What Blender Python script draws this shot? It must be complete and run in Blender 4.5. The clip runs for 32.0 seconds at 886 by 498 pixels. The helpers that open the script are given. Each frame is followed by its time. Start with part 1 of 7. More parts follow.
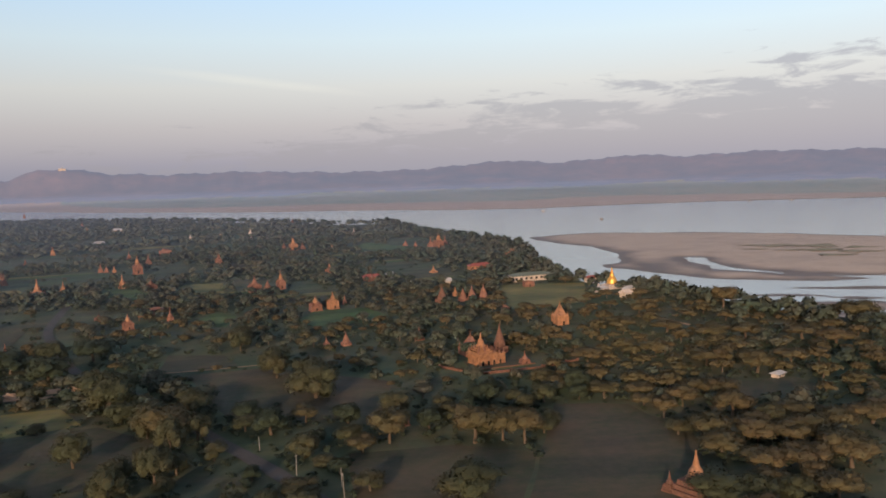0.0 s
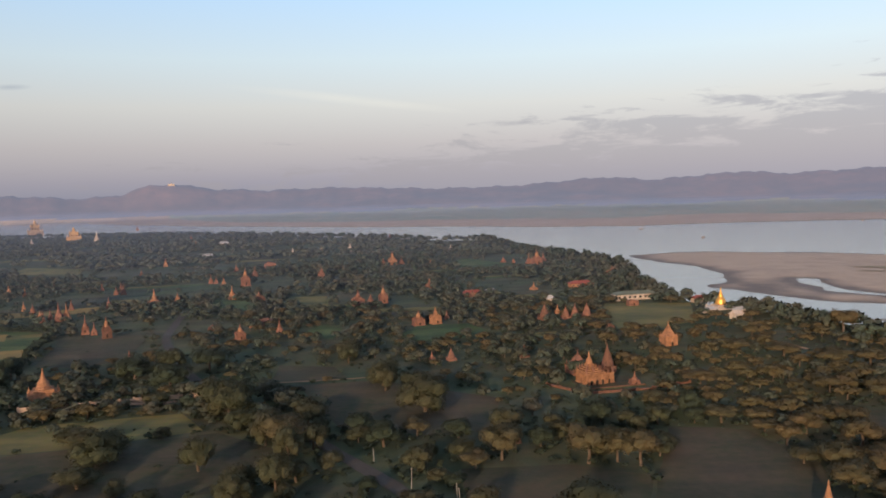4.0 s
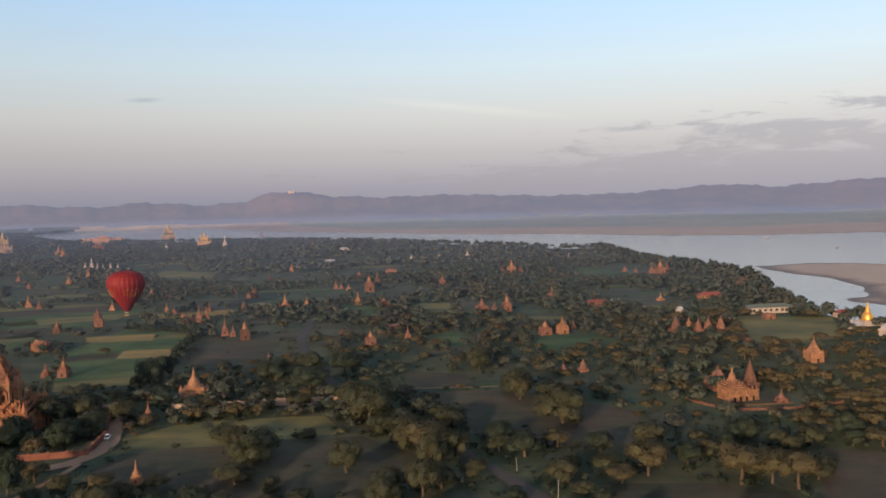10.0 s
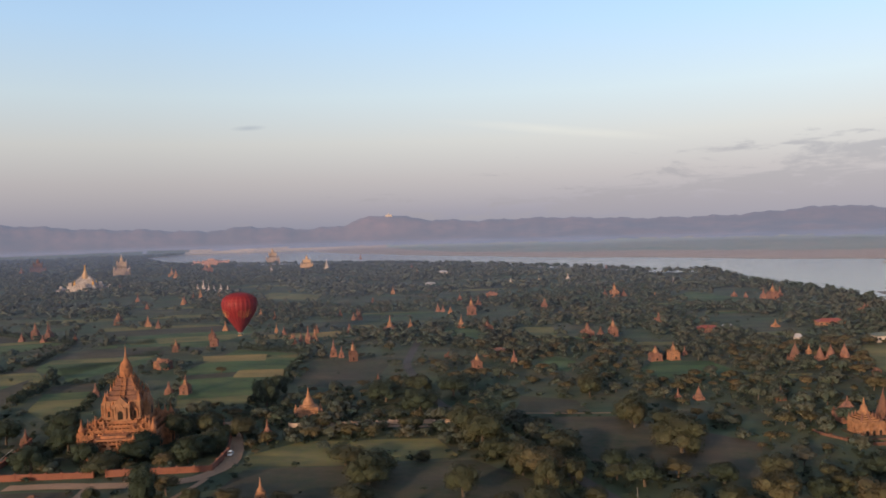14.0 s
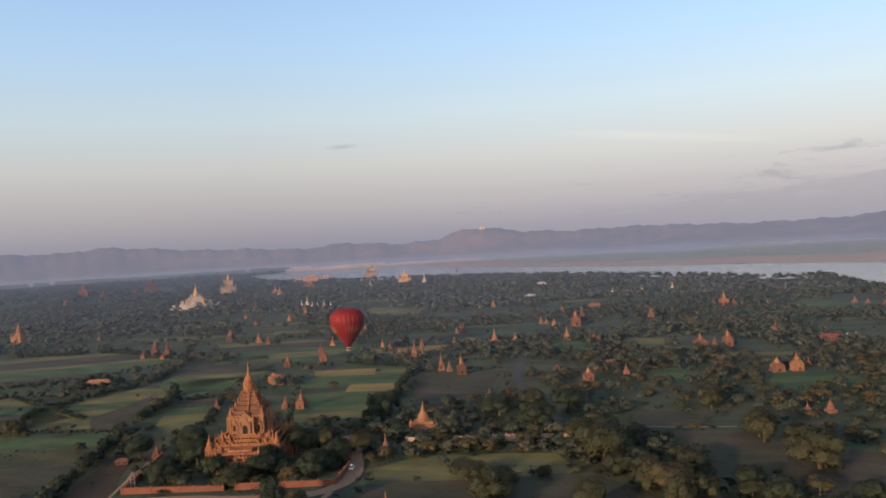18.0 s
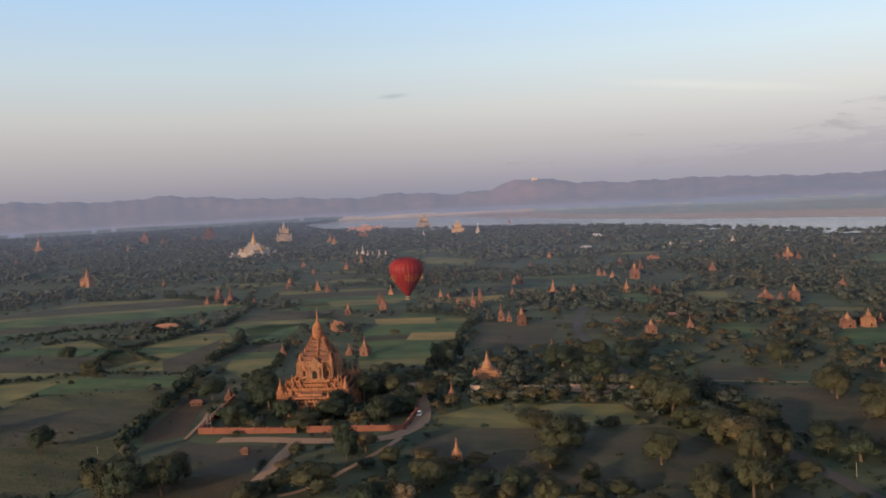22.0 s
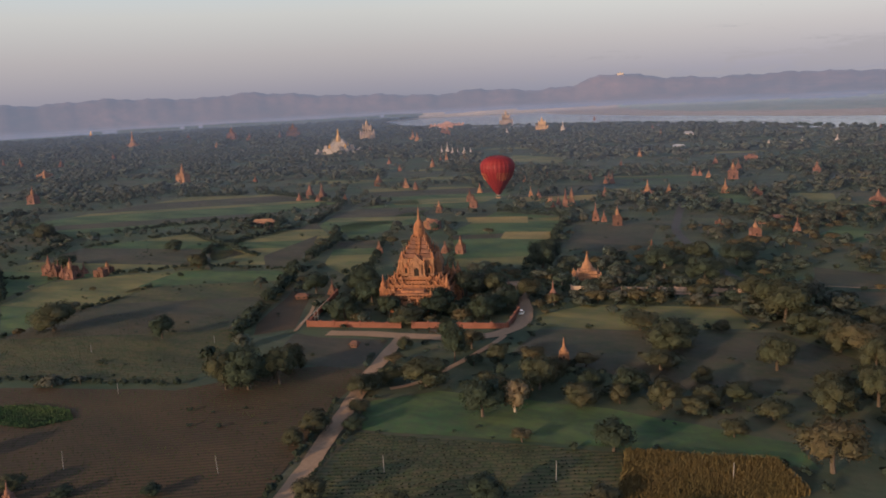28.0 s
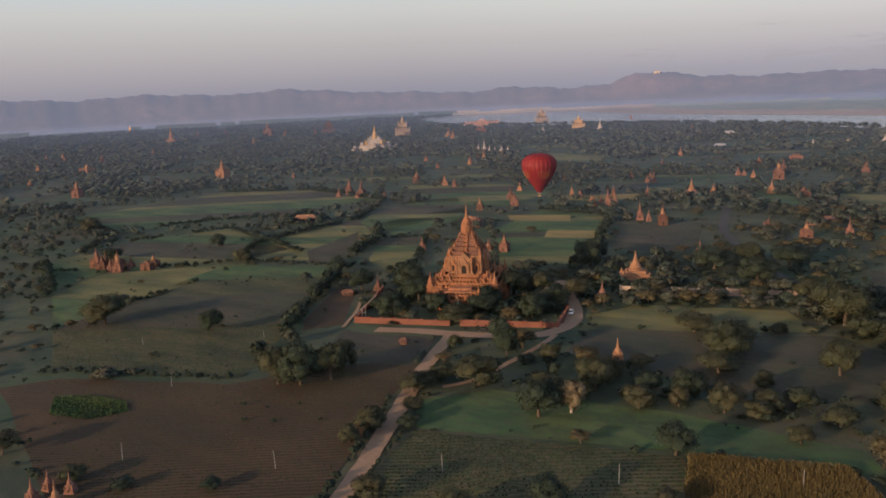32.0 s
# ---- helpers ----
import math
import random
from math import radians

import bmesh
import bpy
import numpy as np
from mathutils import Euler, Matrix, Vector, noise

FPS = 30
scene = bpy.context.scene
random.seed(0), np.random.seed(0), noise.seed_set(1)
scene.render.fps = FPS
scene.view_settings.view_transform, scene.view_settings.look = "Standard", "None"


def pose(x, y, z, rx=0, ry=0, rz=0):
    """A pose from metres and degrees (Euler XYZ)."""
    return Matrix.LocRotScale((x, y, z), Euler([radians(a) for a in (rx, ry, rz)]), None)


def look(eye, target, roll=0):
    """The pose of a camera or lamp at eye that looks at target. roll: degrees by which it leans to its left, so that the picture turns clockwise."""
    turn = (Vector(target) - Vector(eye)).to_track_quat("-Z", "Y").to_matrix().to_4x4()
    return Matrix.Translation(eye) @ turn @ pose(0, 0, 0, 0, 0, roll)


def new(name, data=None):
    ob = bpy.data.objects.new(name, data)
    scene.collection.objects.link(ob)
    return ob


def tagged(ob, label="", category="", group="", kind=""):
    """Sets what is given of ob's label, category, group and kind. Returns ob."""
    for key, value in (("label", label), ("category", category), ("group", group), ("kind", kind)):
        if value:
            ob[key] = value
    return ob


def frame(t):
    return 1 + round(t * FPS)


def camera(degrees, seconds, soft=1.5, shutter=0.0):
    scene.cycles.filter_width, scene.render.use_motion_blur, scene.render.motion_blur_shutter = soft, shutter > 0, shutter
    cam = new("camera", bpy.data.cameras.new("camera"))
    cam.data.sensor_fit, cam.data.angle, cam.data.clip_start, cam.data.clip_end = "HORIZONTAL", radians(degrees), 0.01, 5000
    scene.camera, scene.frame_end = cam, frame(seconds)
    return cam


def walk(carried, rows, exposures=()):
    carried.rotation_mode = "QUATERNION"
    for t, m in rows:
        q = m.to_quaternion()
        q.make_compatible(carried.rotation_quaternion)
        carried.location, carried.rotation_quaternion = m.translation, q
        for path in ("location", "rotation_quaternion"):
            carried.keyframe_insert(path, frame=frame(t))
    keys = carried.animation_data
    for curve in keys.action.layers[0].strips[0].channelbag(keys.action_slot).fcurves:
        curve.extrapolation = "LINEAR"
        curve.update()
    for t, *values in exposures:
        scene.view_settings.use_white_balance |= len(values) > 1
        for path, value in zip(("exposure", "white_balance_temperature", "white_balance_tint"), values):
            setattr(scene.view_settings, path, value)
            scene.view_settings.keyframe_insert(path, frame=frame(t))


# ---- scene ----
cam = camera(57.7, 32.0, soft=1.75)
PATH = [
    (0, (-2.381, -0.734, 91.27), (-2.226, 1.251, 91.078), -1.9),
    (0.5, (-3.38, -0.428, 91.298), (-3.254, 1.558, 91.103), -1.9),
    (1, (-4.28, -0.268, 91.312), (-4.199, 1.72, 91.115), -2.1),
    (1.5, (-5.187, -0.292, 91.322), (-5.125, 1.698, 91.134), -2.1),
    (2, (-6.202, -0.515, 91.319), (-6.165, 1.476, 91.137), -1.9),
    (2.5, (-7.233, -0.789, 91.335), (-7.239, 1.205, 91.175), -1.8),
    (4.5, (-11.096, -1.666, 91.783), (-11.181, 0.327, 91.639), -1.7),
    (5, (-12.021, -1.676, 91.857), (-12.125, 0.316, 91.714), -1.8),
    (5.5, (-12.992, -1.661, 91.934), (-13.108, 0.33, 91.791), -1.9),
    (6, (-14.013, -1.76, 92.037), (-14.142, 0.231, 91.901), -1.8),
    (6.5, (-15.032, -1.948, 92.19), (-15.173, 0.042, 92.047), -2.2),
    (7, (-16.03, -2.31, 92.331), (-16.189, -0.319, 92.222), -2.6),
    (7.5, (-16.962, -2.766, 92.406), (-17.154, -0.776, 92.342), -2.1),
    (8, (-17.96, -2.951, 92.512), (-18.177, -0.964, 92.424), -1.4),
    (8.5, (-18.96, -3.054, 92.667), (-19.218, -1.074, 92.566), -1.4),
    (9, (-19.955, -3.309, 92.833), (-20.25, -1.333, 92.735), -1.4),
    (9.5, (-20.945, -3.534, 92.958), (-21.261, -1.562, 92.86), -1.4),
    (10, (-21.851, -3.74, 93.09), (-22.19, -1.773, 92.97), -1.6),
    (10.5, (-22.763, -3.913, 93.207), (-23.122, -1.949, 93.083), -1.6),
    (11, (-23.771, -4.123, 93.3), (-24.157, -2.164, 93.184), -1.7),
    (11.5, (-24.739, -4.376, 93.404), (-25.153, -2.422, 93.299), -1.8),
    (12, (-25.598, -4.759, 93.468), (-26.083, -2.821, 93.368), -1.9),
    (12.5, (-26.442, -5.158, 93.518), (-26.959, -3.228, 93.424), -1.8),
    (13, (-27.371, -5.594, 93.602), (-27.888, -3.663, 93.529), -1.8),
    (13.5, (-28.284, -6.03, 93.666), (-28.829, -4.107, 93.611), -1.8),
    (15.5, (-32.348, -6.944, 94.022), (-32.991, -5.051, 93.962), -2.9),
    (16, (-33.708, -6.921, 94.091), (-34.42, -5.053, 94.058), -3.6),
    (16.5, (-35.055, -6.962, 94.149), (-35.789, -5.102, 94.123), -3.6),
    (17, (-36.233, -7.19, 94.218), (-36.976, -5.333, 94.192), -3.6),
    (17.5, (-37.24, -7.565, 94.259), (-37.997, -5.714, 94.245), -3.7),
    (18, (-38.163, -7.917, 94.303), (-38.944, -6.076, 94.288), -3.4),
    (18.5, (-39.133, -8.291, 94.336), (-39.91, -6.448, 94.327), -3.2),
    (19, (-40.185, -8.63, 94.351), (-40.974, -6.793, 94.34), -3.1),
    (19.5, (-41.25, -8.856, 94.375), (-42.062, -7.029, 94.353), -3.0),
    (20, (-42.212, -9.043, 94.381), (-43.046, -7.226, 94.34), -2.8),
    (20.5, (-43.077, -9.365, 94.429), (-43.926, -7.556, 94.35), -2.9),
    (21, (-43.861, -9.918, 94.48), (-44.724, -8.116, 94.386), -2.9),
    (21.5, (-44.646, -10.367, 94.55), (-45.531, -8.577, 94.442), -3.1),
    (22, (-45.512, -10.718, 94.576), (-46.41, -8.936, 94.445), -3.0),
    (22.5, (-46.43, -10.93, 94.59), (-47.339, -9.155, 94.443), -3.0),
    (23, (-47.294, -11.183, 94.627), (-48.229, -9.422, 94.461), -2.9),
    (23.5, (-48.182, -11.363, 94.698), (-49.112, -9.604, 94.501), -2.8),
    (24, (-49.108, -11.56, 94.797), (-50.048, -9.811, 94.562), -3.0),
    (24.5, (-50.085, -11.7, 94.883), (-51.023, -9.953, 94.619), -3.3),
    (25, (-51.064, -11.861, 95.011), (-52.009, -10.125, 94.708), -3.5),
    (25.5, (-52.011, -12.085, 95.099), (-52.975, -10.362, 94.779), -3.7),
    (27.5, (-55.954, -13.016, 95.262), (-56.998, -11.351, 94.893), -3.2),
    (28, (-56.957, -13.247, 95.257), (-58.018, -11.593, 94.885), -3.1),
    (28.5, (-57.895, -13.602, 95.255), (-58.967, -11.955, 94.882), -3.1),
    (29, (-58.881, -14.035, 95.252), (-59.956, -12.39, 94.878), -3.0),
    (29.5, (-59.922, -14.384, 95.313), (-61.001, -12.743, 94.937), -2.9),
    (30, (-60.964, -14.721, 95.362), (-62.052, -13.085, 94.989), -2.8),
    (30.5, (-61.943, -15.111, 95.341), (-63.036, -13.479, 94.964), -2.6),
    (31, (-62.917, -15.419, 95.297), (-64.021, -13.795, 94.919), -2.6),
    (31.5, (-63.812, -15.623, 95.26), (-64.924, -14.003, 94.884), -2.7),
    (32, (-64.682, -15.783, 95.206), (-65.807, -14.172, 94.832), -2.8),
]
walk(cam, [(t, look(eye, target, roll)) for t, eye, target, roll in PATH])

# ---- light ----
world = bpy.data.worlds.new("dawn_sky")
scene.world = world
world.use_nodes = True


def link_nodes(tree, *pairs):
    for a, b in pairs:
        tree.links.new(a, b)


WISPS = [(8.5, 6.55, 9.0, 0.40, -7, (0.84, 0.80, 0.74), 0.40), (29.73, 7.16, 1.3, 0.22, 3, (0.40, 0.43, 0.52), 0.55)]


def build_sky(nt):
    nt.nodes.clear()
    N = nt.nodes.new
    out, bg = N("ShaderNodeOutputWorld"), N("ShaderNodeBackground")
    sky = N("ShaderNodeTexSky")
    sky.sky_type, sky.sun_disc = "NISHITA", False
    sky.sun_elevation, sky.sun_rotation = radians(12), radians(198)
    sky.air_density, sky.dust_density, sky.ozone_density = 1.2, 2.0, 1.5
    co = N("ShaderNodeTexCoord")
    sep = N("ShaderNodeSeparateXYZ")
    ramp = N("ShaderNodeValToRGB")
    el = ramp.color_ramp.elements
    # height over the horizon (sine) to the colours of the western sky at sunrise
    stops = [(0.0, (0.328, 0.330, 0.426)), (0.02, (0.386, 0.370, 0.458)), (0.06, (0.526, 0.485, 0.530)), (0.105, (0.675, 0.655, 0.655)),
             (0.16, (0.675, 0.780, 0.853)), (0.24, (0.531, 0.760, 1.040)), (0.36, (0.386, 0.620, 1.009)), (0.55, (0.164, 0.250, 0.437)), (1.0, (0.077, 0.130, 0.239))]
    while len(el) < len(stops):
        el.new(0.5)
    for e, (p, c) in zip(el, stops):
        e.position, e.color = p, (*c, 1)
    link_nodes(nt, (co.outputs["Generated"], sep.inputs[0]), (sep.outputs["Z"], ramp.inputs[0]))
    # a grey bank of low cloud whose torn upper edge climbs towards the north
    flat = N("ShaderNodeMapping")
    flat.inputs["Scale"].default_value = (3.2, 3.2, 17.0)
    flat.inputs["Rotation"].default_value = (radians(3), radians(7), 0)
    tex = N("ShaderNodeTexNoise")
    tex.inputs["Scale"].default_value, tex.inputs["Detail"].default_value, tex.inputs["Roughness"].default_value = 3.6, 8.0, 0.64
    tex.inputs["Distortion"].default_value = 0.45
    side = N("ShaderNodeVectorMath")
    side.operation = "DOT_PRODUCT"
    side.inputs[1].default_value = (0.80, 0.60, 0.0)
    under = N("ShaderNodeVectorMath")
    under.operation, under.inputs[1].default_value = "DOT_PRODUCT", (0.1256, 0.0499, -0.9908)
    tear, cover = N("ShaderNodeMath"), N("ShaderNodeMapRange")
    tear.operation, tear.inputs[1].default_value = "MULTIPLY_ADD", 0.27
    cover.inputs["From Min"].default_value, cover.inputs["From Max"].default_value = 0.120, 0.162
    cover.interpolation_type = "SMOOTHSTEP"
    link_nodes(nt, (co.outputs["Generated"], flat.inputs[0]), (flat.outputs[0], tex.inputs["Vector"]), (co.outputs["Generated"], side.inputs[0]), (co.outputs["Generated"], under.inputs[0]),
               (tex.outputs["Fac"], tear.inputs[0]), (under.outputs["Value"], tear.inputs[2]), (tear.outputs[0], cover.inputs["Value"]))
    cloud = N("ShaderNodeMix")
    cloud.data_type = "RGBA"
    cloud.inputs[7].default_value = (0.385, 0.365, 0.43, 1)
    scl = N("ShaderNodeMath")
    scl.operation, scl.inputs[1].default_value = "MULTIPLY", 0.84
    link_nodes(nt, (cover.outputs[0], scl.inputs[0]), (scl.outputs[0], cloud.inputs[0]), (ramp.outputs[0], cloud.inputs[6]))
    both = N("ShaderNodeMix")
    both.data_type, both.blend_type = "RGBA", "ADD"
    # single wisps: a long pale streak and a small dark shred
    tint = cloud.outputs[2]
    for az, el, long, thin, lean, colour, much in WISPS:
        a, b = radians(az), radians(el)
        c = Vector((-math.sin(a) * math.cos(b), math.cos(a) * math.cos(b), math.sin(b)))
        side_way = c.cross(Vector((0, 0, 1))).normalized()
        up_way = side_way.cross(c)
        along = side_way * math.cos(radians(lean)) + up_way * math.sin(radians(lean))
        over = up_way * math.cos(radians(lean)) - side_way * math.sin(radians(lean))
        d1, d2, both_d, far_off, soft_edge, torn, cut, paint = N("ShaderNodeVectorMath"), N("ShaderNodeVectorMath"), N("ShaderNodeCombineXYZ"), N("ShaderNodeVectorMath"), N("ShaderNodeMapRange"), N("ShaderNodeMath"), N("ShaderNodeMath"), N("ShaderNodeMix")
        d1.operation = d2.operation = "DOT_PRODUCT"
        d1.inputs[1].default_value, d2.inputs[1].default_value = along / radians(long), over / radians(thin)
        far_off.operation = "LENGTH"
        soft_edge.inputs["From Min"].default_value, soft_edge.inputs["From Max"].default_value = 1.0, 0.1
        torn.operation, cut.operation, cut.inputs[1].default_value = "MULTIPLY", "MULTIPLY", much * 2
        paint.data_type = "RGBA"
        paint.inputs[7].default_value = (*colour, 1)
        link_nodes(nt, (co.outputs["Generated"], d1.inputs[0]), (co.outputs["Generated"], d2.inputs[0]), (d1.outputs["Value"], both_d.inputs[0]), (d2.outputs["Value"], both_d.inputs[1]), (both_d.outputs[0], far_off.inputs[0]),
                   (far_off.outputs["Value"], soft_edge.inputs["Value"]), (soft_edge.outputs[0], torn.inputs[0]), (tex.outputs["Fac"], torn.inputs[1]), (torn.outputs[0], cut.inputs[0]), (cut.outputs[0], paint.inputs[0]), (tint, paint.inputs[6]))
        tint = paint.outputs[2]
    # the western sky is a little deeper in tone towards the south
    tone, shade = N("ShaderNodeMapRange"), N("ShaderNodeMix")
    tone.inputs["From Min"].default_value, tone.inputs["From Max"].default_value = 0.0, 0.95
    tone.inputs["To Min"].default_value, tone.inputs["To Max"].default_value = 0.84, 1.08
    shade.data_type, shade.blend_type, shade.inputs[0].default_value = "RGBA", "MULTIPLY", 1.0
    link_nodes(nt, (side.outputs["Value"], tone.inputs["Value"]), (tint, shade.inputs[6]), (tone.outputs[0], shade.inputs[7]))
    # the bright warm side of the sky round the rising sun
    toward, glowr, warm = N("ShaderNodeVectorMath"), N("ShaderNodeMapRange"), N("ShaderNodeMix")
    toward.operation, toward.inputs[1].default_value = "DOT_PRODUCT", (-0.302, -0.930, 0.208)
    glowr.inputs["From Min"].default_value, glowr.inputs["From Max"].default_value = 0.0, 1.0
    glowr.interpolation_type = "SMOOTHSTEP"
    warm.data_type, warm.blend_type = "RGBA", "ADD"
    warm.inputs[7].default_value = (0.50, 0.34, 0.22, 1)
    link_nodes(nt, (co.outputs["Generated"], toward.inputs[0]), (toward.outputs["Value"], glowr.inputs["Value"]), (glowr.outputs[0], warm.inputs[0]), (shade.outputs[2], warm.inputs[6]))
    dim = N("ShaderNodeMix")
    dim.data_type, dim.blend_type = "RGBA", "MULTIPLY"
    dim.inputs[0].default_value, dim.inputs[7].default_value = 1.0, (SKY_GAIN, SKY_GAIN, SKY_GAIN, 1)
    both.inputs[0].default_value = 1.0
    link_nodes(nt, (sky.outputs[0], dim.inputs[6]), (warm.outputs[2], both.inputs[6]), (dim.outputs[2], both.inputs[7]),
               (both.outputs[2], bg.inputs[0]), (bg.outputs[0], out.inputs[0]))
    bg.inputs[1].default_value = SKY_STRENGTH


SKY_GAIN, SKY_STRENGTH = 0.03, 0.92
build_sky(world.node_tree)
SUN_DIR = Vector((-0.309 * math.cos(radians(12)), -0.951 * math.cos(radians(12)), math.sin(radians(12))))
sun = new("sun", bpy.data.lights.new("sun", "SUN"))
sun.data.energy, sun.data.angle, sun.data.color = 4.4, radians(1.2), (1.0, 0.68, 0.42)
sun.matrix_world = look(SUN_DIR * 800, (0, 0, 0))

# ---- materials ----


def surface(name, colours, rough=0.9, scales=(0.05, 0.6), bump=0.3, per_object=0.0, glow=None, metal=0.0, island=0.0, rows=None, streak=None):
    """Procedural paint: three colours mixed by noise at two sizes in metres, with a fine relief; rows gives a furrow step and direction."""
    m = bpy.data.materials.new(name)
    m.use_nodes = True
    nt = m.node_tree
    nt.nodes.clear()
    N = nt.nodes.new
    out, bs = N("ShaderNodeOutputMaterial"), N("ShaderNodeBsdfPrincipled")
    bs.inputs["Roughness"].default_value, bs.inputs["Metallic"].default_value = rough, metal
    bs.inputs["Specular IOR Level"].default_value = 0.25
    geo = N("ShaderNodeNewGeometry")
    n1, n2 = N("ShaderNodeTexNoise"), N("ShaderNodeTexNoise")
    for n, s, d in ((n1, scales[0], 4.0), (n2, scales[1], 5.0)):
        n.inputs["Scale"].default_value, n.inputs["Detail"].default_value, n.inputs["Roughness"].default_value = s, d, 0.6
        link_nodes(nt, (geo.outputs["Position"], n.inputs["Vector"]))
    r1, r2 = N("ShaderNodeMapRange"), N("ShaderNodeMapRange")
    for r, n in ((r1, n1), (r2, n2)):
        r.inputs["From Min"].default_value, r.inputs["From Max"].default_value = 0.36, 0.64
        link_nodes(nt, (n.outputs["Fac"], r.inputs["Value"]))
    a, b = N("ShaderNodeMix"), N("ShaderNodeMix")
    for mx in (a, b):
        mx.data_type = "RGBA"
    a.inputs[6].default_value, a.inputs[7].default_value = (*colours[0], 1), (*colours[1], 1)
    b.inputs[7].default_value = (*colours[2], 1)
    half = N("ShaderNodeMath")
    half.operation, half.inputs[1].default_value = "MULTIPLY", 0.65
    link_nodes(nt, (r1.outputs[0], a.inputs[0]), (r2.outputs[0], half.inputs[0]), (half.outputs[0], b.inputs[0]), (a.outputs[2], b.inputs[6]))
    col = b.outputs[2]
    if per_object or island:
        rnd = N("ShaderNodeObjectInfo") if per_object else geo
        src = rnd.outputs["Random"] if per_object else rnd.outputs["Random Per Island"]
        amt = per_object or island
        mr, hs = N("ShaderNodeMapRange"), N("ShaderNodeHueSaturation")
        mr.inputs["To Min"].default_value, mr.inputs["To Max"].default_value = 1 - amt, 1 + amt
        link_nodes(nt, (src, mr.inputs["Value"]), (mr.outputs[0], hs.inputs["Value"]), (col, hs.inputs["Color"]))
        col = hs.outputs[0]
    if streak:
        # long uneven strips of richer and poorer growth
        mp, tx, mv, tint, mul = N("ShaderNodeMapping"), N("ShaderNodeTexNoise"), N("ShaderNodeMapRange"), N("ShaderNodeMix"), N("ShaderNodeMix")
        mp.inputs["Rotation"].default_value, mp.inputs["Scale"].default_value = (0, 0, radians(-streak[0])), (0.018, 0.055, 0.05)
        tx.inputs["Scale"].default_value, tx.inputs["Detail"].default_value, tx.inputs["Roughness"].default_value = 1.0, 6.0, 0.62
        mv.inputs["From Min"].default_value, mv.inputs["From Max"].default_value = 0.38, 0.62
        tint.data_type = mul.data_type = "RGBA"
        tint.inputs[6].default_value, tint.inputs[7].default_value = (1 - streak[1], 1 - streak[1] * 0.7, 1 - streak[1] * 0.6, 1), (1 + streak[1] * 1.1, 1 + streak[1] * 0.8, 1 + streak[1] * 0.3, 1)
        mul.blend_type, mul.inputs[0].default_value = "MULTIPLY", 1.0
        link_nodes(nt, (geo.outputs["Position"], mp.inputs[0]), (mp.outputs[0], tx.inputs["Vector"]), (tx.outputs["Fac"], mv.inputs["Value"]), (mv.outputs[0], tint.inputs[0]), (col, mul.inputs[6]), (tint.outputs[2], mul.inputs[7]))
        col = mul.outputs[2]
    if rows:
        wv, mp, mul, mv = N("ShaderNodeTexWave"), N("ShaderNodeMapping"), N("ShaderNodeMix"), N("ShaderNodeMapRange")
        mp.inputs["Rotation"].default_value = (0, 0, radians(-rows[1]))
        wv.inputs["Scale"].default_value, wv.inputs["Distortion"].default_value, wv.inputs["Detail"].default_value = 0.314 / rows[0], 1.6, 2.0
        wv.inputs["Detail Scale"].default_value = 0.4
        mul.data_type, mul.blend_type, mul.inputs[0].default_value = "RGBA", "MULTIPLY", 1.0
        mv.inputs["To Min"].default_value, mv.inputs["To Max"].default_value = rows[2], 1.12
        wv.inputs["Distortion"].default_value, wv.inputs["Detail"].default_value, wv.inputs["Detail Scale"].default_value = 3.0, 3.0, 1.2
        link_nodes(nt, (geo.outputs["Position"], mp.inputs[0]), (mp.outputs[0], wv.inputs["Vector"]), (wv.outputs["Fac"], mv.inputs["Value"]),
                   (col, mul.inputs[6]), (mv.outputs[0], mul.inputs[7]))
        col = mul.outputs[2]
    link_nodes(nt, (col, bs.inputs["Base Color"]))
    if bump:
        bp = N("ShaderNodeBump")
        bp.inputs["Strength"].default_value, bp.inputs["Distance"].default_value = bump, 0.4 / max(scales[1], 0.05) * 0.3
        link_nodes(nt, (n2.outputs["Fac"], bp.inputs["Height"]), (bp.outputs[0], bs.inputs["Normal"]))
    end = bs.outputs[0]
    # an even emission, used to put distance haze on the far hills
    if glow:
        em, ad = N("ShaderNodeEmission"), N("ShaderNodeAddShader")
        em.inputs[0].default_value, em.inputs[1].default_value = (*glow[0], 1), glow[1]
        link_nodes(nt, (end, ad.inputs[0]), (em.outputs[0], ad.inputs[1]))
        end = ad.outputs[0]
    link_nodes(nt, (end, out.inputs[0]))
    return m


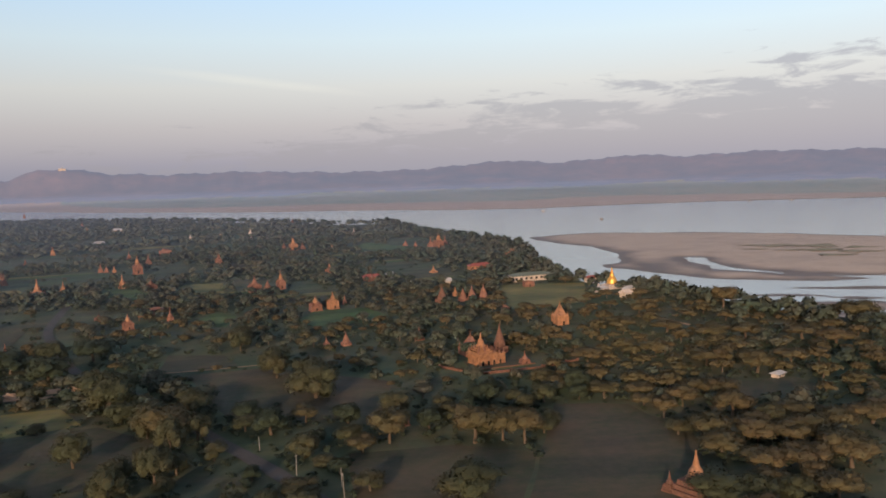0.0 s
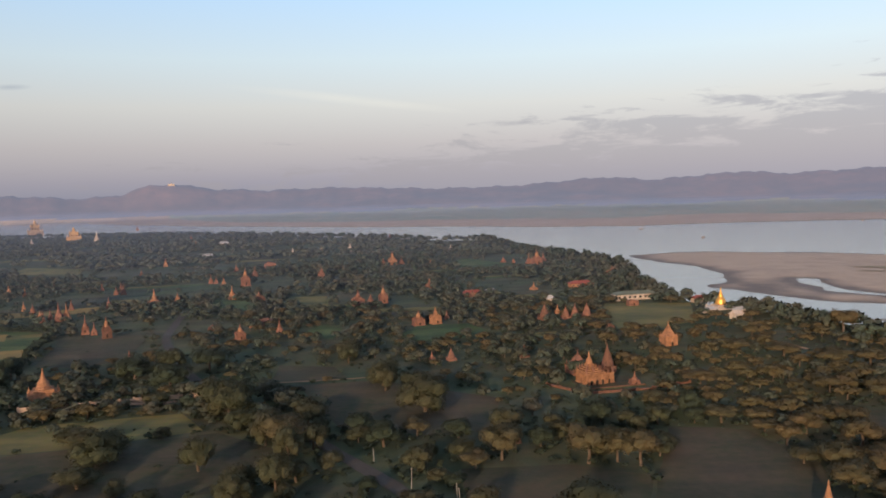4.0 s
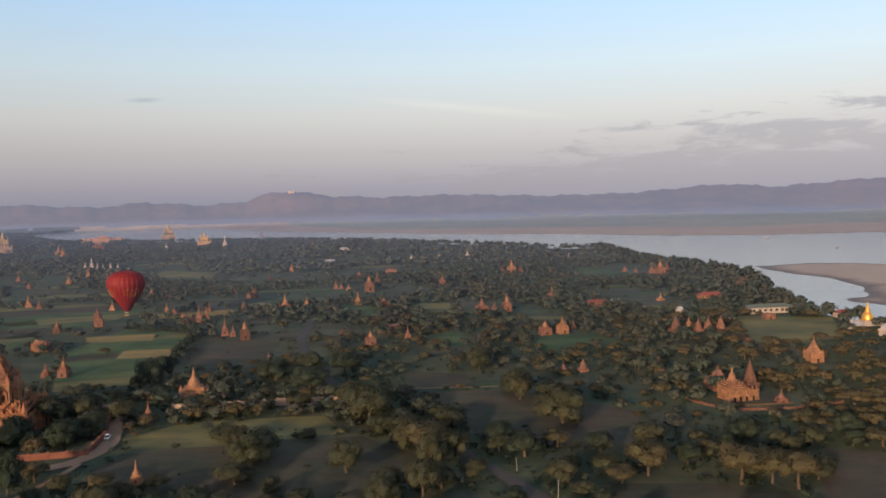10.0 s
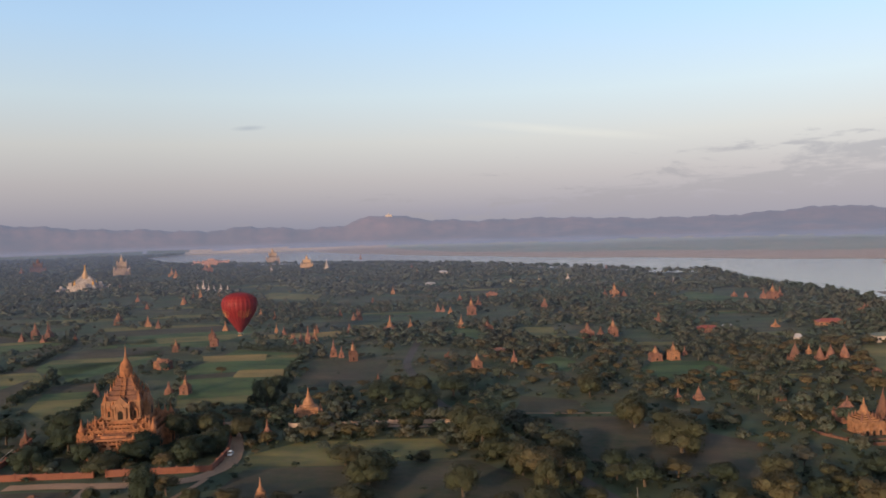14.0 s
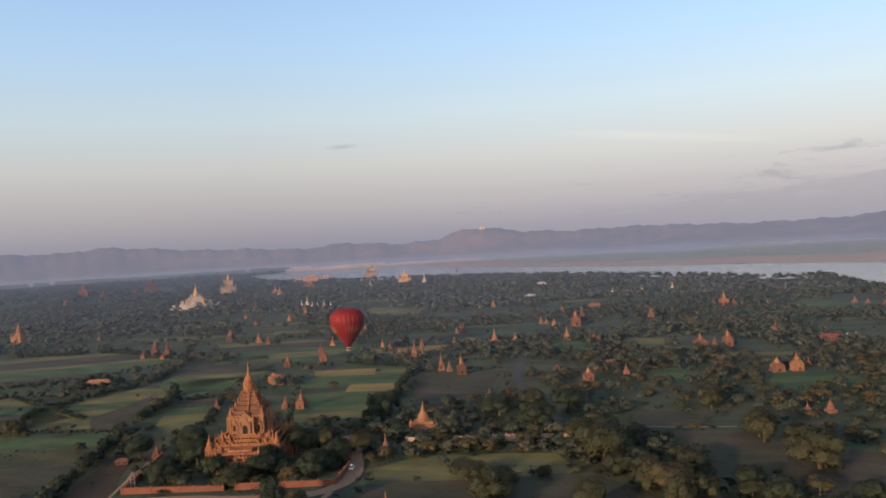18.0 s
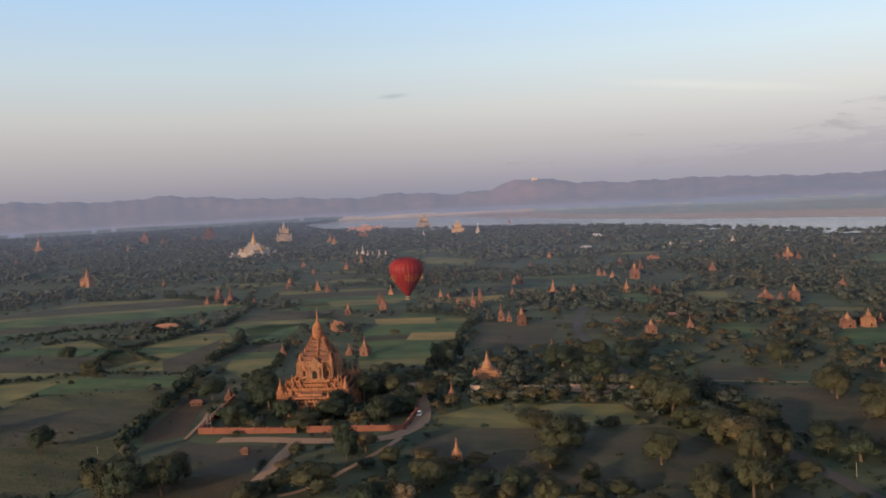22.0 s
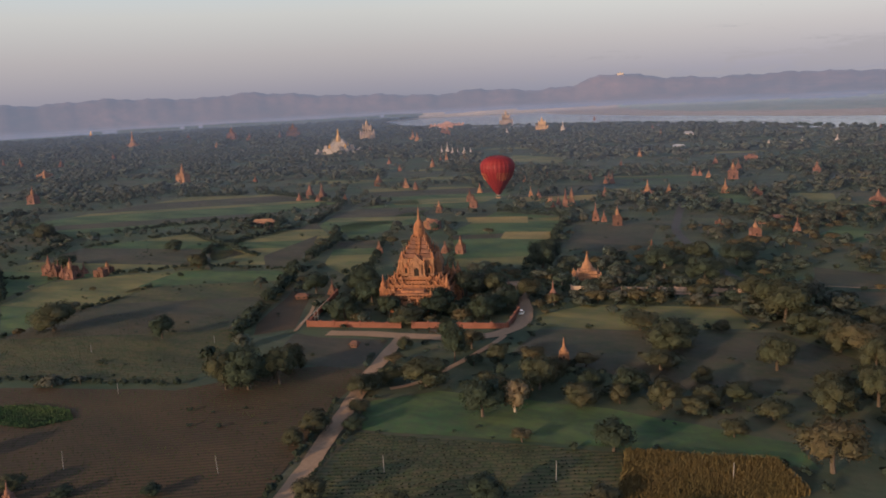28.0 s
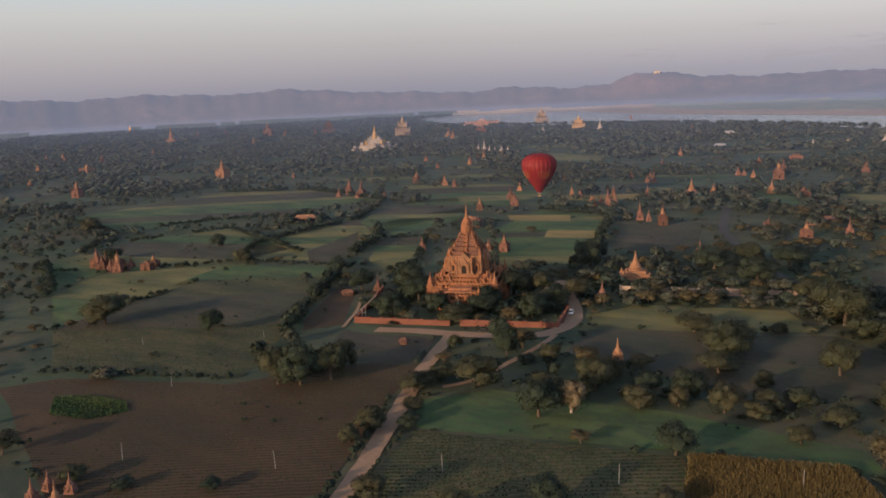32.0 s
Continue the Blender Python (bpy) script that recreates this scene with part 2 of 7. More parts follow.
def wet_margin(m, colour, low, high):
    """Darkens a sand up to an uneven height over the water, where it stays wet."""
    nt = m.node_tree
    N = nt.nodes.new
    bs = [n for n in nt.nodes if n.type == "BSDF_PRINCIPLED"][0]
    col = bs.inputs["Base Color"].links[0].from_socket
    geo, sep, tex, k, add, mr, mix = N("ShaderNodeNewGeometry"), N("ShaderNodeSeparateXYZ"), N("ShaderNodeTexNoise"), N("ShaderNodeMath"), N("ShaderNodeMath"), N("ShaderNodeMapRange"), N("ShaderNodeMix")
    tex.inputs["Scale"].default_value, tex.inputs["Detail"].default_value = 0.03, 5.0
    k.operation, k.inputs[1].default_value = "MULTIPLY_ADD", 1.3
    k.inputs[2].default_value = -0.65
    mr.inputs["From Min"].default_value, mr.inputs["From Max"].default_value = low, high
    mix.data_type = "RGBA"
    mix.inputs[6].default_value = (*colour, 1)
    link_nodes(nt, (geo.outputs["Position"], sep.inputs[0]), (geo.outputs["Position"], tex.inputs["Vector"]), (tex.outputs["Fac"], k.inputs[0]), (sep.outputs["Z"], add.inputs[0]), (k.outputs[0], add.inputs[1]),
               (add.outputs[0], mr.inputs["Value"]), (mr.outputs[0], mix.inputs[0]), (col, mix.inputs[7]), (mix.outputs[2], bs.inputs["Base Color"]))


def mat_water():
    m = surface("river_water", [(0.27, 0.27, 0.26), (0.3, 0.295, 0.28), (0.28, 0.275, 0.265)], 0.16, (0.002, 0.02), 0)
    bs = [n for n in m.node_tree.nodes if n.type == "BSDF_PRINCIPLED"][0]
    bs.inputs["Specular IOR Level"].default_value, bs.inputs["IOR"].default_value = 0.5, 1.33
    return m


M_LAND = surface("dry_scrub_soil", [(0.0484, 0.0757, 0.0429), (0.0839, 0.0727, 0.0527), (0.0452, 0.068, 0.041)], 0.95, (0.012, 0.2), 0.5, streak=(15, 0.28))
M_SAND = surface("river_sand", [(0.46, 0.36, 0.295), (0.38, 0.3, 0.255), (0.5, 0.39, 0.32)], 0.95, (0.008, 0.05), 0.2)
M_SHORE = surface("sand_with_wet_margin", [(0.47, 0.37, 0.285), (0.38, 0.305, 0.245), (0.52, 0.41, 0.315)], 0.9, (0.008, 0.05), 0.2)
wet_margin(M_SHORE, (0.19, 0.165, 0.15), -8.7, -7.95)
# base colour raised pale and cool to carry part of the distance haze
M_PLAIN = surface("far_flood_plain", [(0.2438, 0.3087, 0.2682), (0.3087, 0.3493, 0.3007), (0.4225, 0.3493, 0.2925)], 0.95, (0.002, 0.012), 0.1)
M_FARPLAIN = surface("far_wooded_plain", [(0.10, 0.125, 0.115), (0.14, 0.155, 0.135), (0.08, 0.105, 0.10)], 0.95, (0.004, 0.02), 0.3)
# the blue glow is distance haze put in as emission; hills give no light
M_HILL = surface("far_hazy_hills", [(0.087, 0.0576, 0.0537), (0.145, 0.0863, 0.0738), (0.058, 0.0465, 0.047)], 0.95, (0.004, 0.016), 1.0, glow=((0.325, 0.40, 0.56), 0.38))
M_PLOUGH = surface("ploughed_earth", [(0.07, 0.0444, 0.0262), (0.0816, 0.0529, 0.0308), (0.0569, 0.0429, 0.0236)], 0.95, (0.03, 0.5), 0.5, rows=(1.8, 124, 0.66), streak=(33, 0.14))
M_CROP = surface("young_crop_rows", [(0.0619, 0.0723, 0.0321), (0.0481, 0.0679, 0.0282), (0.1094, 0.0832, 0.0522)], 0.95, (0.03, 0.4), 0.4, rows=(2.0, 120, 0.66), streak=(25, 0.30))
M_GREEN = surface("green_pasture", [(0.0418, 0.0959, 0.0382), (0.0821, 0.117, 0.0446), (0.062, 0.0728, 0.0446)], 0.95, (0.035, 0.3), 0.5, streak=(22, 0.36))
M_OLIVE = surface("olive_meadow", [(0.1633, 0.1463, 0.0541), (0.0891, 0.1151, 0.0454), (0.1485, 0.119, 0.0649)], 0.95, (0.03, 0.4), 0.5, streak=(18, 0.30))
M_DRY = surface("dry_brown_meadow", [(0.0624, 0.0535, 0.0399), (0.0389, 0.052, 0.0296), (0.0776, 0.0636, 0.0469)], 0.95, (0.025, 0.3), 0.5, streak=(12, 0.26))
M_RIPE = surface("ripening_field", [(0.235, 0.172, 0.066), (0.175, 0.142, 0.056), (0.26, 0.19, 0.08)], 0.95, (0.04, 0.4), 0.5, streak=(20, 0.2))
M_STRAW = surface("ripe_yellow_crop", [(0.135, 0.097, 0.04), (0.1, 0.083, 0.034), (0.12, 0.088, 0.037)], 0.95, (0.06, 0.9), 0.8)
M_ROAD = surface("pale_dirt_road", [(0.3105, 0.1994, 0.1232), (0.2472, 0.1624, 0.103), (0.3565, 0.2296, 0.1456)], 0.95, (0.08, 0.8), 0.3)
M_ASPHALT = surface("grey_asphalt", [(0.072, 0.064, 0.056), (0.058, 0.052, 0.046), (0.085, 0.076, 0.066)], 0.85, (0.1, 1.0), 0.2)
M_BRICK = surface("weathered_red_brick", [(0.2264, 0.1053, 0.0704), (0.0839, 0.0473, 0.0414), (0.2599, 0.1329, 0.0942)], 0.92, (0.45, 1.5), 0.5, per_object=0.12)
M_TEMPLE = surface("stained_temple_brick", [(0.345, 0.14, 0.069), (0.09, 0.045, 0.031), (0.4, 0.18, 0.088)], 0.94, (0.3, 1.3), 0.7, per_object=0.10)
M_BRICK_PALE = surface("sun_bleached_brick", [(0.345, 0.17, 0.088), (0.14, 0.07, 0.043), (0.38, 0.205, 0.12)], 0.92, (0.4, 1.5), 0.5, per_object=0.10)
M_BRICK_DARK = surface("sooty_old_brick", [(0.1455, 0.0732, 0.0531), (0.0728, 0.042, 0.0342), (0.1882, 0.0982, 0.0683)], 0.95, (0.45, 1.5), 0.5, per_object=0.12)
M_WALL = surface("compound_brick_wall", [(0.202, 0.0765, 0.0495), (0.1591, 0.0612, 0.0413), (0.2264, 0.0997, 0.0702)], 0.9, (0.2, 2.0), 0.4)
M_WHITE = surface("lime_plaster", [(0.504, 0.4312, 0.3784), (0.243, 0.1936, 0.1672), (0.558, 0.4752, 0.4136)], 0.8, (0.12, 0.8), 0.2, per_object=0.05)
M_PINK = surface("faded_pink_plaster", [(0.432, 0.225, 0.171), (0.324, 0.171, 0.1305), (0.468, 0.27, 0.207)], 0.85, (0.1, 0.8), 0.2)
M_STAIN = surface("stained_grey_plaster", [(0.38, 0.27, 0.20), (0.15, 0.105, 0.085), (0.50, 0.38, 0.29)], 0.9, (0.07, 0.25), 0.3)
M_HONEY = surface("honey_plaster", [(0.52, 0.32, 0.17), (0.36, 0.22, 0.12), (0.56, 0.38, 0.22)], 0.8, (0.1, 0.8), 0.2)
M_GOLD = surface("gilded_metal", [(0.8, 0.42, 0.09), (0.68, 0.34, 0.07), (0.86, 0.48, 0.12)], 0.42, (0.2, 1.0), 0.1, metal=0.7)
M_SANDGRASS = surface("grass_grown_sand", [(0.28, 0.24, 0.17), (0.20, 0.20, 0.11), (0.34, 0.28, 0.20)], 0.95, (0.02, 0.1), 0.2)
M_DARK = surface("dark_opening", [(0.02, 0.016, 0.013), (0.025, 0.02, 0.016), (0.018, 0.015, 0.012)], 0.95, (0.5, 2), 0)
M_ROOF_RED = surface("red_sheet_roof", [(0.2457, 0.064, 0.0448), (0.2106, 0.0576, 0.0416), (0.2632, 0.0832, 0.0576)], 0.6, (0.1, 0.7), 0.1)
M_ROOF_GREEN = surface("green_sheet_roof", [(0.12, 0.14, 0.105), (0.1, 0.12, 0.09), (0.15, 0.165, 0.12)], 0.6, (0.1, 0.7), 0.1)
M_ROOF_PALE = surface("pale_tin_roof", [(0.36, 0.36, 0.37), (0.31, 0.31, 0.33), (0.4, 0.4, 0.4)], 0.5, (0.1, 0.7), 0.1)
M_BARK = surface("grey_brown_bark", [(0.096, 0.072, 0.054), (0.066, 0.051, 0.039), (0.132, 0.102, 0.078)], 0.95, (0.5, 4), 0.4)
M_BARK_PALE = surface("pale_bark", [(0.42, 0.34, 0.27), (0.36, 0.29, 0.23), (0.48, 0.40, 0.32)], 0.9, (0.5, 4), 0.4)


def leaf(name, colours, island=0.15, per_object=0.0):
    m = surface(name, colours, 1.0, (0.045, 0.3), 0, island=island)
    return m


M_LEAF = leaf("olive_foliage", [(0.0524, 0.0597, 0.0331), (0.0715, 0.064, 0.0365), (0.0365, 0.0466, 0.0282)])
M_LEAF_ACACIA = leaf("bronze_acacia_foliage", [(0.1074, 0.0775, 0.0424), (0.0797, 0.0698, 0.0363), (0.0588, 0.0607, 0.0332)])
M_LEAF_DARK = leaf("dark_green_foliage", [(0.0299, 0.0438, 0.0292), (0.0416, 0.0536, 0.0328), (0.0248, 0.0373, 0.0273)])
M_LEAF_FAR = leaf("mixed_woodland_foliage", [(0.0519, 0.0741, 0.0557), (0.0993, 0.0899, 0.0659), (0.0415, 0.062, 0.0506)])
# paler grey-green for the farthest woods: distance haze put into the leaf colour
M_LEAF_HAZED = leaf("haze_paled_foliage", [(0.076, 0.0938, 0.0739), (0.0997, 0.0969, 0.0784), (0.0646, 0.0836, 0.0694)], 0.25)
M_LEAF_PALE = leaf("dusty_pale_foliage", [(0.17, 0.125, 0.075), (0.14, 0.11, 0.06), (0.12, 0.10, 0.05)])
M_BALLOON = surface("red_balloon_cloth", [(0.215, 0.02, 0.022), (0.18, 0.016, 0.018), (0.24, 0.024, 0.025)], 0.6, (0.05, 0.3), 0)
M_BALLOON_RIB = surface("deep_red_tape", [(0.1, 0.01, 0.011), (0.09, 0.009, 0.01), (0.11, 0.012, 0.012)], 0.6, (0.05, 0.3), 0)
M_BALLOON_GOLD = surface("gold_painted_ornament", [(0.55, 0.27, 0.12), (0.48, 0.23, 0.1), (0.6, 0.31, 0.14)], 0.6, (0.2, 1), 0)
M_WICKER = surface("wicker_basket", [(0.30, 0.19, 0.10), (0.25, 0.16, 0.085), (0.34, 0.22, 0.12)], 0.9, (1, 8), 0.3)
M_POST = surface("pale_concrete_post", [(0.33, 0.3, 0.27), (0.28, 0.26, 0.24), (0.36, 0.33, 0.3)], 0.9, (0.5, 3), 0.1)
M_METAL = surface("dull_steel", [(0.35, 0.34, 0.33), (0.3, 0.3, 0.3), (0.4, 0.39, 0.38)], 0.5, (0.5, 3), 0, metal=0.6)
M_CARPAINT = surface("white_car_paint", [(0.7, 0.7, 0.7), (0.68, 0.68, 0.68), (0.72, 0.72, 0.72)], 0.3, (0.5, 3), 0)
M_GLASS = surface("dark_window_glass", [(0.03, 0.035, 0.04), (0.03, 0.03, 0.035), (0.035, 0.04, 0.045)], 0.1, (0.5, 3), 0)
M_WATER = mat_water()

# ---- shapes ----


class Shape:
    """Collects vertices and faces; the pieces of one part."""

    def __init__(self):
        self.v, self.f = [], []

    def add(self, vs, fs):
        k = len(self.v)
        self.v += [tuple(p) for p in vs]
        self.f += [tuple(i + k for i in f) for f in fs]
        return self

    def box(self, cx, cy, z0, sx, sy, h, taper=1.0, rot=0.0):
        c, s = math.cos(rot), math.sin(rot)
        vs = []
        for z, k in ((z0, 1.0), (z0 + h, taper)):
            for a, b in ((-1, -1), (1, -1), (1, 1), (-1, 1)):
                x, y = a * sx * k / 2, b * sy * k / 2
                vs.append((cx + x * c - y * s, cy + x * s + y * c, z))
        return self.add(vs, [(0, 3, 2, 1), (4, 5, 6, 7), (0, 1, 5, 4), (1, 2, 6, 5), (2, 3, 7, 6), (3, 0, 4, 7)])

    def turned(self, profile, n=10, cx=0.0, cy=0.0, twist=0.0):
        """A turned body: profile of (radius, height) from the foot up."""
        vs, fs = [], []
        for r, z in profile:
            for i in range(n):
                a = 2 * math.pi * (i + 0.5) / n + twist
                vs.append((cx + r * math.cos(a), cy + r * math.sin(a), z))
        for j in range(len(profile) - 1):
            for i in range(n):
                k = (i + 1) % n
                fs.append((j * n + i, j * n + k, (j + 1) * n + k, (j + 1) * n + i))
        fs.append(tuple(reversed(range(n))))
        fs.append(tuple((len(profile) - 1) * n + i for i in range(n)))
        return self.add(vs, fs)

    def rod(self, a, b, r0, r1, n=6):
        a, b = Vector(a), Vector(b)
        d = (b - a).normalized()
        u = d.orthogonal().normalized()
        w = d.cross(u)
        vs = []
        for p, r in ((a, r0), (b, r1)):
            for i in range(n):
                t = 2 * math.pi * i / n
                vs.append(p + (u * math.cos(t) + w * math.sin(t)) * r)
        fs = [(i, (i + 1) % n, n + (i + 1) % n, n + i) for i in range(n)]
        return self.add(vs, fs + [tuple(reversed(range(n))), tuple(n + i for i in range(n))])

    def arch(self, cx, y, z0, w, h, d, n=8):
        """A pointed arch standing in the plane y, d deep towards -y."""
        pts = [(-w / 2, 0), (w / 2, 0)]
        for i in range(n + 1):
            a = math.pi * i / n
            pts.append((w / 2 * math.cos(a), h * 0.62 + h * 0.38 * math.sin(a) ** 0.8))
        m = len(pts)
        vs = [(cx + px, y - k, z0 + pz) for k in (d, 0.0) for px, pz in pts]
        fs = [tuple(range(m)), tuple(reversed(range(m, 2 * m)))]
        fs += [(i, m + i, m + (i + 1) % m, (i + 1) % m) for i in range(m)]
        return self.add(vs, fs)

    def mesh(self, name, mat):
        me = bpy.data.meshes.new(name)
        me.from_pydata(self.v, [], self.f)
        me.materials.append(mat)
        me.update()
        return me


def part(name, shape, mat, parent, label=""):
    ob = new(name, shape.mesh(name, mat) if isinstance(shape, Shape) else shape)
    ob.parent = parent
    return tagged(ob, label) if label else ob


def holder(name, x, y, z, rot=0.0):
    ob = new(name)
    ob.matrix_world = pose(x, y, z, 0, 0, rot)
    return ob


def land(x, y):
    """The height of the plain: it rises gently to the bluff over the river."""
    return max(-7.0, min(6.0, 0.013 * (x * 0.92 + y * 0.39 + 135)))


def mesh_np(name, verts, faces, mats, slots=None, smooth=False):
    me = bpy.data.meshes.new(name)
    verts = np.asarray(verts, np.float32)
    faces = np.asarray(faces, np.int32)
    k = faces.shape[1]
    me.vertices.add(len(verts))
    me.vertices.foreach_set("co", verts.ravel())
    me.loops.add(faces.size)
    me.loops.foreach_set("vertex_index", faces.ravel())
    me.polygons.add(len(faces))
    me.polygons.foreach_set("loop_start", np.arange(0, faces.size, k, dtype=np.int32))
    for m in mats:
        me.materials.append(m)
    if slots is not None:
        me.polygons.foreach_set("material_index", np.asarray(slots, np.int32))
    if smooth:
        me.polygons.foreach_set("use_smooth", np.ones(len(faces), bool))
    me.update(calc_edges=True)
    return me


# ---- ground, river, hills ----
NEAR_SHORE = [(-5200, 5200), (-1900, 5200), (-2150, 4550), (-2310, 4100), (-2384, 3828), (-2390, 3528), (-2315, 3123), (-2150, 2840), (-1700, 2360), (-1400, 2150), (-1050, 2080), (-848, 1995), (-518, 1807), (-204, 1535),
              (-52, 1400), (30, 1382), (76, 1118), (132, 992), (167, 880), (154, 752), (146, 640), (162, 592), (180, 556), (204, 528), (226, 460), (258, 412), (262, 356), (340, 330), (560, 250), (1100, 120), (4900, -300)]
LAND_RING = [(-5200, 5200)] + NEAR_SHORE[1:] + [(4900, -4900), (-4900, -4900), (-5200, 0)]
FAR_RING = [(-1914, 3892), (-1740, 3560), (-1480, 3250), (-879, 2738), (-420, 2422), (-113, 2249), (159, 2097), (388, 1972), (625, 2042), (909, 2000), (1262, 1917), (2600, 1500), (4900, 900), (4900, 5200), (-1300, 5200), (-1700, 4250)]
BAR_RING = [(215, 1160), (262, 1185), (330, 1195), (470, 1135), (640, 970), (900, 760), (560, 560), (412, 628), (357, 632), (291, 660), (247, 708), (219, 770), (218, 800), (248, 835), (262, 900), (246, 990)]
CHANNEL = [(330, 822), (322, 735), (362, 668), (430, 632)]
SHOALS = [(300, 570, 26, 5), (330, 600, 34, 4), (345, 545, 22, 4), (278, 575, 30, 6), (400, 580, 40, 4), (560, 1180, 60, 5), (600, 1250, 40, 5), (320, 520, 50, 14), (300, 470, 40, 20)]
WATER_Z = -9.0


def inside(ring, x, y):
    hit = np.zeros(x.shape, bool)
    for (x0, y0), (x1, y1) in zip(ring, ring[1:] + ring[:1]):
        if y0 == y1:
            continue
        c = ((y0 > y) != (y1 > y)) & (x < (x1 - x0) * (y - y0) / (y1 - y0) + x0)
        hit ^= c
    return hit


def away(ring, x, y, closed=True):
    d = np.full(x.shape, 1e9)
    pairs = list(zip(ring, ring[1:] + (ring[:1] if closed else [])))
    if not closed:
        pairs = pairs[:len(ring) - 1]
    for (x0, y0), (x1, y1) in pairs:
        dx, dy = x1 - x0, y1 - y0
        t = np.clip(((x - x0) * dx + (y - y0) * dy) / (dx * dx + dy * dy), 0, 1)
        d = np.minimum(d, np.hypot(x - x0 - t * dx, y - y0 - t * dy))
    return d


def wobble(x, y, size, amp):
    return amp * (np.sin(x / size + 1.3 * np.sin(y / size * 0.7)) + 0.6 * np.sin(y / size * 1.7 + 0.9 * np.sin(x / size * 1.3)) + 0.4 * np.sin((x + y) / size * 3.1))


HILL_AZ, HILL_FOOT = [-60, 6, 14, 22, 34, 44, 70], [3500, 3500, 3850, 4150, 4250, 4250, 4250]
RIDGE_AZ = [-60, -40, -33, -27, -21, -19, -13, -9.7, -7, -3, 2.7, 8.5, 14, 17.5, 20, 22, 23.5, 26, 30, 33, 37, 40, 43, 46, 49, 55, 59, 62, 75]
RIDGE_EL = [0.5, 0.5, 0.58, 0.70, 0.50, 0.74, 0.36, 0.68, 0.47, 0.22, 0.20, 0.45, 0.38, 0.55, 1.0, 0.86, 0.30, 0.15, 0.48, 0.24, 0.5, 0.55, 0.82, 1.08, 0.83, 1.04, 0.88, 1.08, 0.8]


def relief(x, y):
    """Height of the whole sheet of ground at arrays of places, and a zone number for its cover."""
    w = wobble(x, y, 14, 1.6) + wobble(x, y, 90, 5)
    r = np.hypot(x + 32, y + 8)
    d_land = np.where(inside(LAND_RING, x, y), 1, -1) * away(LAND_RING, x, y) + w
    d_far = np.where(inside(FAR_RING, x, y), 1, -1) * away(FAR_RING, x, y) + w * 2
    d_bar = np.where(inside(BAR_RING, x, y), 1, -1) * away(BAR_RING, x, y) + w
    d_bar = np.minimum(d_bar, away(CHANNEL, x, y, False) - 6 - wobble(x, y, 9, 1.2))
    for sx, sy, a, b in SHOALS:
        u, v = (x - sx) * 0.94 - (y - sy) * 0.34, (x - sx) * 0.34 + (y - sy) * 0.94
        d_bar = np.maximum(d_bar, b * (1 - np.hypot(u / a, v / b)) + w * 0.3)
    g = np.clip(0.013 * (x * 0.92 + y * 0.39 + 135), -7, 6)
    k = np.clip(d_land / 16, 0, 1)
    z = np.where(d_land > 0, WATER_Z + 0.0 + (g - WATER_Z) * (k * k * (3 - 2 * k)), -13.0 + np.clip(d_land, -40, 0) * 0.0)
    zb = WATER_Z + np.clip(d_bar / 30, -2, 1) * 1.3 + wobble(x, y, 25, 0.12)
    zb = zb - 0.8 * np.exp(-(((x - 262) / 52) ** 2 + ((y - 762) / 80) ** 2))
    z = np.where((d_land <= 0), np.maximum(z, zb), z)
    zf = WATER_Z + np.clip(d_far / 120, -2, 1) * 3 + np.clip((d_far - 300) / 900, 0, 1) * 12
    z = np.where((d_far > -60), np.maximum(z, zf), z)
    zone = np.zeros(x.shape, int)
    zone[(d_land < 10)] = 2
    zone[(d_far > 0)] = 1
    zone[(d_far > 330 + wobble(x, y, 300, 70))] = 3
    # hills beyond the river
    az = np.degrees(np.arctan2(-(x + 32), y + 8))
    foot = np.interp(az, HILL_AZ, HILL_FOOT)
    crest = np.maximum(foot + 230, 4560)
    top = 93 + crest * np.tan(np.radians(np.interp(az, RIDGE_AZ, RIDGE_EL) + 0.045 * np.sin(az * 2.1) + 0.035 * np.sin(az * 5.3 + 1) + 0.022 * np.sin(az * 11.7)))
    u = np.clip((r - foot) / (crest - foot), 0, 1)
    rough = np.zeros(x.shape)
    for k, (s, a) in enumerate(((430, 0.5), (190, 0.28), (83, 0.15), (37, 0.08))):
        rough += a * np.abs(np.sin(x / s + 1.7 * np.sin(y / s * 0.8 + k) + k) + np.sin(y / s * 1.1 + 1.4 * np.sin(x / s * 0.7 + 2 * k)))
    shape = u * (0.5 + 0.5 * u) - np.interp(az, [0, 18, 30], [0.42, 0.2, 0.14]) * rough * u * (1 - u) * 2.4
    back = np.clip((r - crest) / 300, 0, 1)
    hz = top * np.clip(shape, 0, 1) * (1 - 0.35 * back) + (rough - 1.0) * 5 * u
    z = np.where((r > foot) & (np.abs(az) < 85), np.maximum(z, 2 + hz), z)
    zone[(r > foot) & (np.abs(az) < 85) & (hz > 3)] = 9
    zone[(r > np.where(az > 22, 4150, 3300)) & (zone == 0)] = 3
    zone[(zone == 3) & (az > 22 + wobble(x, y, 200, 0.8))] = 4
    return z, zone


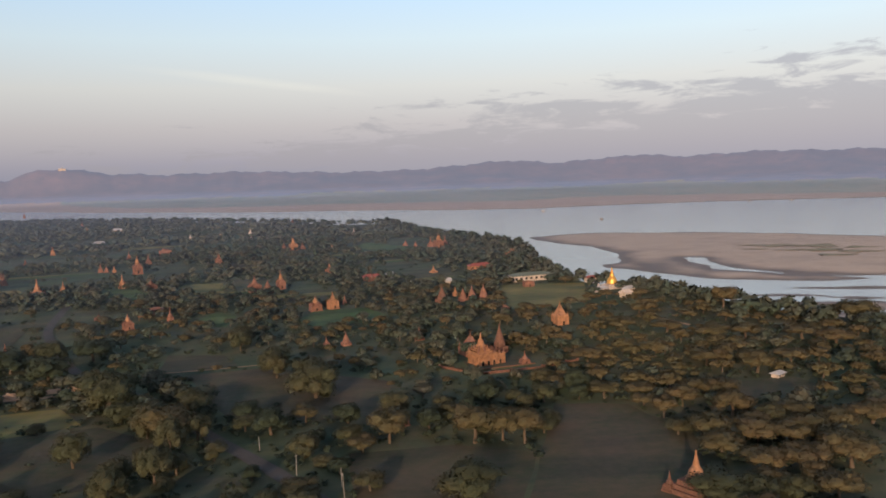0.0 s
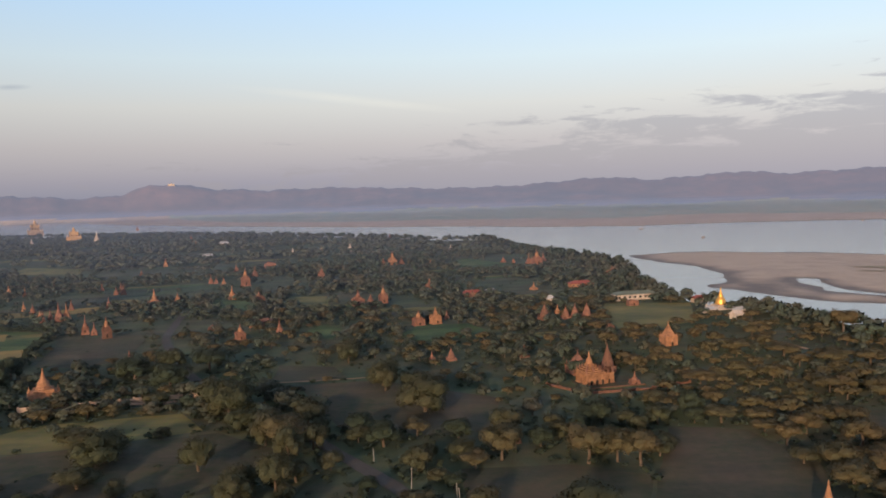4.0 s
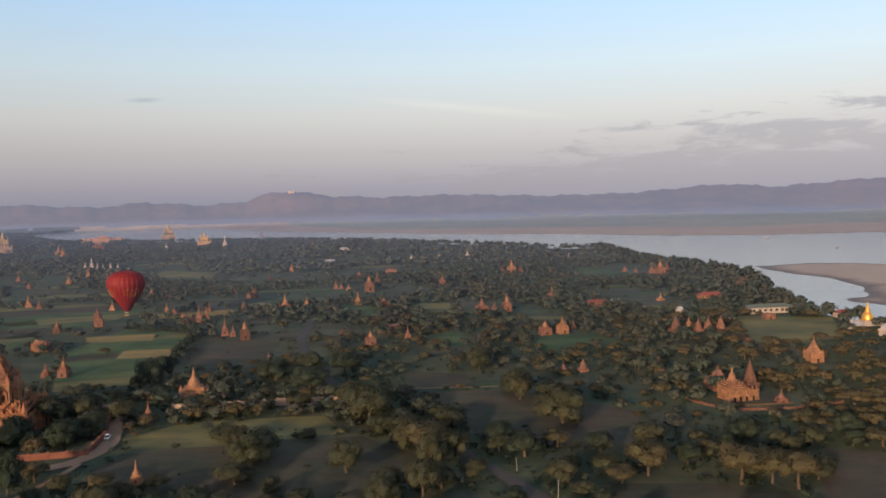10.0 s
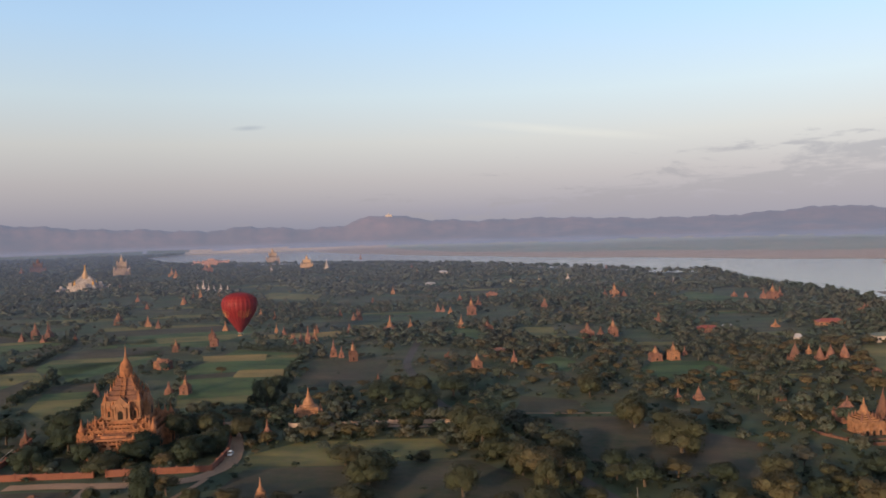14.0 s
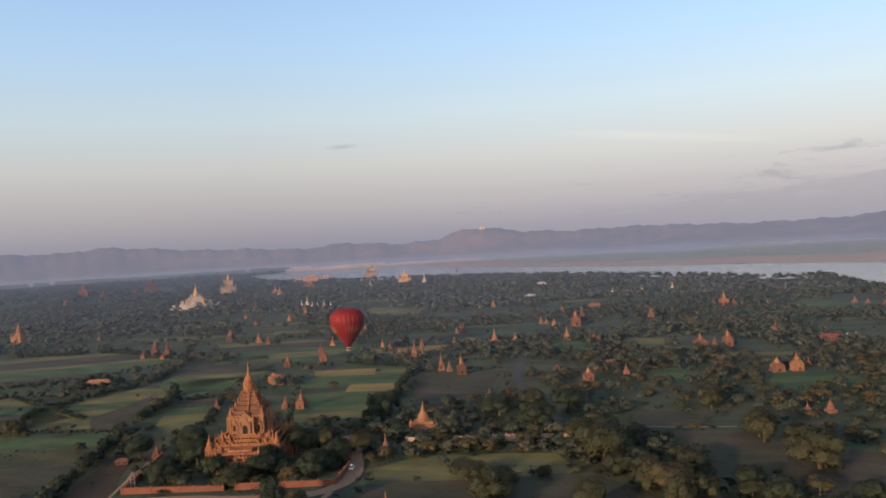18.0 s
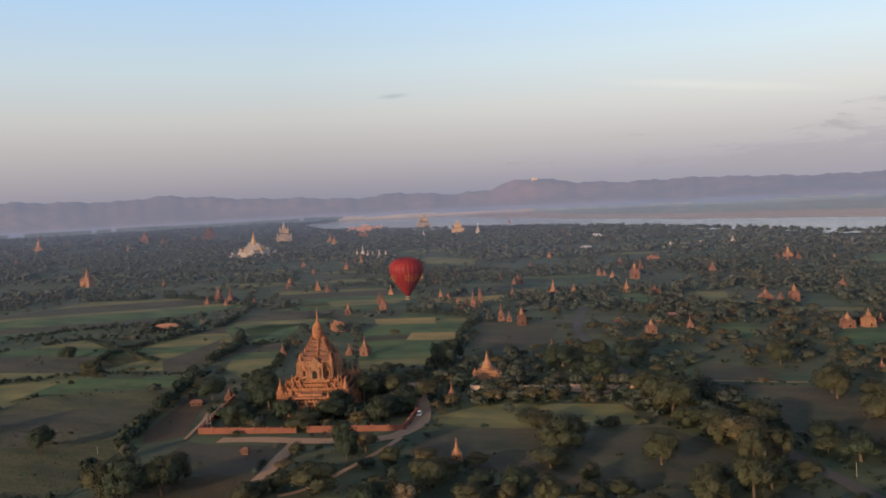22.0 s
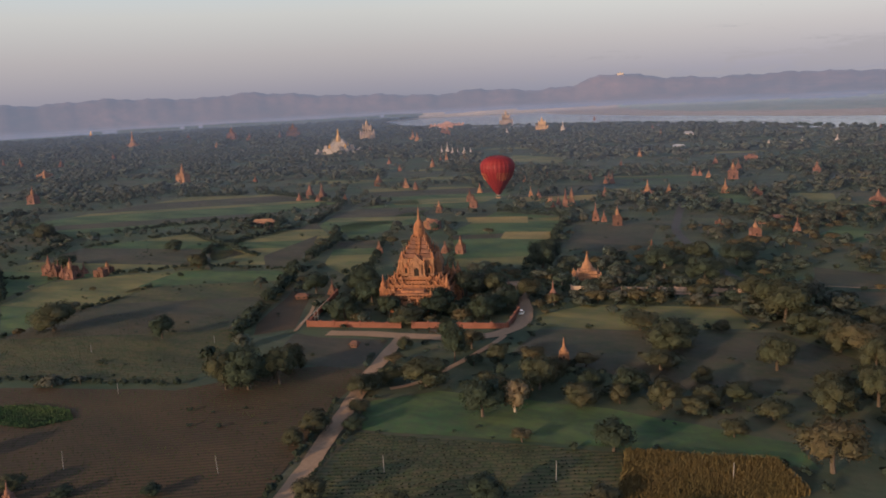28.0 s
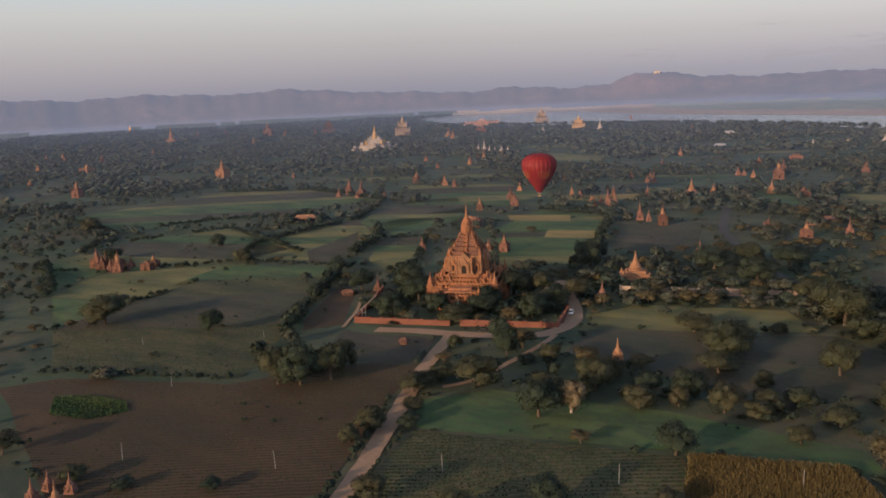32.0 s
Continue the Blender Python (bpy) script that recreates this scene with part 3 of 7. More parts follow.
def build_ground():
    az = np.concatenate([np.arange(-180, -42, 3.0), np.arange(-42, 74, 0.3), np.arange(74, 180, 3.0)])
    rr = np.concatenate([[1.0, 40, 80], np.geomspace(120, 4930, 310)])
    A, R = np.meshgrid(np.radians(az), rr, indexing="ij")
    X, Y = -32 - R * np.sin(A), -8 + R * np.cos(A)
    Z, zone = relief(X, Y)
    near = (zone == 0) & (R < 1500)
    Z = Z + np.where(near, wobble(X, Y, 23, 0.04), 0)
    na, nr = A.shape
    idx = np.arange(na * nr).reshape(na, nr)
    a, b = idx, np.roll(idx, -1, axis=0)
    q = np.stack([a[:, :-1], a[:, 1:], b[:, 1:], b[:, :-1]], -1).reshape(-1, 4)
    zq = zone[:, :-1].reshape(-1)
    v = np.stack([X, Y, Z], -1).reshape(-1, 3)
    far = zq == 9
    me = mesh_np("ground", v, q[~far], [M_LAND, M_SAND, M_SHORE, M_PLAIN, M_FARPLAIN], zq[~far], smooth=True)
    used, back = np.unique(q[far], return_inverse=True)
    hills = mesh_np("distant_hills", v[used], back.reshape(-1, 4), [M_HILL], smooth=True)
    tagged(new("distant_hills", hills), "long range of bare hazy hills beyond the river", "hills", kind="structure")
    tagged(new("ground", me), "wide dry plain of scrub and soil with sandbanks and hazy hills", "ground", kind="structure")
    s = Shape().add([(-5000, 200, WATER_Z), (5000, 200, WATER_Z), (5000, 4900, WATER_Z), (-5000, 4900, WATER_Z)], [(0, 1, 2, 3)])
    tagged(new("water", s.mesh("water", M_WATER)), "broad calm river reflecting the pale dawn sky", "river", kind="structure")


build_ground()


def mist_material():
    """Added sheets for ground mist and distance haze: mostly clear, scattering a little light, thicker towards the
    river in the west, away from the path.
    """
    m = bpy.data.materials.new("thin_mist_and_haze")
    m.use_nodes = True
    nt = m.node_tree
    nt.nodes.clear()
    N = nt.nodes.new
    out, mix, clear, scat = N("ShaderNodeOutputMaterial"), N("ShaderNodeMixShader"), N("ShaderNodeBsdfTransparent"), N("ShaderNodeBsdfDiffuse")
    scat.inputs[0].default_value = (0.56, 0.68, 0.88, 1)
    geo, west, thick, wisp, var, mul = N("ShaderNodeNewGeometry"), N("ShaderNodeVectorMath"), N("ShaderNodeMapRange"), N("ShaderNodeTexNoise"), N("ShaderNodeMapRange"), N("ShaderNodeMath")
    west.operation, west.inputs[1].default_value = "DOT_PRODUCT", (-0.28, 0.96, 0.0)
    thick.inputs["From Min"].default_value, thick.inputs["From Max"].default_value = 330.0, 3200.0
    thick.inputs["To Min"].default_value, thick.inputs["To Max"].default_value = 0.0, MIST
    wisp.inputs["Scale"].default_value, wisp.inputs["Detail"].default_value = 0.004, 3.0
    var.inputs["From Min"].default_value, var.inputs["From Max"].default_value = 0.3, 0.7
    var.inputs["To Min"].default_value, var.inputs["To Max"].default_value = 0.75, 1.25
    mul.operation = "MULTIPLY"
    link_nodes(nt, (geo.outputs["Position"], west.inputs[0]), (west.outputs["Value"], thick.inputs["Value"]), (geo.outputs["Position"], wisp.inputs["Vector"]), (wisp.outputs["Fac"], var.inputs["Value"]),
               (thick.outputs[0], mul.inputs[0]), (var.outputs[0], mul.inputs[1]), (mul.outputs[0], mix.inputs[0]), (clear.outputs[0], mix.inputs[1]), (scat.outputs[0], mix.inputs[2]), (mix.outputs[0], out.inputs[0]))
    return m


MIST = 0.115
M_MIST = mist_material()
rim = []
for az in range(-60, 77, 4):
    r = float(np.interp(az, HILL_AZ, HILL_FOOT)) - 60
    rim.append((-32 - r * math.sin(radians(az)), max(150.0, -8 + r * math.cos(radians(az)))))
# three level sheets added to stand in for the haze of the air
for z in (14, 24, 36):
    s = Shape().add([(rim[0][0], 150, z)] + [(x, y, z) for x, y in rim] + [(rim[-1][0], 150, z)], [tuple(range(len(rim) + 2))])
    tagged(new("mist_haze_sheet", s.mesh("mist_haze_sheet", M_MIST)), "thin added veil of blue mist and distance haze over the plain", "mist", kind="stuff")


def sheet(name, pts, mat, label, category, lift=0.12, cuts=2):
    """A patch of ground cover with a ragged rim that follows the lie of the land."""
    bm = bmesh.new()
    ring = []
    n = len(pts)
    for i, (x, y) in enumerate(pts):
        x1, y1 = pts[(i + 1) % n]
        m = max(1, int(math.hypot(x1 - x, y1 - y) / 12))
        for k in range(m):
            px, py = x + (x1 - x) * k / m, y + (y1 - y) * k / m
            j = noise.noise_vector(Vector((px * 0.09, py * 0.09, 3.7))) * 1.1
            ring.append(bm.verts.new((px + j.x, py + j.y, 0)))
    bmesh.ops.triangulate(bm, faces=[bm.faces.new(ring)])
    for v in bm.verts:
        v.co.z = land(v.co.x, v.co.y) + lift
    me = bpy.data.meshes.new(name)
    bm.to_mesh(me)
    bm.free()
    me.materials.append(mat)
    for p in me.polygons:
        if p.normal.z < 0:
            p.flip()
    FIELDS.append([tuple(p) for p in pts])
    return tagged(new(name, me), label, category, kind="structure")


FIELDS, ROADS, CLEAR = [], [], []


def strip(name, pts, width, mat, label, category, lift=0.2, clear=2.0):
    """A road or path along a line of places, smoothed, with uneven edges."""
    line = []
    ext = [pts[0]] + list(pts) + [pts[-1]]
    for i in range(1, len(ext) - 2):
        p0, p1, p2, p3 = (Vector(p) for p in ext[i - 1:i + 3])
        m = max(2, int((p2 - p1).length / 5))
        for k in range(m):
            t = k / m
            line.append(0.5 * ((2 * p1) + (p2 - p0) * t + (2 * p0 - 5 * p1 + 4 * p2 - p3) * t * t + (3 * p1 - p0 - 3 * p2 + p3) * t ** 3))
    line.append(Vector(pts[-1]))
    vs, fs = [], []
    for i, p in enumerate(line):
        d = (line[min(i + 1, len(line) - 1)] - line[max(i - 1, 0)]).normalized()
        nrm = Vector((-d.y, d.x))
        for s in (-1, 1):
            wd = width / 2 * (1 + 0.18 * noise.noise(Vector((p.x * 0.2, p.y * 0.2, s * 5.0))))
            q = p + nrm * wd * s
            vs.append((q.x, q.y, land(q.x, q.y) + lift))
    for i in range(len(line) - 1):
        fs.append((2 * i, 2 * i + 2, 2 * i + 3, 2 * i + 1))
    me = bpy.data.meshes.new(name)
    me.from_pydata(vs, [], fs)
    me.materials.append(mat)
    for p in me.polygons:
        if p.normal.z < 0:
            p.flip()
    ROADS.append(([tuple(p) for p in line], width / 2 + clear))
    return tagged(new(name, me), label, category, kind="structure")


# ---- fields and roads ----


def clip_band(ring, nx, ny, lo, hi):
    """The part of a ring between two parallel lines."""
    for sg, lim in ((1, hi), (-1, -lo)):
        out = []
        for (x0, y0), (x1, y1) in zip(ring, ring[1:] + ring[:1]):
            a, b = sg * (x0 * nx + y0 * ny) - lim, sg * (x1 * nx + y1 * ny) - lim
            if a <= 0:
                out.append((x0, y0))
            if (a < 0) != (b < 0) and a != b:
                t = a / (a - b)
                out.append((x0 + (x1 - x0) * t, y0 + (y1 - y0) * t))
        ring = out
        if len(ring) < 3:
            return []
    return ring


def parcels(ring, angle, shares, mats, label):
    """One stretch of farmland split into strips of different crops."""
    nx, ny = math.cos(radians(angle)), math.sin(radians(angle))
    d = [x * nx + y * ny for x, y in ring]
    lo, hi = min(d), max(d)
    for k, (a, b) in enumerate(zip(shares, shares[1:])):
        band = clip_band(list(ring), nx, ny, lo + (hi - lo) * a, lo + (hi - lo) * b - 0.8)
        if band:
            sheet("meadow" if mats[k] in (M_GREEN, M_OLIVE) else "field", band, mats[k], label + {M_GREEN.name: " in fresh green", M_OLIVE.name: " in yellow-green", M_DRY.name: " lying fallow", M_CROP.name: " with crop rows", M_PLOUGH.name: " with bare furrows"}[mats[k].name], "field", 0.14 + 0.02 * (k % 2))

sheet("ploughed_field", [(-360, 120), (-348, 137), (-283, 161), (-263, 190), (-239, 211), (-229, 199), (-222, 174), (-197, 117), (-230, 70)], M_PLOUGH, "bare brown ploughed field with fine furrows", "field", 0.14)
parcels([(-420, 175), (-458, 310), (-390, 328), (-361, 307), (-313, 222), (-296, 190), (-284, 167), (-362, 141)], 118, (0, 0.33, 0.62, 0.80, 1.0), (M_CROP, M_DRY, M_CROP, M_GREEN), "wide open field beside the hedge")
sheet("striped_field", [(-317, 235), (-347, 291), (-330, 285), (-296, 236), (-306, 221)], M_PLOUGH, "narrow brown field striped with furrows beside the temple wall", "field", 0.14)
sheet("front_scrub", [(-273, 198), (-290, 230), (-276, 229), (-246, 236), (-232, 204), (-252, 201)], M_DRY, "dry scrubby verge before the brick wall", "field", 0.18)
sheet("green_field", [(-213, 178), (-196, 196), (-139, 203), (-88, 199), (-80, 186), (-102, 184), (-148, 173), (-200, 160)], M_GREEN, "band of fresh green pasture beside the dirt road", "field", 0.14)
sheet("crop_field", [(-200, 158), (-148, 171), (-126, 175), (-118, 154), (-186, 118), (-193, 130)], M_CROP, "dull green field with mown crop rows", "field", 0.16)
sheet("meadow", [(-205, 287), (-190, 312), (-132, 325), (-115, 299), (-162, 280), (-195, 275)], M_OLIVE, "sunlit olive meadow by the low wall", "field", 0.14)
sheet("meadow", [(-191, 239), (-195, 270), (-142, 285), (-108, 296), (-78, 272), (-84, 236), (-126, 226), (-169, 236)], M_DRY, "dry brown meadow with scattered trees", "field", 0.14)
parcels([(-490, 215), (-518, 261), (-461, 312), (-447, 318), (-428, 213), (-417, 174)], 100, (0, 0.35, 0.6, 1.0), (M_GREEN, M_OLIVE, M_OLIVE), "strip of pasture beyond the hedge")
parcels([(-594, 273), (-613, 349), (-578, 417), (-457, 364), (-460, 320), (-522, 268), (-505, 226)], 100, (0, 0.3, 0.45, 0.7, 0.85, 1.0), (M_GREEN, M_OLIVE, M_DRY, M_GREEN, M_OLIVE), "strip of pasture between hedges")
parcels([(-503, 375), (-499, 485), (-440, 432), (-412, 341), (-450, 327)], 110, (0, 0.35, 0.5, 0.8, 1.0), (M_OLIVE, M_GREEN, M_OLIVE, M_DRY), "strip of pasture between hedges")
sheet("fallow_field", [(-438, 362), (-455, 436), (-421, 390), (-391, 338), (-408, 332)], M_DRY, "narrow brown fallow field between hedges", "field", 0.20)
parcels([(-815, 418), (-813, 617), (-707, 647), (-564, 593), (-586, 486), (-637, 448), (-671, 372)], 120, (0, 0.22, 0.34, 0.55, 0.63, 0.85, 1.0), (M_GREEN, M_DRY, M_GREEN, M_OLIVE, M_DRY, M_OLIVE), "long strip of farmland dotted with bushes")
parcels([(-376, 350), (-417, 414), (-390, 428), (-346, 356), (-343, 329)], 112, (0, 0.55, 0.75, 1.0), (M_OLIVE, M_GREEN, M_DRY), "paddock behind the great temple")
parcels([(-358, 470), (-371, 562), (-302, 542), (-262, 428), (-254, 382), (-292, 364)], 114, (0, 0.12, 0.42, 0.5, 0.72, 0.8, 1.0), (M_OLIVE, M_GREEN, M_DRY, M_GREEN, M_OLIVE, M_GREEN), "pasture behind the great temple")
sheet("crop_strip", [(-318, 475), (-282, 483), (-271, 457), (-309, 450)], M_RIPE, "yellow strip of ripening crop", "field", 0.24)
sheet("crop_strip", [(-382, 530), (-333, 541), (-319, 513), (-368, 508)], M_RIPE, "yellow strip of ripening crop", "field", 0.24)
sheet("fallow_field", [(-281, 511), (-226, 523), (-206, 445), (-222, 422), (-252, 428)], M_DRY, "purplish brown fallow field", "field", 0.18)
sheet("meadow", [(-468, 476), (-443, 569), (-410, 499), (-417, 427)], M_GREEN, "green pasture between hedges", "field", 0.14)
parcels([(-618, 699), (-494, 726), (-413, 663), (-412, 575), (-488, 584)], 112, (0, 0.2, 0.4, 0.55, 0.8, 1.0), (M_GREEN, M_OLIVE, M_GREEN, M_DRY, M_OLIVE), "pasture among small stupas")
sheet("crop_strip", [(-398, 644), (-324, 668), (-318, 634), (-378, 617)], M_RIPE, "yellow strip of ripening crop", "field", 0.20)
sheet("meadow", [(60, 287), (86, 281), (96, 244), (88, 216), (62, 180), (28, 180), (45, 239)], M_DRY, "dry brown clearing beside a brick stupa", "field", 0.14)
sheet("meadow", [(-15, 249), (18, 251), (44, 239), (27, 185), (-10, 195)], M_DRY, "dull olive clearing among trees", "field", 0.16)
sheet("meadow", [(-93, 367), (-58, 372), (-1, 335), (-1, 287), (-28, 286), (-62, 297)], M_DRY, "dry grey-brown clearing among trees", "field", 0.14)
sheet("meadow", [(70, 539), (86, 586), (146, 578), (132, 503), (104, 484), (76, 482)], M_OLIVE, "sunlit lawn near the golden stupa", "field", 0.14)
sheet("meadow", [(-56, 486), (-46, 522), (-13, 521), (5, 476), (-41, 464)], M_GREEN, "green glade before two small temples", "field", 0.14)
sheet("meadow", [(-173, 656), (-166, 685), (-136, 685), (-124, 625), (-155, 622)], M_OLIVE, "pale green glade", "field", 0.14)
sheet("meadow", [(-233, 685), (-224, 640), (-186, 606), (-178, 632), (-202, 668)], M_GREEN, "green glade", "field", 0.14)
sheet("meadow", [(-123, 498), (-113, 534), (-96, 518), (-96, 481)], M_GREEN, "green glade", "field", 0.14)
sheet("meadow", [(-108, 378), (-112, 412), (-82, 404), (-72, 380), (-94, 375)], M_DRY, "grey-brown glade", "field", 0.14)
sheet("meadow", [(129, 298), (160, 303), (164, 282), (124, 276)], M_DRY, "shaded clearing among acacias", "field", 0.14)
parcels([(-483, 468), (-518, 535), (-495, 626), (-422, 540), (-440, 445)], 105, (0, 0.3, 0.42, 0.7, 1.0), (M_GREEN, M_OLIVE, M_DRY, M_GREEN), "strip of pasture among hedges")
sheet("meadow", [(-323, 690), (-340, 712), (-313, 709), (-289, 672), (-300, 660)], M_OLIVE, "pale green glade", "field", 0.14)
sheet("meadow", [(-604, 1000), (-637, 1108), (-524, 1049), (-493, 965)], M_OLIVE, "wide sunlit meadow", "field", 0.14)
for x, y, w, d in ((-120, 780, 60, 24), (-60, 700, 50, 16), (-330, 800, 90, 22), (-430, 860, 80, 30), (-300, 900, 60, 20), (-180, 880, 70, 22), (-560, 800, 110, 30), (-700, 760, 120, 34), (-640, 900, 90, 24),
                   (-800, 900, 140, 36), (-30, 860, 60, 18), (10, 780, 40, 20), (-110, 620, 44, 16), (-60, 590, 50, 14), (-880, 1150, 160, 40), (-480, 1180, 110, 30), (-300, 1080, 90, 26), (-700, 1250, 130, 36), (40, 640, 36, 18), (20, 470, 40, 14)):
    parcels([(x - w / 2, y - d * 0.7), (x + w * 0.45, y - d * 0.2), (x + w / 2, y + d * 0.8), (x - w * 0.4, y + d * 0.5)], 105, (0, 0.6, 1.0), (M_GREEN if int(x) % 20 else M_OLIVE, M_OLIVE), "glade among the woods")
sheet("meadow", [(-44, 930), (-18, 1001), (49, 890), (2, 835)], M_GREEN, "green meadow among stupas", "field", 0.14)
strip("dirt_road", [(-170, 60), (-192, 119), (-208, 157), (-228, 202), (-242, 241)], 5.6, M_ROAD, "pale sandy dirt road to the temple", "road", 0.34)
strip("forecourt", [(-276, 235), (-259, 240), (-240, 243.5), (-222, 248), (-208, 257), (-205, 274), (-211, 290), (-224, 312), (-244, 341)], 7.0, M_ROAD, "pale sandy track along the temple wall", "road", 0.38)
strip("footpath", [(-212, 191), (-206, 200), (-204, 219), (-203, 246), (-204, 258)], 2.6, M_ROAD, "narrow sandy footpath", "path", 0.30)
strip("footpath", [(-292, 232), (-306, 258), (-319, 276)], 1.5, M_ROAD, "narrow sandy footpath", "path", 0.33)
strip("asphalt_road", [(2, 175), (-23, 216), (-42, 245), (-59, 269), (-76, 294), (-110, 340), (-149, 387), (-179, 443), (-205, 497), (-219, 547), (-236, 620)], 5.5, M_ASPHALT, "grey asphalt road running through the trees", "road", 0.32, clear=1.0)
strip("dirt_track", [(-175, 338), (-163, 342), (-145, 343), (-134, 351)], 4.0, M_ROAD, "pale dirt track among bushes", "path", 0.30)
strip("dirt_track", [(-107, 373), (-84, 374.5), (-60, 378)], 1.6, M_ROAD, "pale dirt track at the edge of a clearing", "path", 0.33)
strip("dirt_track", [(146, 445), (152, 428), (160, 408)], 3.0, M_ROAD, "pale dirt track among acacias", "path", 0.30)

# ---- pagodas ----
RND = random.Random(7)


def finial(s, x, y, z, r, h, n=6):
    s.turned([(r, z), (r * 1.15, z + h * 0.12), (r * 0.8, z + h * 0.3), (r * 0.42, z + h * 0.5), (r * 0.28, z + h * 0.62), (r * 0.08, z + h)], n, x, y)


BELL = [(1.0, 0.0), (1.04, 0.06), (0.94, 0.12), (0.90, 0.30), (0.80, 0.52), (0.60, 0.72), (0.42, 0.86), (0.36, 1.0)]


def bell(s, r, z, h, n=14):
    s.turned([(a * r, z + b * h) for a, b in BELL], n)


def ringed_spire(s, r, z, h, n=10, rings=6):
    prof = []
    for i in range(rings):
        k, q = i / rings, (i + 1) / rings
        prof += [(r * (1 - 0.78 * k), z + h * 0.72 * k), (r * (1 - 0.78 * k) * 0.97, z + h * 0.72 * (k + 0.6 / rings)), (r * (1 - 0.78 * q) * 0.92, z + h * 0.72 * (q - 0.15 / rings))]
    prof += [(r * 0.2, z + h * 0.72), (r * 0.34, z + h * 0.78), (r * 0.26, z + h * 0.84), (r * 0.05, z + h)]
    s.turned(prof, n)


def cornice(s, w, z, h, out=0.25):
    s.box(0, 0, z, w + out * 2, w + out * 2, h)
    s.box(0, 0, z + h, w + out, w + out, h * 0.8)


def door(thing, y, z, w, h, mat, rot=0.0):
    """An arched porch standing out from a wall, with a dark opening and a flame pediment."""
    c = Shape()
    c.arch(0, y, z, w * 1.9, h * 1.5, w * 0.55)
    c.add([(-w * 0.5, y - w * 0.62, z + h * 1.3), (w * 0.5, y - w * 0.62, z + h * 1.3), (0, y - w * 0.3, z + h * 2.1), (-w * 0.5, y, z + h * 1.3), (w * 0.5, y, z + h * 1.3)], [(0, 1, 2), (1, 4, 2), (4, 3, 2), (3, 0, 2), (0, 3, 4, 1)])
    a = part("porch", c, mat, thing)
    o = part("doorway", Shape().arch(0, y - w * 0.55, z, w, h, 0.06), M_DARK, a, "dark arched doorway")
    if rot:
        a.matrix_parent_inverse = pose(0, 0, 0, 0, 0, rot)
    return a, o


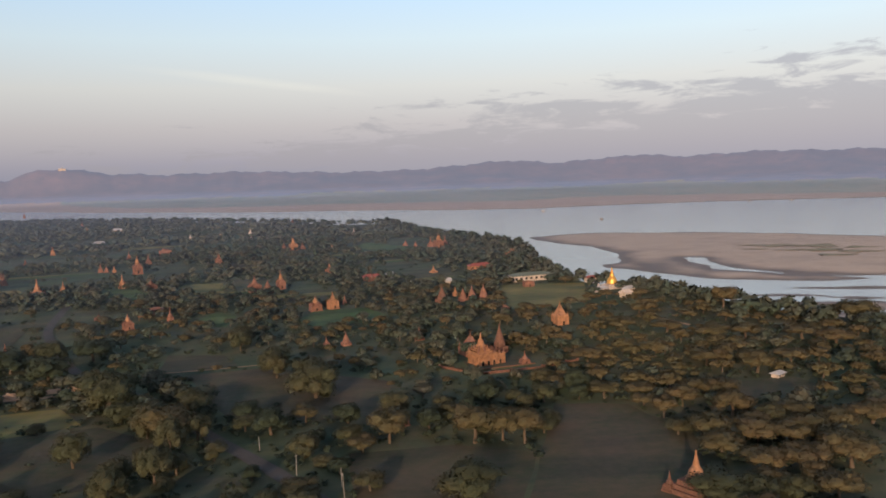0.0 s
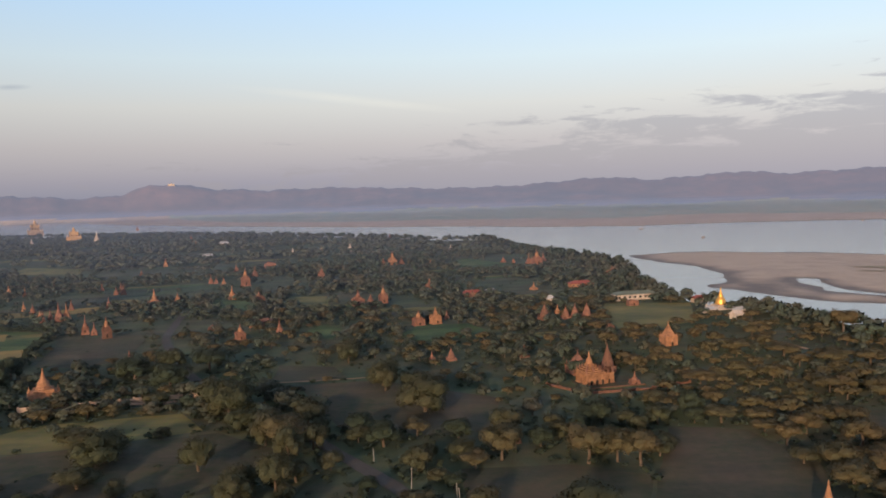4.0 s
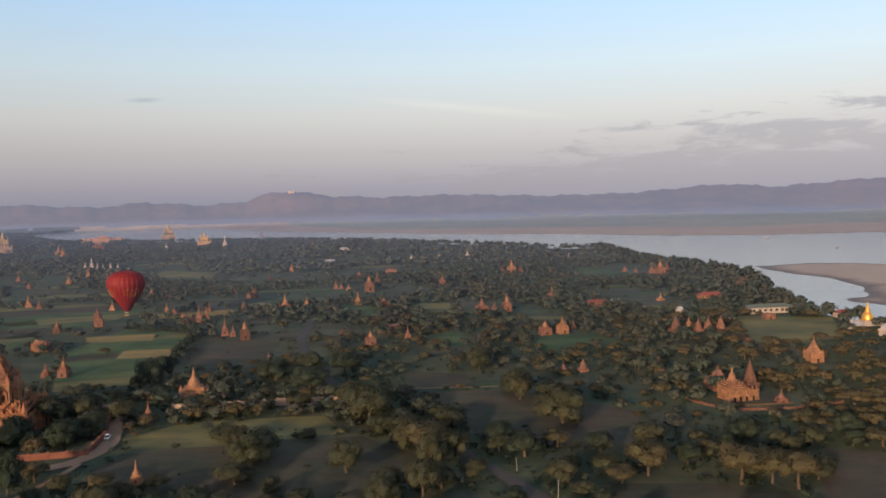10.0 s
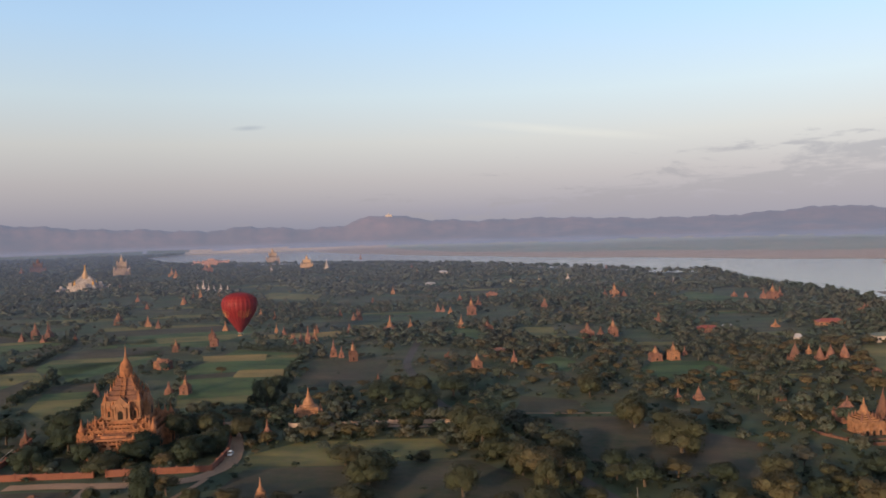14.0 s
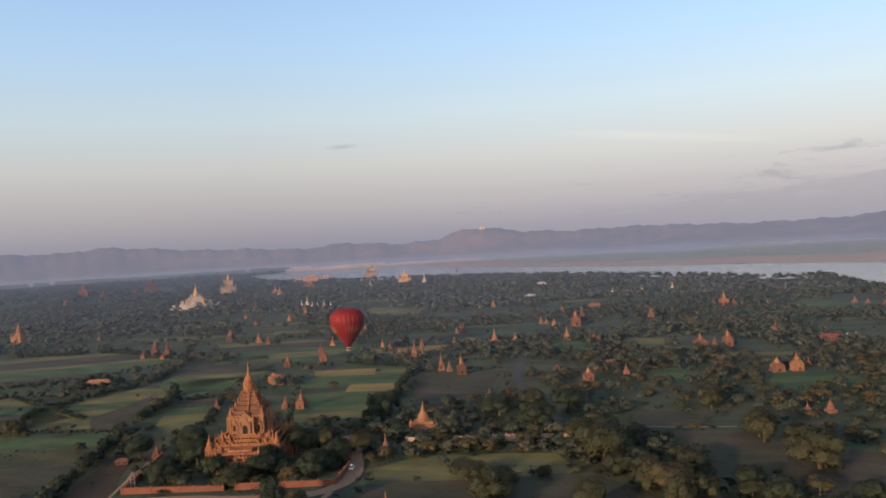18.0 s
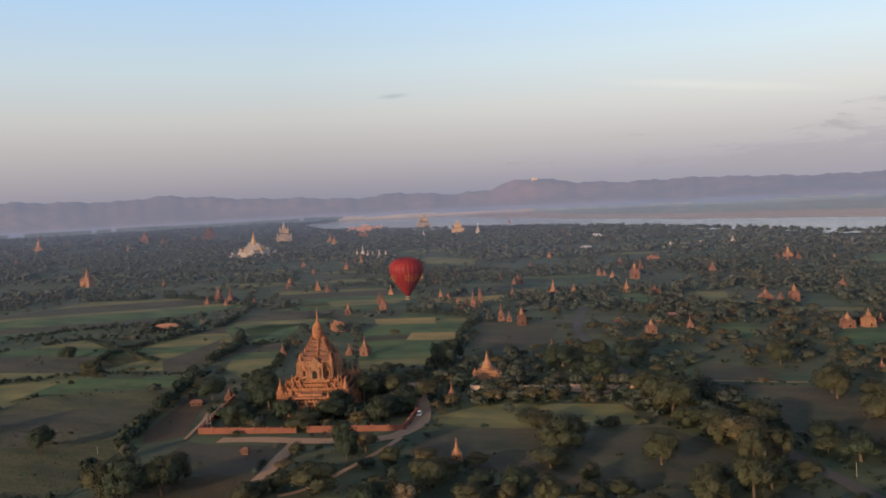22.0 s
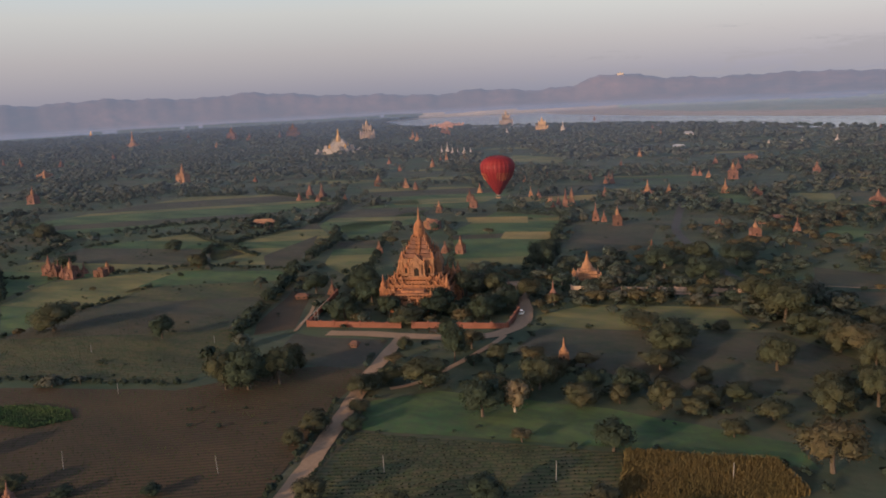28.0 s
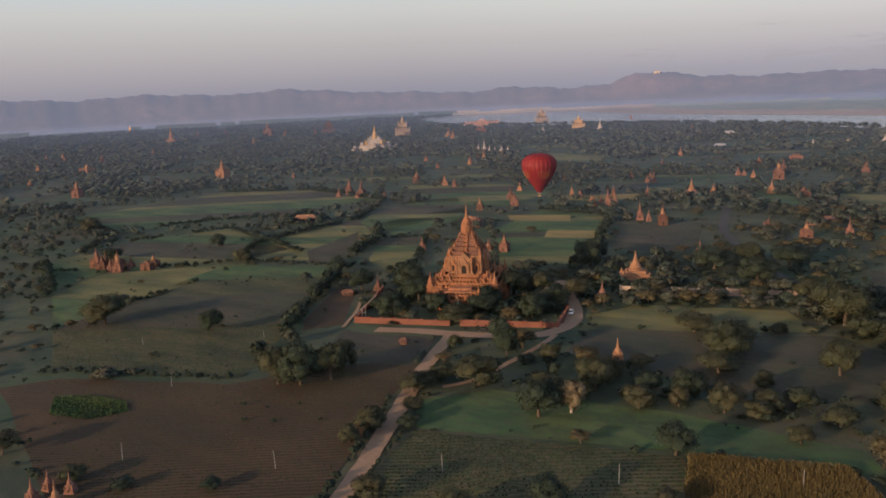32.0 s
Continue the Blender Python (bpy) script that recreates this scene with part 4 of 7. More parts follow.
def pagoda(style, x, y, h, w, brick=None):
    """A brick stupa or temple of total height h and width w over its foot."""
    far = math.hypot(x + 32, y) > 620
    n = 8 if far else 14
    z0 = land(x, y)
    rot = 21 + RND.uniform(-12, 12)
    w = max(w * 0.92, h * 0.38)
    CLEAR.append((x, y, w * 0.75 + 1.5))
    brick = brick or RND.choice([M_BRICK, M_BRICK, M_BRICK_PALE, M_BRICK_DARK])
    lime = M_WHITE if style == "white" else brick
    if style in ("slim", "white", "gilded"):
        ob = holder("stupa", x, y, z0, rot)
        p = Shape().box(0, 0, -0.6, w, w, h * 0.12 + 0.6, 0.97)
        p.box(0, 0, h * 0.12, w * 0.86, w * 0.86, h * 0.10, 0.96)
        part("plinth", p, lime, ob)
        b = Shape().box(0, 0, h * 0.22, w * 0.70, w * 0.70, h * 0.13, 0.96)
        cornice(b, w * 0.68, h * 0.35, h * 0.02, w * 0.03)
        part("body", b, lime, ob)
        d = Shape()
        bell(d, w * 0.31, h * 0.38, h * 0.24, n)
        part("bell", d, M_GOLD if style == "gilded" else lime, ob)
        t = Shape()
        ringed_spire(t, w * 0.125, h * 0.62, h * 0.38, 8, 4 if far else 7)
        part("spire", t, M_GOLD if style == "gilded" else lime, ob)
        if not far:
            for sx, sy in ((-1, -1), (1, -1), (1, 1), (-1, 1)):
                q = Shape()
                finial(q, sx * w * 0.38, sy * w * 0.38, h * 0.22, w * 0.07, h * 0.16)
                part("corner_spire", q, lime, ob)
            door(ob, -w * 0.36, h * 0.10, w * 0.16, h * 0.13, lime)
        kind = {"slim": "small weathered red brick stupa with ringed spire", "white": "small whitewashed stupa with pointed spire", "gilded": "small stupa with a gilded bell and spire"}[style]
        return tagged(ob, kind, "stupa", "stupas on the plain")
    if style == "cone":
        ob = holder("stupa", x, y, z0, rot)
        w = max(w, h * 0.6)
        part("plinth", Shape().box(0, 0, -0.6, w, w, h * 0.16 + 0.6, 0.97), brick, ob)
        c = Shape().turned([(w * 0.46, h * 0.16), (w * 0.44, h * 0.26), (w * 0.33, h * 0.44), (w * 0.21, h * 0.62), (w * 0.12, h * 0.74), (w * 0.09, h * 0.77)], n)
        part("cone", c, brick, ob, "worn conical brick dome")
        t = Shape()
        ringed_spire(t, w * 0.08, h * 0.76, h * 0.24, 8, 4)
        part("spire", t, brick, ob)
        for sx, sy in ((-1, -1), (1, -1), (1, 1), (-1, 1)):
            q = Shape()
            finial(q, sx * w * 0.42, sy * w * 0.42, h * 0.16, w * 0.06, h * 0.16)
            part("corner_spire", q, brick, ob)
        return tagged(ob, "conical red brick stupa with small corner spires", "stupa", "stupas on the plain")
    if style == "broad":
        ob = holder("stupa", x, y, z0, rot)
        for i, (k, a, b) in enumerate(((1.0, -0.06, 0.10), (0.80, 0.10, 0.19), (0.62, 0.19, 0.30))):
            s = Shape().box(0, 0, h * a, w * k, w * k, h * (b - a), 0.96)
            cornice(s, w * k * 0.95, h * b - h * 0.012, h * 0.012, w * 0.012)
            part("terrace", s, brick, ob)
        d = Shape().turned([(w * 0.25, h * 0.30), (w * 0.25, h * 0.36), (w * 0.22, h * 0.37)], n)
        bell(d, w * 0.205, h * 0.36, h * 0.32, n)
        part("bell", d, M_BRICK_PALE, ob, "pale weathered bell")
        t = Shape()
        ringed_spire(t, w * 0.08, h * 0.67, h * 0.36, 8, 4 if far else 8)
        part("spire", t, M_BRICK_PALE, ob)
        for sx, sy in ((-1, -1), (1, -1), (1, 1), (-1, 1)):
            q = Shape()
            finial(q, sx * w * 0.42, sy * w * 0.42, h * 0.10, w * 0.07, h * 0.22)
            part("corner_spire", q, brick, ob)
        return tagged(ob, "broad terraced brick stupa with corner spires", "stupa", "stupas on the plain")
    if style == "ruin":
        ob = holder("brick_ruin", x, y, z0, rot)
        h = max(h, 3.5)
        s = Shape().box(0, 0, -0.6, w, w * 0.7, h * 0.72 + 0.6, 0.96)
        part("body", s, brick, ob)
        for i in range(4):
            q = Shape().box(RND.uniform(-0.34, 0.34) * w, RND.uniform(-0.2, 0.2) * w, h * 0.68, w * RND.uniform(0.15, 0.4), w * RND.uniform(0.15, 0.3), h * RND.uniform(0.12, 0.34), 0.8)
            part("broken_wall", q, brick, ob)
        door(ob, -w * 0.34, 0.0, w * 0.14, h * 0.36, brick)
        return tagged(ob, "low ruined brick monastery block with broken top", "ruin", "ruins on the plain")
    w *= 0.84
    ob = holder("temple", x, y, z0, rot)
    s = Shape().box(0, 0, -0.6, w * 1.06, w * 1.06, h * 0.05 + 0.6)
    part("plinth", s, brick, ob)
    b = Shape().box(0, 0, h * 0.05, w * 0.9, w * 0.9, h * 0.24, 0.985)
    cornice(b, w * 0.89, h * 0.29, h * 0.016, w * 0.02)
    for sx in (-1, 1):
        for sy in (-1, 1):
            b.box(sx * w * 0.42, sy * w * 0.42, h * 0.05, w * 0.1, w * 0.1, h * 0.25)
    part("body", b, brick, ob)
    for i, k in enumerate((0.76, 0.60, 0.46)):
        z = h * (0.315 + 0.062 * i)
        t = Shape().box(0, 0, z, w * k, w * k, h * 0.062, 0.97)
        t.box(0, 0, z + h * 0.05, w * k * 1.05, w * k * 1.05, h * 0.012)
        part("terrace", t, brick, ob)
        for sx, sy in ((-1, -1), (1, -1), (1, 1), (-1, 1)):
            q = Shape()
            finial(q, sx * w * k * 0.5, sy * w * k * 0.5, z + h * 0.03, w * (0.055 - 0.008 * i), h * (0.19 - 0.02 * i))
            part("corner_spire", q, brick, ob)
    t = Shape()
    t.turned([(w * 0.20, h * 0.50), (w * 0.21, h * 0.56), (w * 0.195, h * 0.64), (w * 0.15, h * 0.72), (w * 0.09, h * 0.78)], 4 if RND.random() < 0.4 else 10)
    part("tower", t, M_BRICK_PALE if RND.random() < 0.5 else brick, ob)
    t = Shape()
    ringed_spire(t, w * 0.085, h * 0.77, h * 0.23, 8, 3 if far else 6)
    part("spire", t, brick, ob)
    for sx, sy in ((-1, -1), (1, -1), (1, 1), (-1, 1)):
        q = Shape()
        finial(q, sx * w * 0.44, sy * w * 0.44, h * 0.31, w * 0.055, h * 0.17)
        part("corner_spire", q, brick, ob)
    door(ob, -w * 0.45, h * 0.05, w * 0.15, h * 0.17, brick)
    if not far:
        door(ob, -w * 0.45, h * 0.05, w * 0.15, h * 0.17, brick, 90)
    return tagged(ob, "red brick temple with terraces and a tapering tower", "temple", "temples on the plain")


for x, y, h, w in ((4, 274, 6.3, 2.8), (-208, 313, 10, 5), (60, 349, 6.3, 5), (-236, 323, 6.8, 3.2), (-32, 410, 6, 3.4), (-321, 292, 7.8, 4.3), (-200, 430, 7.9, 4.9), (-320, 400, 8, 4.2), (-321, 400, 7.9, 4), (-363, 389, 8.6, 5), (-366, 392, 7.7, 4), (-135, 508, 10, 5.2), (-28, 541, 6.3, 3.7), (-512, 277, 7.4, 4.3), (48, 549, 6.6, 4), (-520, 271, 9.9, 4.2), (-519, 285, 8, 4.3), (-266, 528, 9, 4.5), (-274, 532, 13.6, 5.8), (-545, 284, 9.6, 3.7), (-10, 640, 8.3, 5.7), (-330, 592, 10.6, 5.6),):
    pagoda('slim', x, y, h, w)
for x, y, h, w in ((-325, 595, 15.8, 6.5), (-336, 592, 9.7, 5.6), (-322, 601, 14, 6.1), (-424, 556, 10, 5.5), (-219, 687, 12.2, 6.6), (-315, 658, 9.9, 5.9), (-49, 717, 8.1, 6.1), (-266, 684, 8.8, 5.9), (-345, 654, 10.2, 4.6), (-373, 645, 9.1, 5.1), (-385, 653, 9.8, 4.6), (-452, 676, 10, 5.6), (-343, 751, 12, 6.3), (-350, 751, 8.6, 4.6), (-574, 615, 6.9, 5.1), (-600, 603, 7.5, 5.2), (-261, 799, 8.3, 5.9), (-601, 611, 19.1, 7), (-354, 771, 10.8, 5.4), (-167, 835, 10.6, 5.9), (-610, 623, 15.5, 7), (-628, 607, 9.4, 5.9),):
    pagoda('slim', x, y, h, w)
for x, y, h, w in ((-274, 816, 7.9, 4.8), (-280, 817, 9.7, 5.5), (-381, 788, 8.3, 5.3), (-628, 625, 15.5, 7.2), (-543, 698, 9.1, 6.1), (-447, 765, 9, 4.2), (-556, 715, 8.2, 5.3), (-565, 711, 10.6, 6.8), (-473, 782, 10.5, 5.6), (-249, 873, 11.5, 7), (-438, 804, 7.5, 4.4), (-573, 721, 11.3, 6.5), (55, 915, 11.6, 7.3), (38, 923, 7.4, 5), (72, 920, 12.2, 7.3), (-58, 933, 6.4, 5.2), (67, 934, 11.9, 9.2), (27, 938, 8.2, 5.7), (-105, 949, 15.4, 9.4), (-94, 954, 9.3, 7.3), (-116, 958, 9.4, 7.4), (-288, 936, 9.6, 6.9),):
    pagoda('slim', x, y, h, w)
for x, y, h, w in ((-391, 910, 10, 6), (-413, 1042, 11.7, 7), (-699, 889, 10.1, 6.2), (-855, 770, 9.2, 6.2), (-679, 939, 10.7, 6.1), (-687, 954, 12.4, 7), (-693, 985, 15.1, 7.2), (-669, 1012, 12.1, 6.5), (-715, 1036, 15, 6.7), (-796, 998, 11.4, 7), (-928, 992, 11, 6.7), (-1247, 617, 11.7, 7.5), (-157, 1447, 12.1, 7.1), (-500, 1414, 13.7, 7.4), (-1003, 1221, 13, 8.7), (-575, 1603, 15.5, 9.5), (-1553, 800, 14.8, 8.5), (-1640, 990, 16.8, 9.6), (-1123, 1563, 21.2, 13.2), (-1660, 1131, 18, 10.3), (-1773, 980, 19.9, 12.5),):
    pagoda('slim', x, y, h, w)
for x, y, h, w in ((-1833, 976, 17.7, 10.1), (-1200, 1799, 23, 17.3), (-1710, 1482, 18.1, 12.1), (-971, 2287, 19, 8.6), (-1800, 1817, 27.7, 15.6), (-1952, 1840, 23.5, 18.1), (-2301, 1894, 27.6, 17.7), (-2394, 1848, 23.8, 15.8),):
    pagoda('slim', x, y, h, w)
for x, y, h, w in ((42, 679, 6.7, 5.8), (-279, 665, 14.1, 13.1), (-49, 727, 7.5, 7), (-1187, 1639, 22.6, 15.9), (-2120, 1531, 49.1, 33.9),):
    pagoda('broad', x, y, h, w)
for x, y, h, w in ((-310, 401, 11.2, 7.2), (-311, 403, 11.5, 7), (-156, 492, 10.2, 8), (-46, 522, 10.2, 9.8), (-35, 526, 11.7, 8.4), (-186, 530, 4.7, 7.1), (-513, 272, 12.7, 7.7), (-505, 292, 8.3, 7.9), (-251, 514, 15, 7.9), (-542, 276, 13.5, 8.8), (-100, 623, 12.4, 11.5), (-81, 631, 14.7, 8.9), (-339, 594, 9.4, 6.5), (-421, 552, 10, 6.7), (-191, 670, 8.8, 11.8), (-405, 582, 12.6, 8.8), (-429, 617, 11.9, 7), (126, 767, 9, 12), (125, 774, 8.8, 11), (-235, 786, 18.5, 11.5), (-167, 828, 12.5, 8.9), (-635, 631, 16.3, 8.2),):
    pagoda('tower', x, y, h, w)
for x, y, h, w in ((63, 902, 16.8, 13.2), (-617, 728, 12.8, 8.5), (-104, 949, 15.9, 11.9), (-627, 743, 13.3, 9.3), (-1007, 546, 22.4, 14), (-982, 755, 28.3, 19.4), (-1394, 801, 14.9, 25.9), (-1171, 1774, 24.9, 20.5), (-2083, 1889, 43.3, 37.7),):
    pagoda('tower', x, y, h, w)
for x, y, h, w in ((71, 473, 5.4, 4.7), (-156, 542, 5.2, 17.5), (104, 573, 5.3, 8.2), (-379, 478, 7.9, 10), (-385, 483, 7.2, 11.2), (-255, 965, 8.4, 15.4),):
    pagoda('ruin', x, y, h, w)
for x, y, h, w in ((-40, 1159, 7.9, 6.4), (-189, 1179, 13.4, 11.7), (-278, 1195, 8.6, 5.2), (-236, 1203, 10.3, 5.2), (-718, 1116, 13.3, 8), (-740, 1112, 13.3, 8), (-732, 1119, 15.2, 8), (-765, 1136, 13.7, 6.4), (-776, 1138, 21.9, 7.3), (-797, 1153, 15.8, 6.5), (-960, 1704, 16, 10.7), (-805, 1680, 28.3, 14.2)):
    pagoda('white', x, y, h, w)
for x, y, h, w in ((-3462, 2314, 34.6, 21.3),):
    pagoda('gilded', x, y, h, w)
for x, y, h, w in ((-22, 411, 7.4, 4.5), (16, 413, 7.2, 4.2), (37, 526, 11.9, 7.7), (51, 526, 9.4, 5.9), (57, 526, 10.4, 7), (65, 528, 10.8, 6.3), (-89, 614, 10.4, 8.7),):
    pagoda('cone', x, y, h, w)
for x, y, h, w in ((-527, 281, 11, 9), (-533, 274, 9.5, 8), (-522, 278, 12, 8.5)):
    pagoda('tower', x, y, h, w, M_BRICK_DARK)
pagoda('ruin', -499, 283, 6, 8, M_BRICK_DARK)


# ---- the great temple ----


def block(s, w, d, z0, z1, y=0.0, step=3.0):
    """A wall block with plinth mouldings, pilasters and a crenellated cornice."""
    s.box(0, y, z0, w, d, z1 - z0, 0.992)
    s.box(0, y, z0, w + 1.0, d + 1.0, 0.7)
    s.box(0, y, z0 + 0.7, w + 0.6, d + 0.6, 0.45)
    s.box(0, y, z1 - 1.1, w + 0.5, d + 0.5, 0.35)
    s.box(0, y, z1 - 0.55, w + 0.9, d + 0.9, 0.55)
    for axis, a, b in ((0, w, d), (1, d, w)):
        m = max(1, round(a / step))
        for i in range(m + 1):
            p = -a / 2 + a * i / m
            for sg in (-1, 1):
                q = sg * b / 2
                if axis == 0:
                    s.box(p, y + q, z0 + 1.1, 0.7, 0.5, z1 - z0 - 2.2)
                else:
                    s.box(q, y + p, z0 + 1.1, 0.5, 0.7, z1 - z0 - 2.2)
    return s


MERLON = Shape().box(0, 0, 0, 0.7, 0.4, 0.8, 0.6).mesh("merlon", M_TEMPLE)


def merlons(thing, w, z, y=0.0, d=None):
    """Single battlements round the edge of a terrace."""
    d = d or w
    for a, b, ax in ((w, d, 0), (d, w, 1)):
        m = int(a / 1.6)
        for i in range(m):
            p = -a / 2 + a * (i + 0.5) / m
            for sg in (-1, 1):
                q = part("merlon", MERLON, None, thing)
                q.matrix_parent_inverse = pose(p, y + sg * b / 2, z) if ax == 0 else pose(sg * b / 2, y + p, z, 0, 0, 90)


def niche(thing, x, y, z, w, h, turn, pale=True):
    """A window or gate with its pediment, on the face turned by that many degrees."""
    c = Shape().arch(x, y, z, w * 1.7, h * 1.35, 0.7)
    c.add([(x - w * 0.75, y - 0.75, z + h * 1.2), (x + w * 0.75, y - 0.75, z + h * 1.2), (x, y - 0.4, z + h * 2.0), (x - w * 0.75, y, z + h * 1.2), (x + w * 0.75, y, z + h * 1.2)],
          [(0, 1, 2), (1, 4, 2), (4, 3, 2), (3, 0, 2), (0, 3, 4, 1)])
    for sg in (-1, 1):
        c.box(x + sg * w * 0.95, y - 0.4, z, w * 0.22, 0.8, h * 1.25)
        finial(c, x + sg * w * 0.95, y - 0.4, z + h * 1.25, w * 0.14, h * 0.45, 5)
    a = part("window_frame", c, M_BRICK_PALE if pale else M_TEMPLE, thing, "pale stuccoed arch with flame pediment" if pale else "")
    o = part("opening", Shape().arch(x, y - 0.7, z, w, h, 0.05), M_DARK, a, "dark arched opening")
    a.matrix_parent_inverse = pose(0, 0, 0, 0, 0, turn)
    return a


def great_temple(x, y, rot):
    ob = holder("great_temple", x, y, land(x, y), rot)
    CLEAR.append((x, y, 24))
    T = M_TEMPLE

    def spire(px, py, z, r, hh, n=8, turn=0, base=True):
        q = Shape()
        if base:
            q.box(px, py, z - 0.2, r * 2.3, r * 2.3, hh * 0.14 + 0.2)
        finial(q, px, py, z + (hh * 0.14 if base else 0), r, hh * 0.86, n)
        c = part("corner_spire", q, T, ob)
        if turn:
            c.matrix_parent_inverse = pose(0, 0, 0, 0, 0, turn)

    corners = ((-1, -1), (1, -1), (1, 1), (-1, 1))
    part("lower_storey", block(Shape(), 33, 33, -1, 8.6), T, ob)
    part("east_wing", block(Shape(), 20, 10, -1, 7.0, -20.5), T, ob)
    part("gate_porch", block(Shape(), 8.0, 3.0, -1, 5.8, -26.6, 2.0), T, ob)
    for turn in (90, 180, 270):
        q = part("side_porch", block(Shape(), 11, 2.4, -1, 8.0, -17.5), T, ob)
        q.matrix_parent_inverse = pose(0, 0, 0, 0, 0, turn)
    merlons(ob, 33.4, 8.6)
    merlons(ob, 20.4, 7.0, -20.5, 10.4)
    part("wing_roof", Shape().box(0, -19.6, 7.0, 16.0, 7.4, 0.9, 0.97).box(0, -18.4, 7.9, 11.0, 5.4, 0.9, 0.96), T, ob)
    for w, z in ((28.6, 8.6), (24.6, 10.0), (20.6, 11.4)):
        s = Shape().box(0, 0, z, w, w, 1.4, 0.985)
        s.box(0, 0, z + 1.0, w + 0.6, w + 0.6, 0.4)
        part("terrace", s, T, ob)
        merlons(ob, w, z + 1.4)
    for turn in (0, 90, 180, 270):
        for k in (-9.6, -6.2, 6.2, 9.6):
            spire(k, -13.4, 10.0, 0.55, 3.6, 6, turn)
        for k in (-7.2, 7.2):
            spire(k, -11.3, 11.4, 0.5, 3.4, 6, turn)
    part("upper_storey", block(Shape(), 15, 15, 12.8, 21.2, 0, 2.2), M_BRICK_PALE, ob, "pale stuccoed upper storey")
    for turn in (0, 90, 180, 270):
        q = part("upper_porch", block(Shape(), 7.2, 2.8, 12.8, 19.4, -8.6, 2.0), M_BRICK_PALE, ob, "pale stuccoed porch")
        q.matrix_parent_inverse = pose(0, 0, 0, 0, 0, turn)
        g = Shape().add([(-3.9, -10.1, 19.4), (3.9, -10.1, 19.4), (0, -9.6, 23.0), (-3.9, -7.4, 19.4), (3.9, -7.4, 19.4), (0, -7.4, 23.0)], [(0, 1, 2), (4, 3, 5), (1, 4, 5, 2), (3, 0, 2, 5), (0, 3, 4, 1)])
        p = part("pediment", g, M_BRICK_PALE, ob, "pale flame-shaped gable")
        p.matrix_parent_inverse = pose(0, 0, 0, 0, 0, turn)
        niche(ob, 0, -10.0, 13.4, 2.3, 3.8, turn)
        for sg in (-1, 1):
            niche(ob, sg * 5.6, -7.5, 14.2, 1.2, 2.6, turn, False)
            spire(sg * 3.5, -9.4, 19.4, 0.45, 3.0, 6, turn)
            if turn:
                niche(ob, sg * 11.2, -16.5, 0.6, 1.6, 3.2, turn, False)
        if turn:
            niche(ob, 0, -18.7, -0.4, 2.4, 4.0, turn, False)
    for sg in (-1, 1):
        niche(ob, sg * 13.2, -16.5, 0.8, 1.5, 3.2, 0, False)
        niche(ob, sg * 7.0, -25.5, 0.4, 1.4, 2.8, 0, False)
    niche(ob, 0, -28.1, -0.6, 2.6, 4.0, 0)
    steps = ((13.6, 21.2, 2.0), (11.2, 23.2, 2.0), (9.0, 25.2, 1.9), (7.2, 27.1, 1.8), (5.9, 28.9, 1.6))
    for i, (w, z, hh) in enumerate(steps):
        s = Shape().box(0, 0, z, w, w, hh, 0.985)
        s.box(0, 0, z, w + 0.5, w + 0.5, 0.4)
        s.box(0, 0, z + hh - 0.45, w + 0.6, w + 0.6, 0.45)
        part("terrace", s, M_BRICK, ob)
        for turn in (0, 90, 180, 270):
            st = Shape()
            for sg in (-1, 1):
                st.box(sg * 0.95, -w * 0.5 - 0.3, z, 0.35, 1.1, hh + 0.3, 0.9)
            c = part("stair_cheek", st.box(0, -w * 0.5 - 0.2, z, 1.9, 0.9, hh * 0.8), T, ob)
            c.matrix_parent_inverse = pose(0, 0, 0, 0, 0, turn)
        for sx, sy in corners:
            spire(sx * w * 0.475, sy * w * 0.475, z + hh, 0.42 - i * 0.03, 3.3 - i * 0.25)
    s = Shape().turned([(2.45, 30.5), (2.5, 31.0), (2.3, 31.2), (2.62, 32.4), (2.66, 33.6), (2.52, 35.0), (2.2, 36.2), (1.7, 37.2), (1.1, 38.0), (0.75, 38.4)], 20)
    for i in range(4):
        a = math.pi / 2 * i
        s.box(2.45 * math.cos(a), 2.45 * math.sin(a), 30.5, 0.8, 0.8, 4.4, 0.6, a)
    part("tower", s, M_TEMPLE, ob, "curved brick tower like a corn cob")
    t = Shape().turned([(0.75, 38.3), (0.95, 38.6), (0.6, 39.0), (0.72, 39.4), (0.46, 39.9), (0.54, 40.3), (0.34, 40.9), (0.40, 41.3), (0.22, 42.0), (0.34, 42.6), (0.30, 43.2), (0.12, 43.9), (0.05, 45.7)], 10)
    part("spire", t, M_BRICK_PALE, ob, "slender ringed finial")
    for w, z, r, hh in ((31.6, 8.6, 1.25, 6.6), (27.2, 10.0, 0.8, 5.0), (22.4, 11.4, 0.7, 4.6), (15.2, 21.2, 0.62, 4.6)):
        for sx, sy in corners:
            q = Shape().box(sx * w * 0.48, sy * w * 0.48, z - 0.2, r * 2.4, r * 2.4, hh * 0.16 + 0.2)
            finial(q, sx * w * 0.48, sy * w * 0.48, z + hh * 0.16, r, hh * 0.84, 8)
            part("corner_stupa", q, T, ob)
    for sx in (-1, 1):
        for yy in (-25.0, -17.6):
            spire(sx * 9.4, yy, 7.0, 0.75, 4.6)
        spire(sx * 3.6, -27.6, 5.8, 0.45, 2.8)
    return tagged(ob, "huge red brick temple with terraces, porches and tapering tower", "temple")


great_temple(-270.5, 299.5, 21.3)


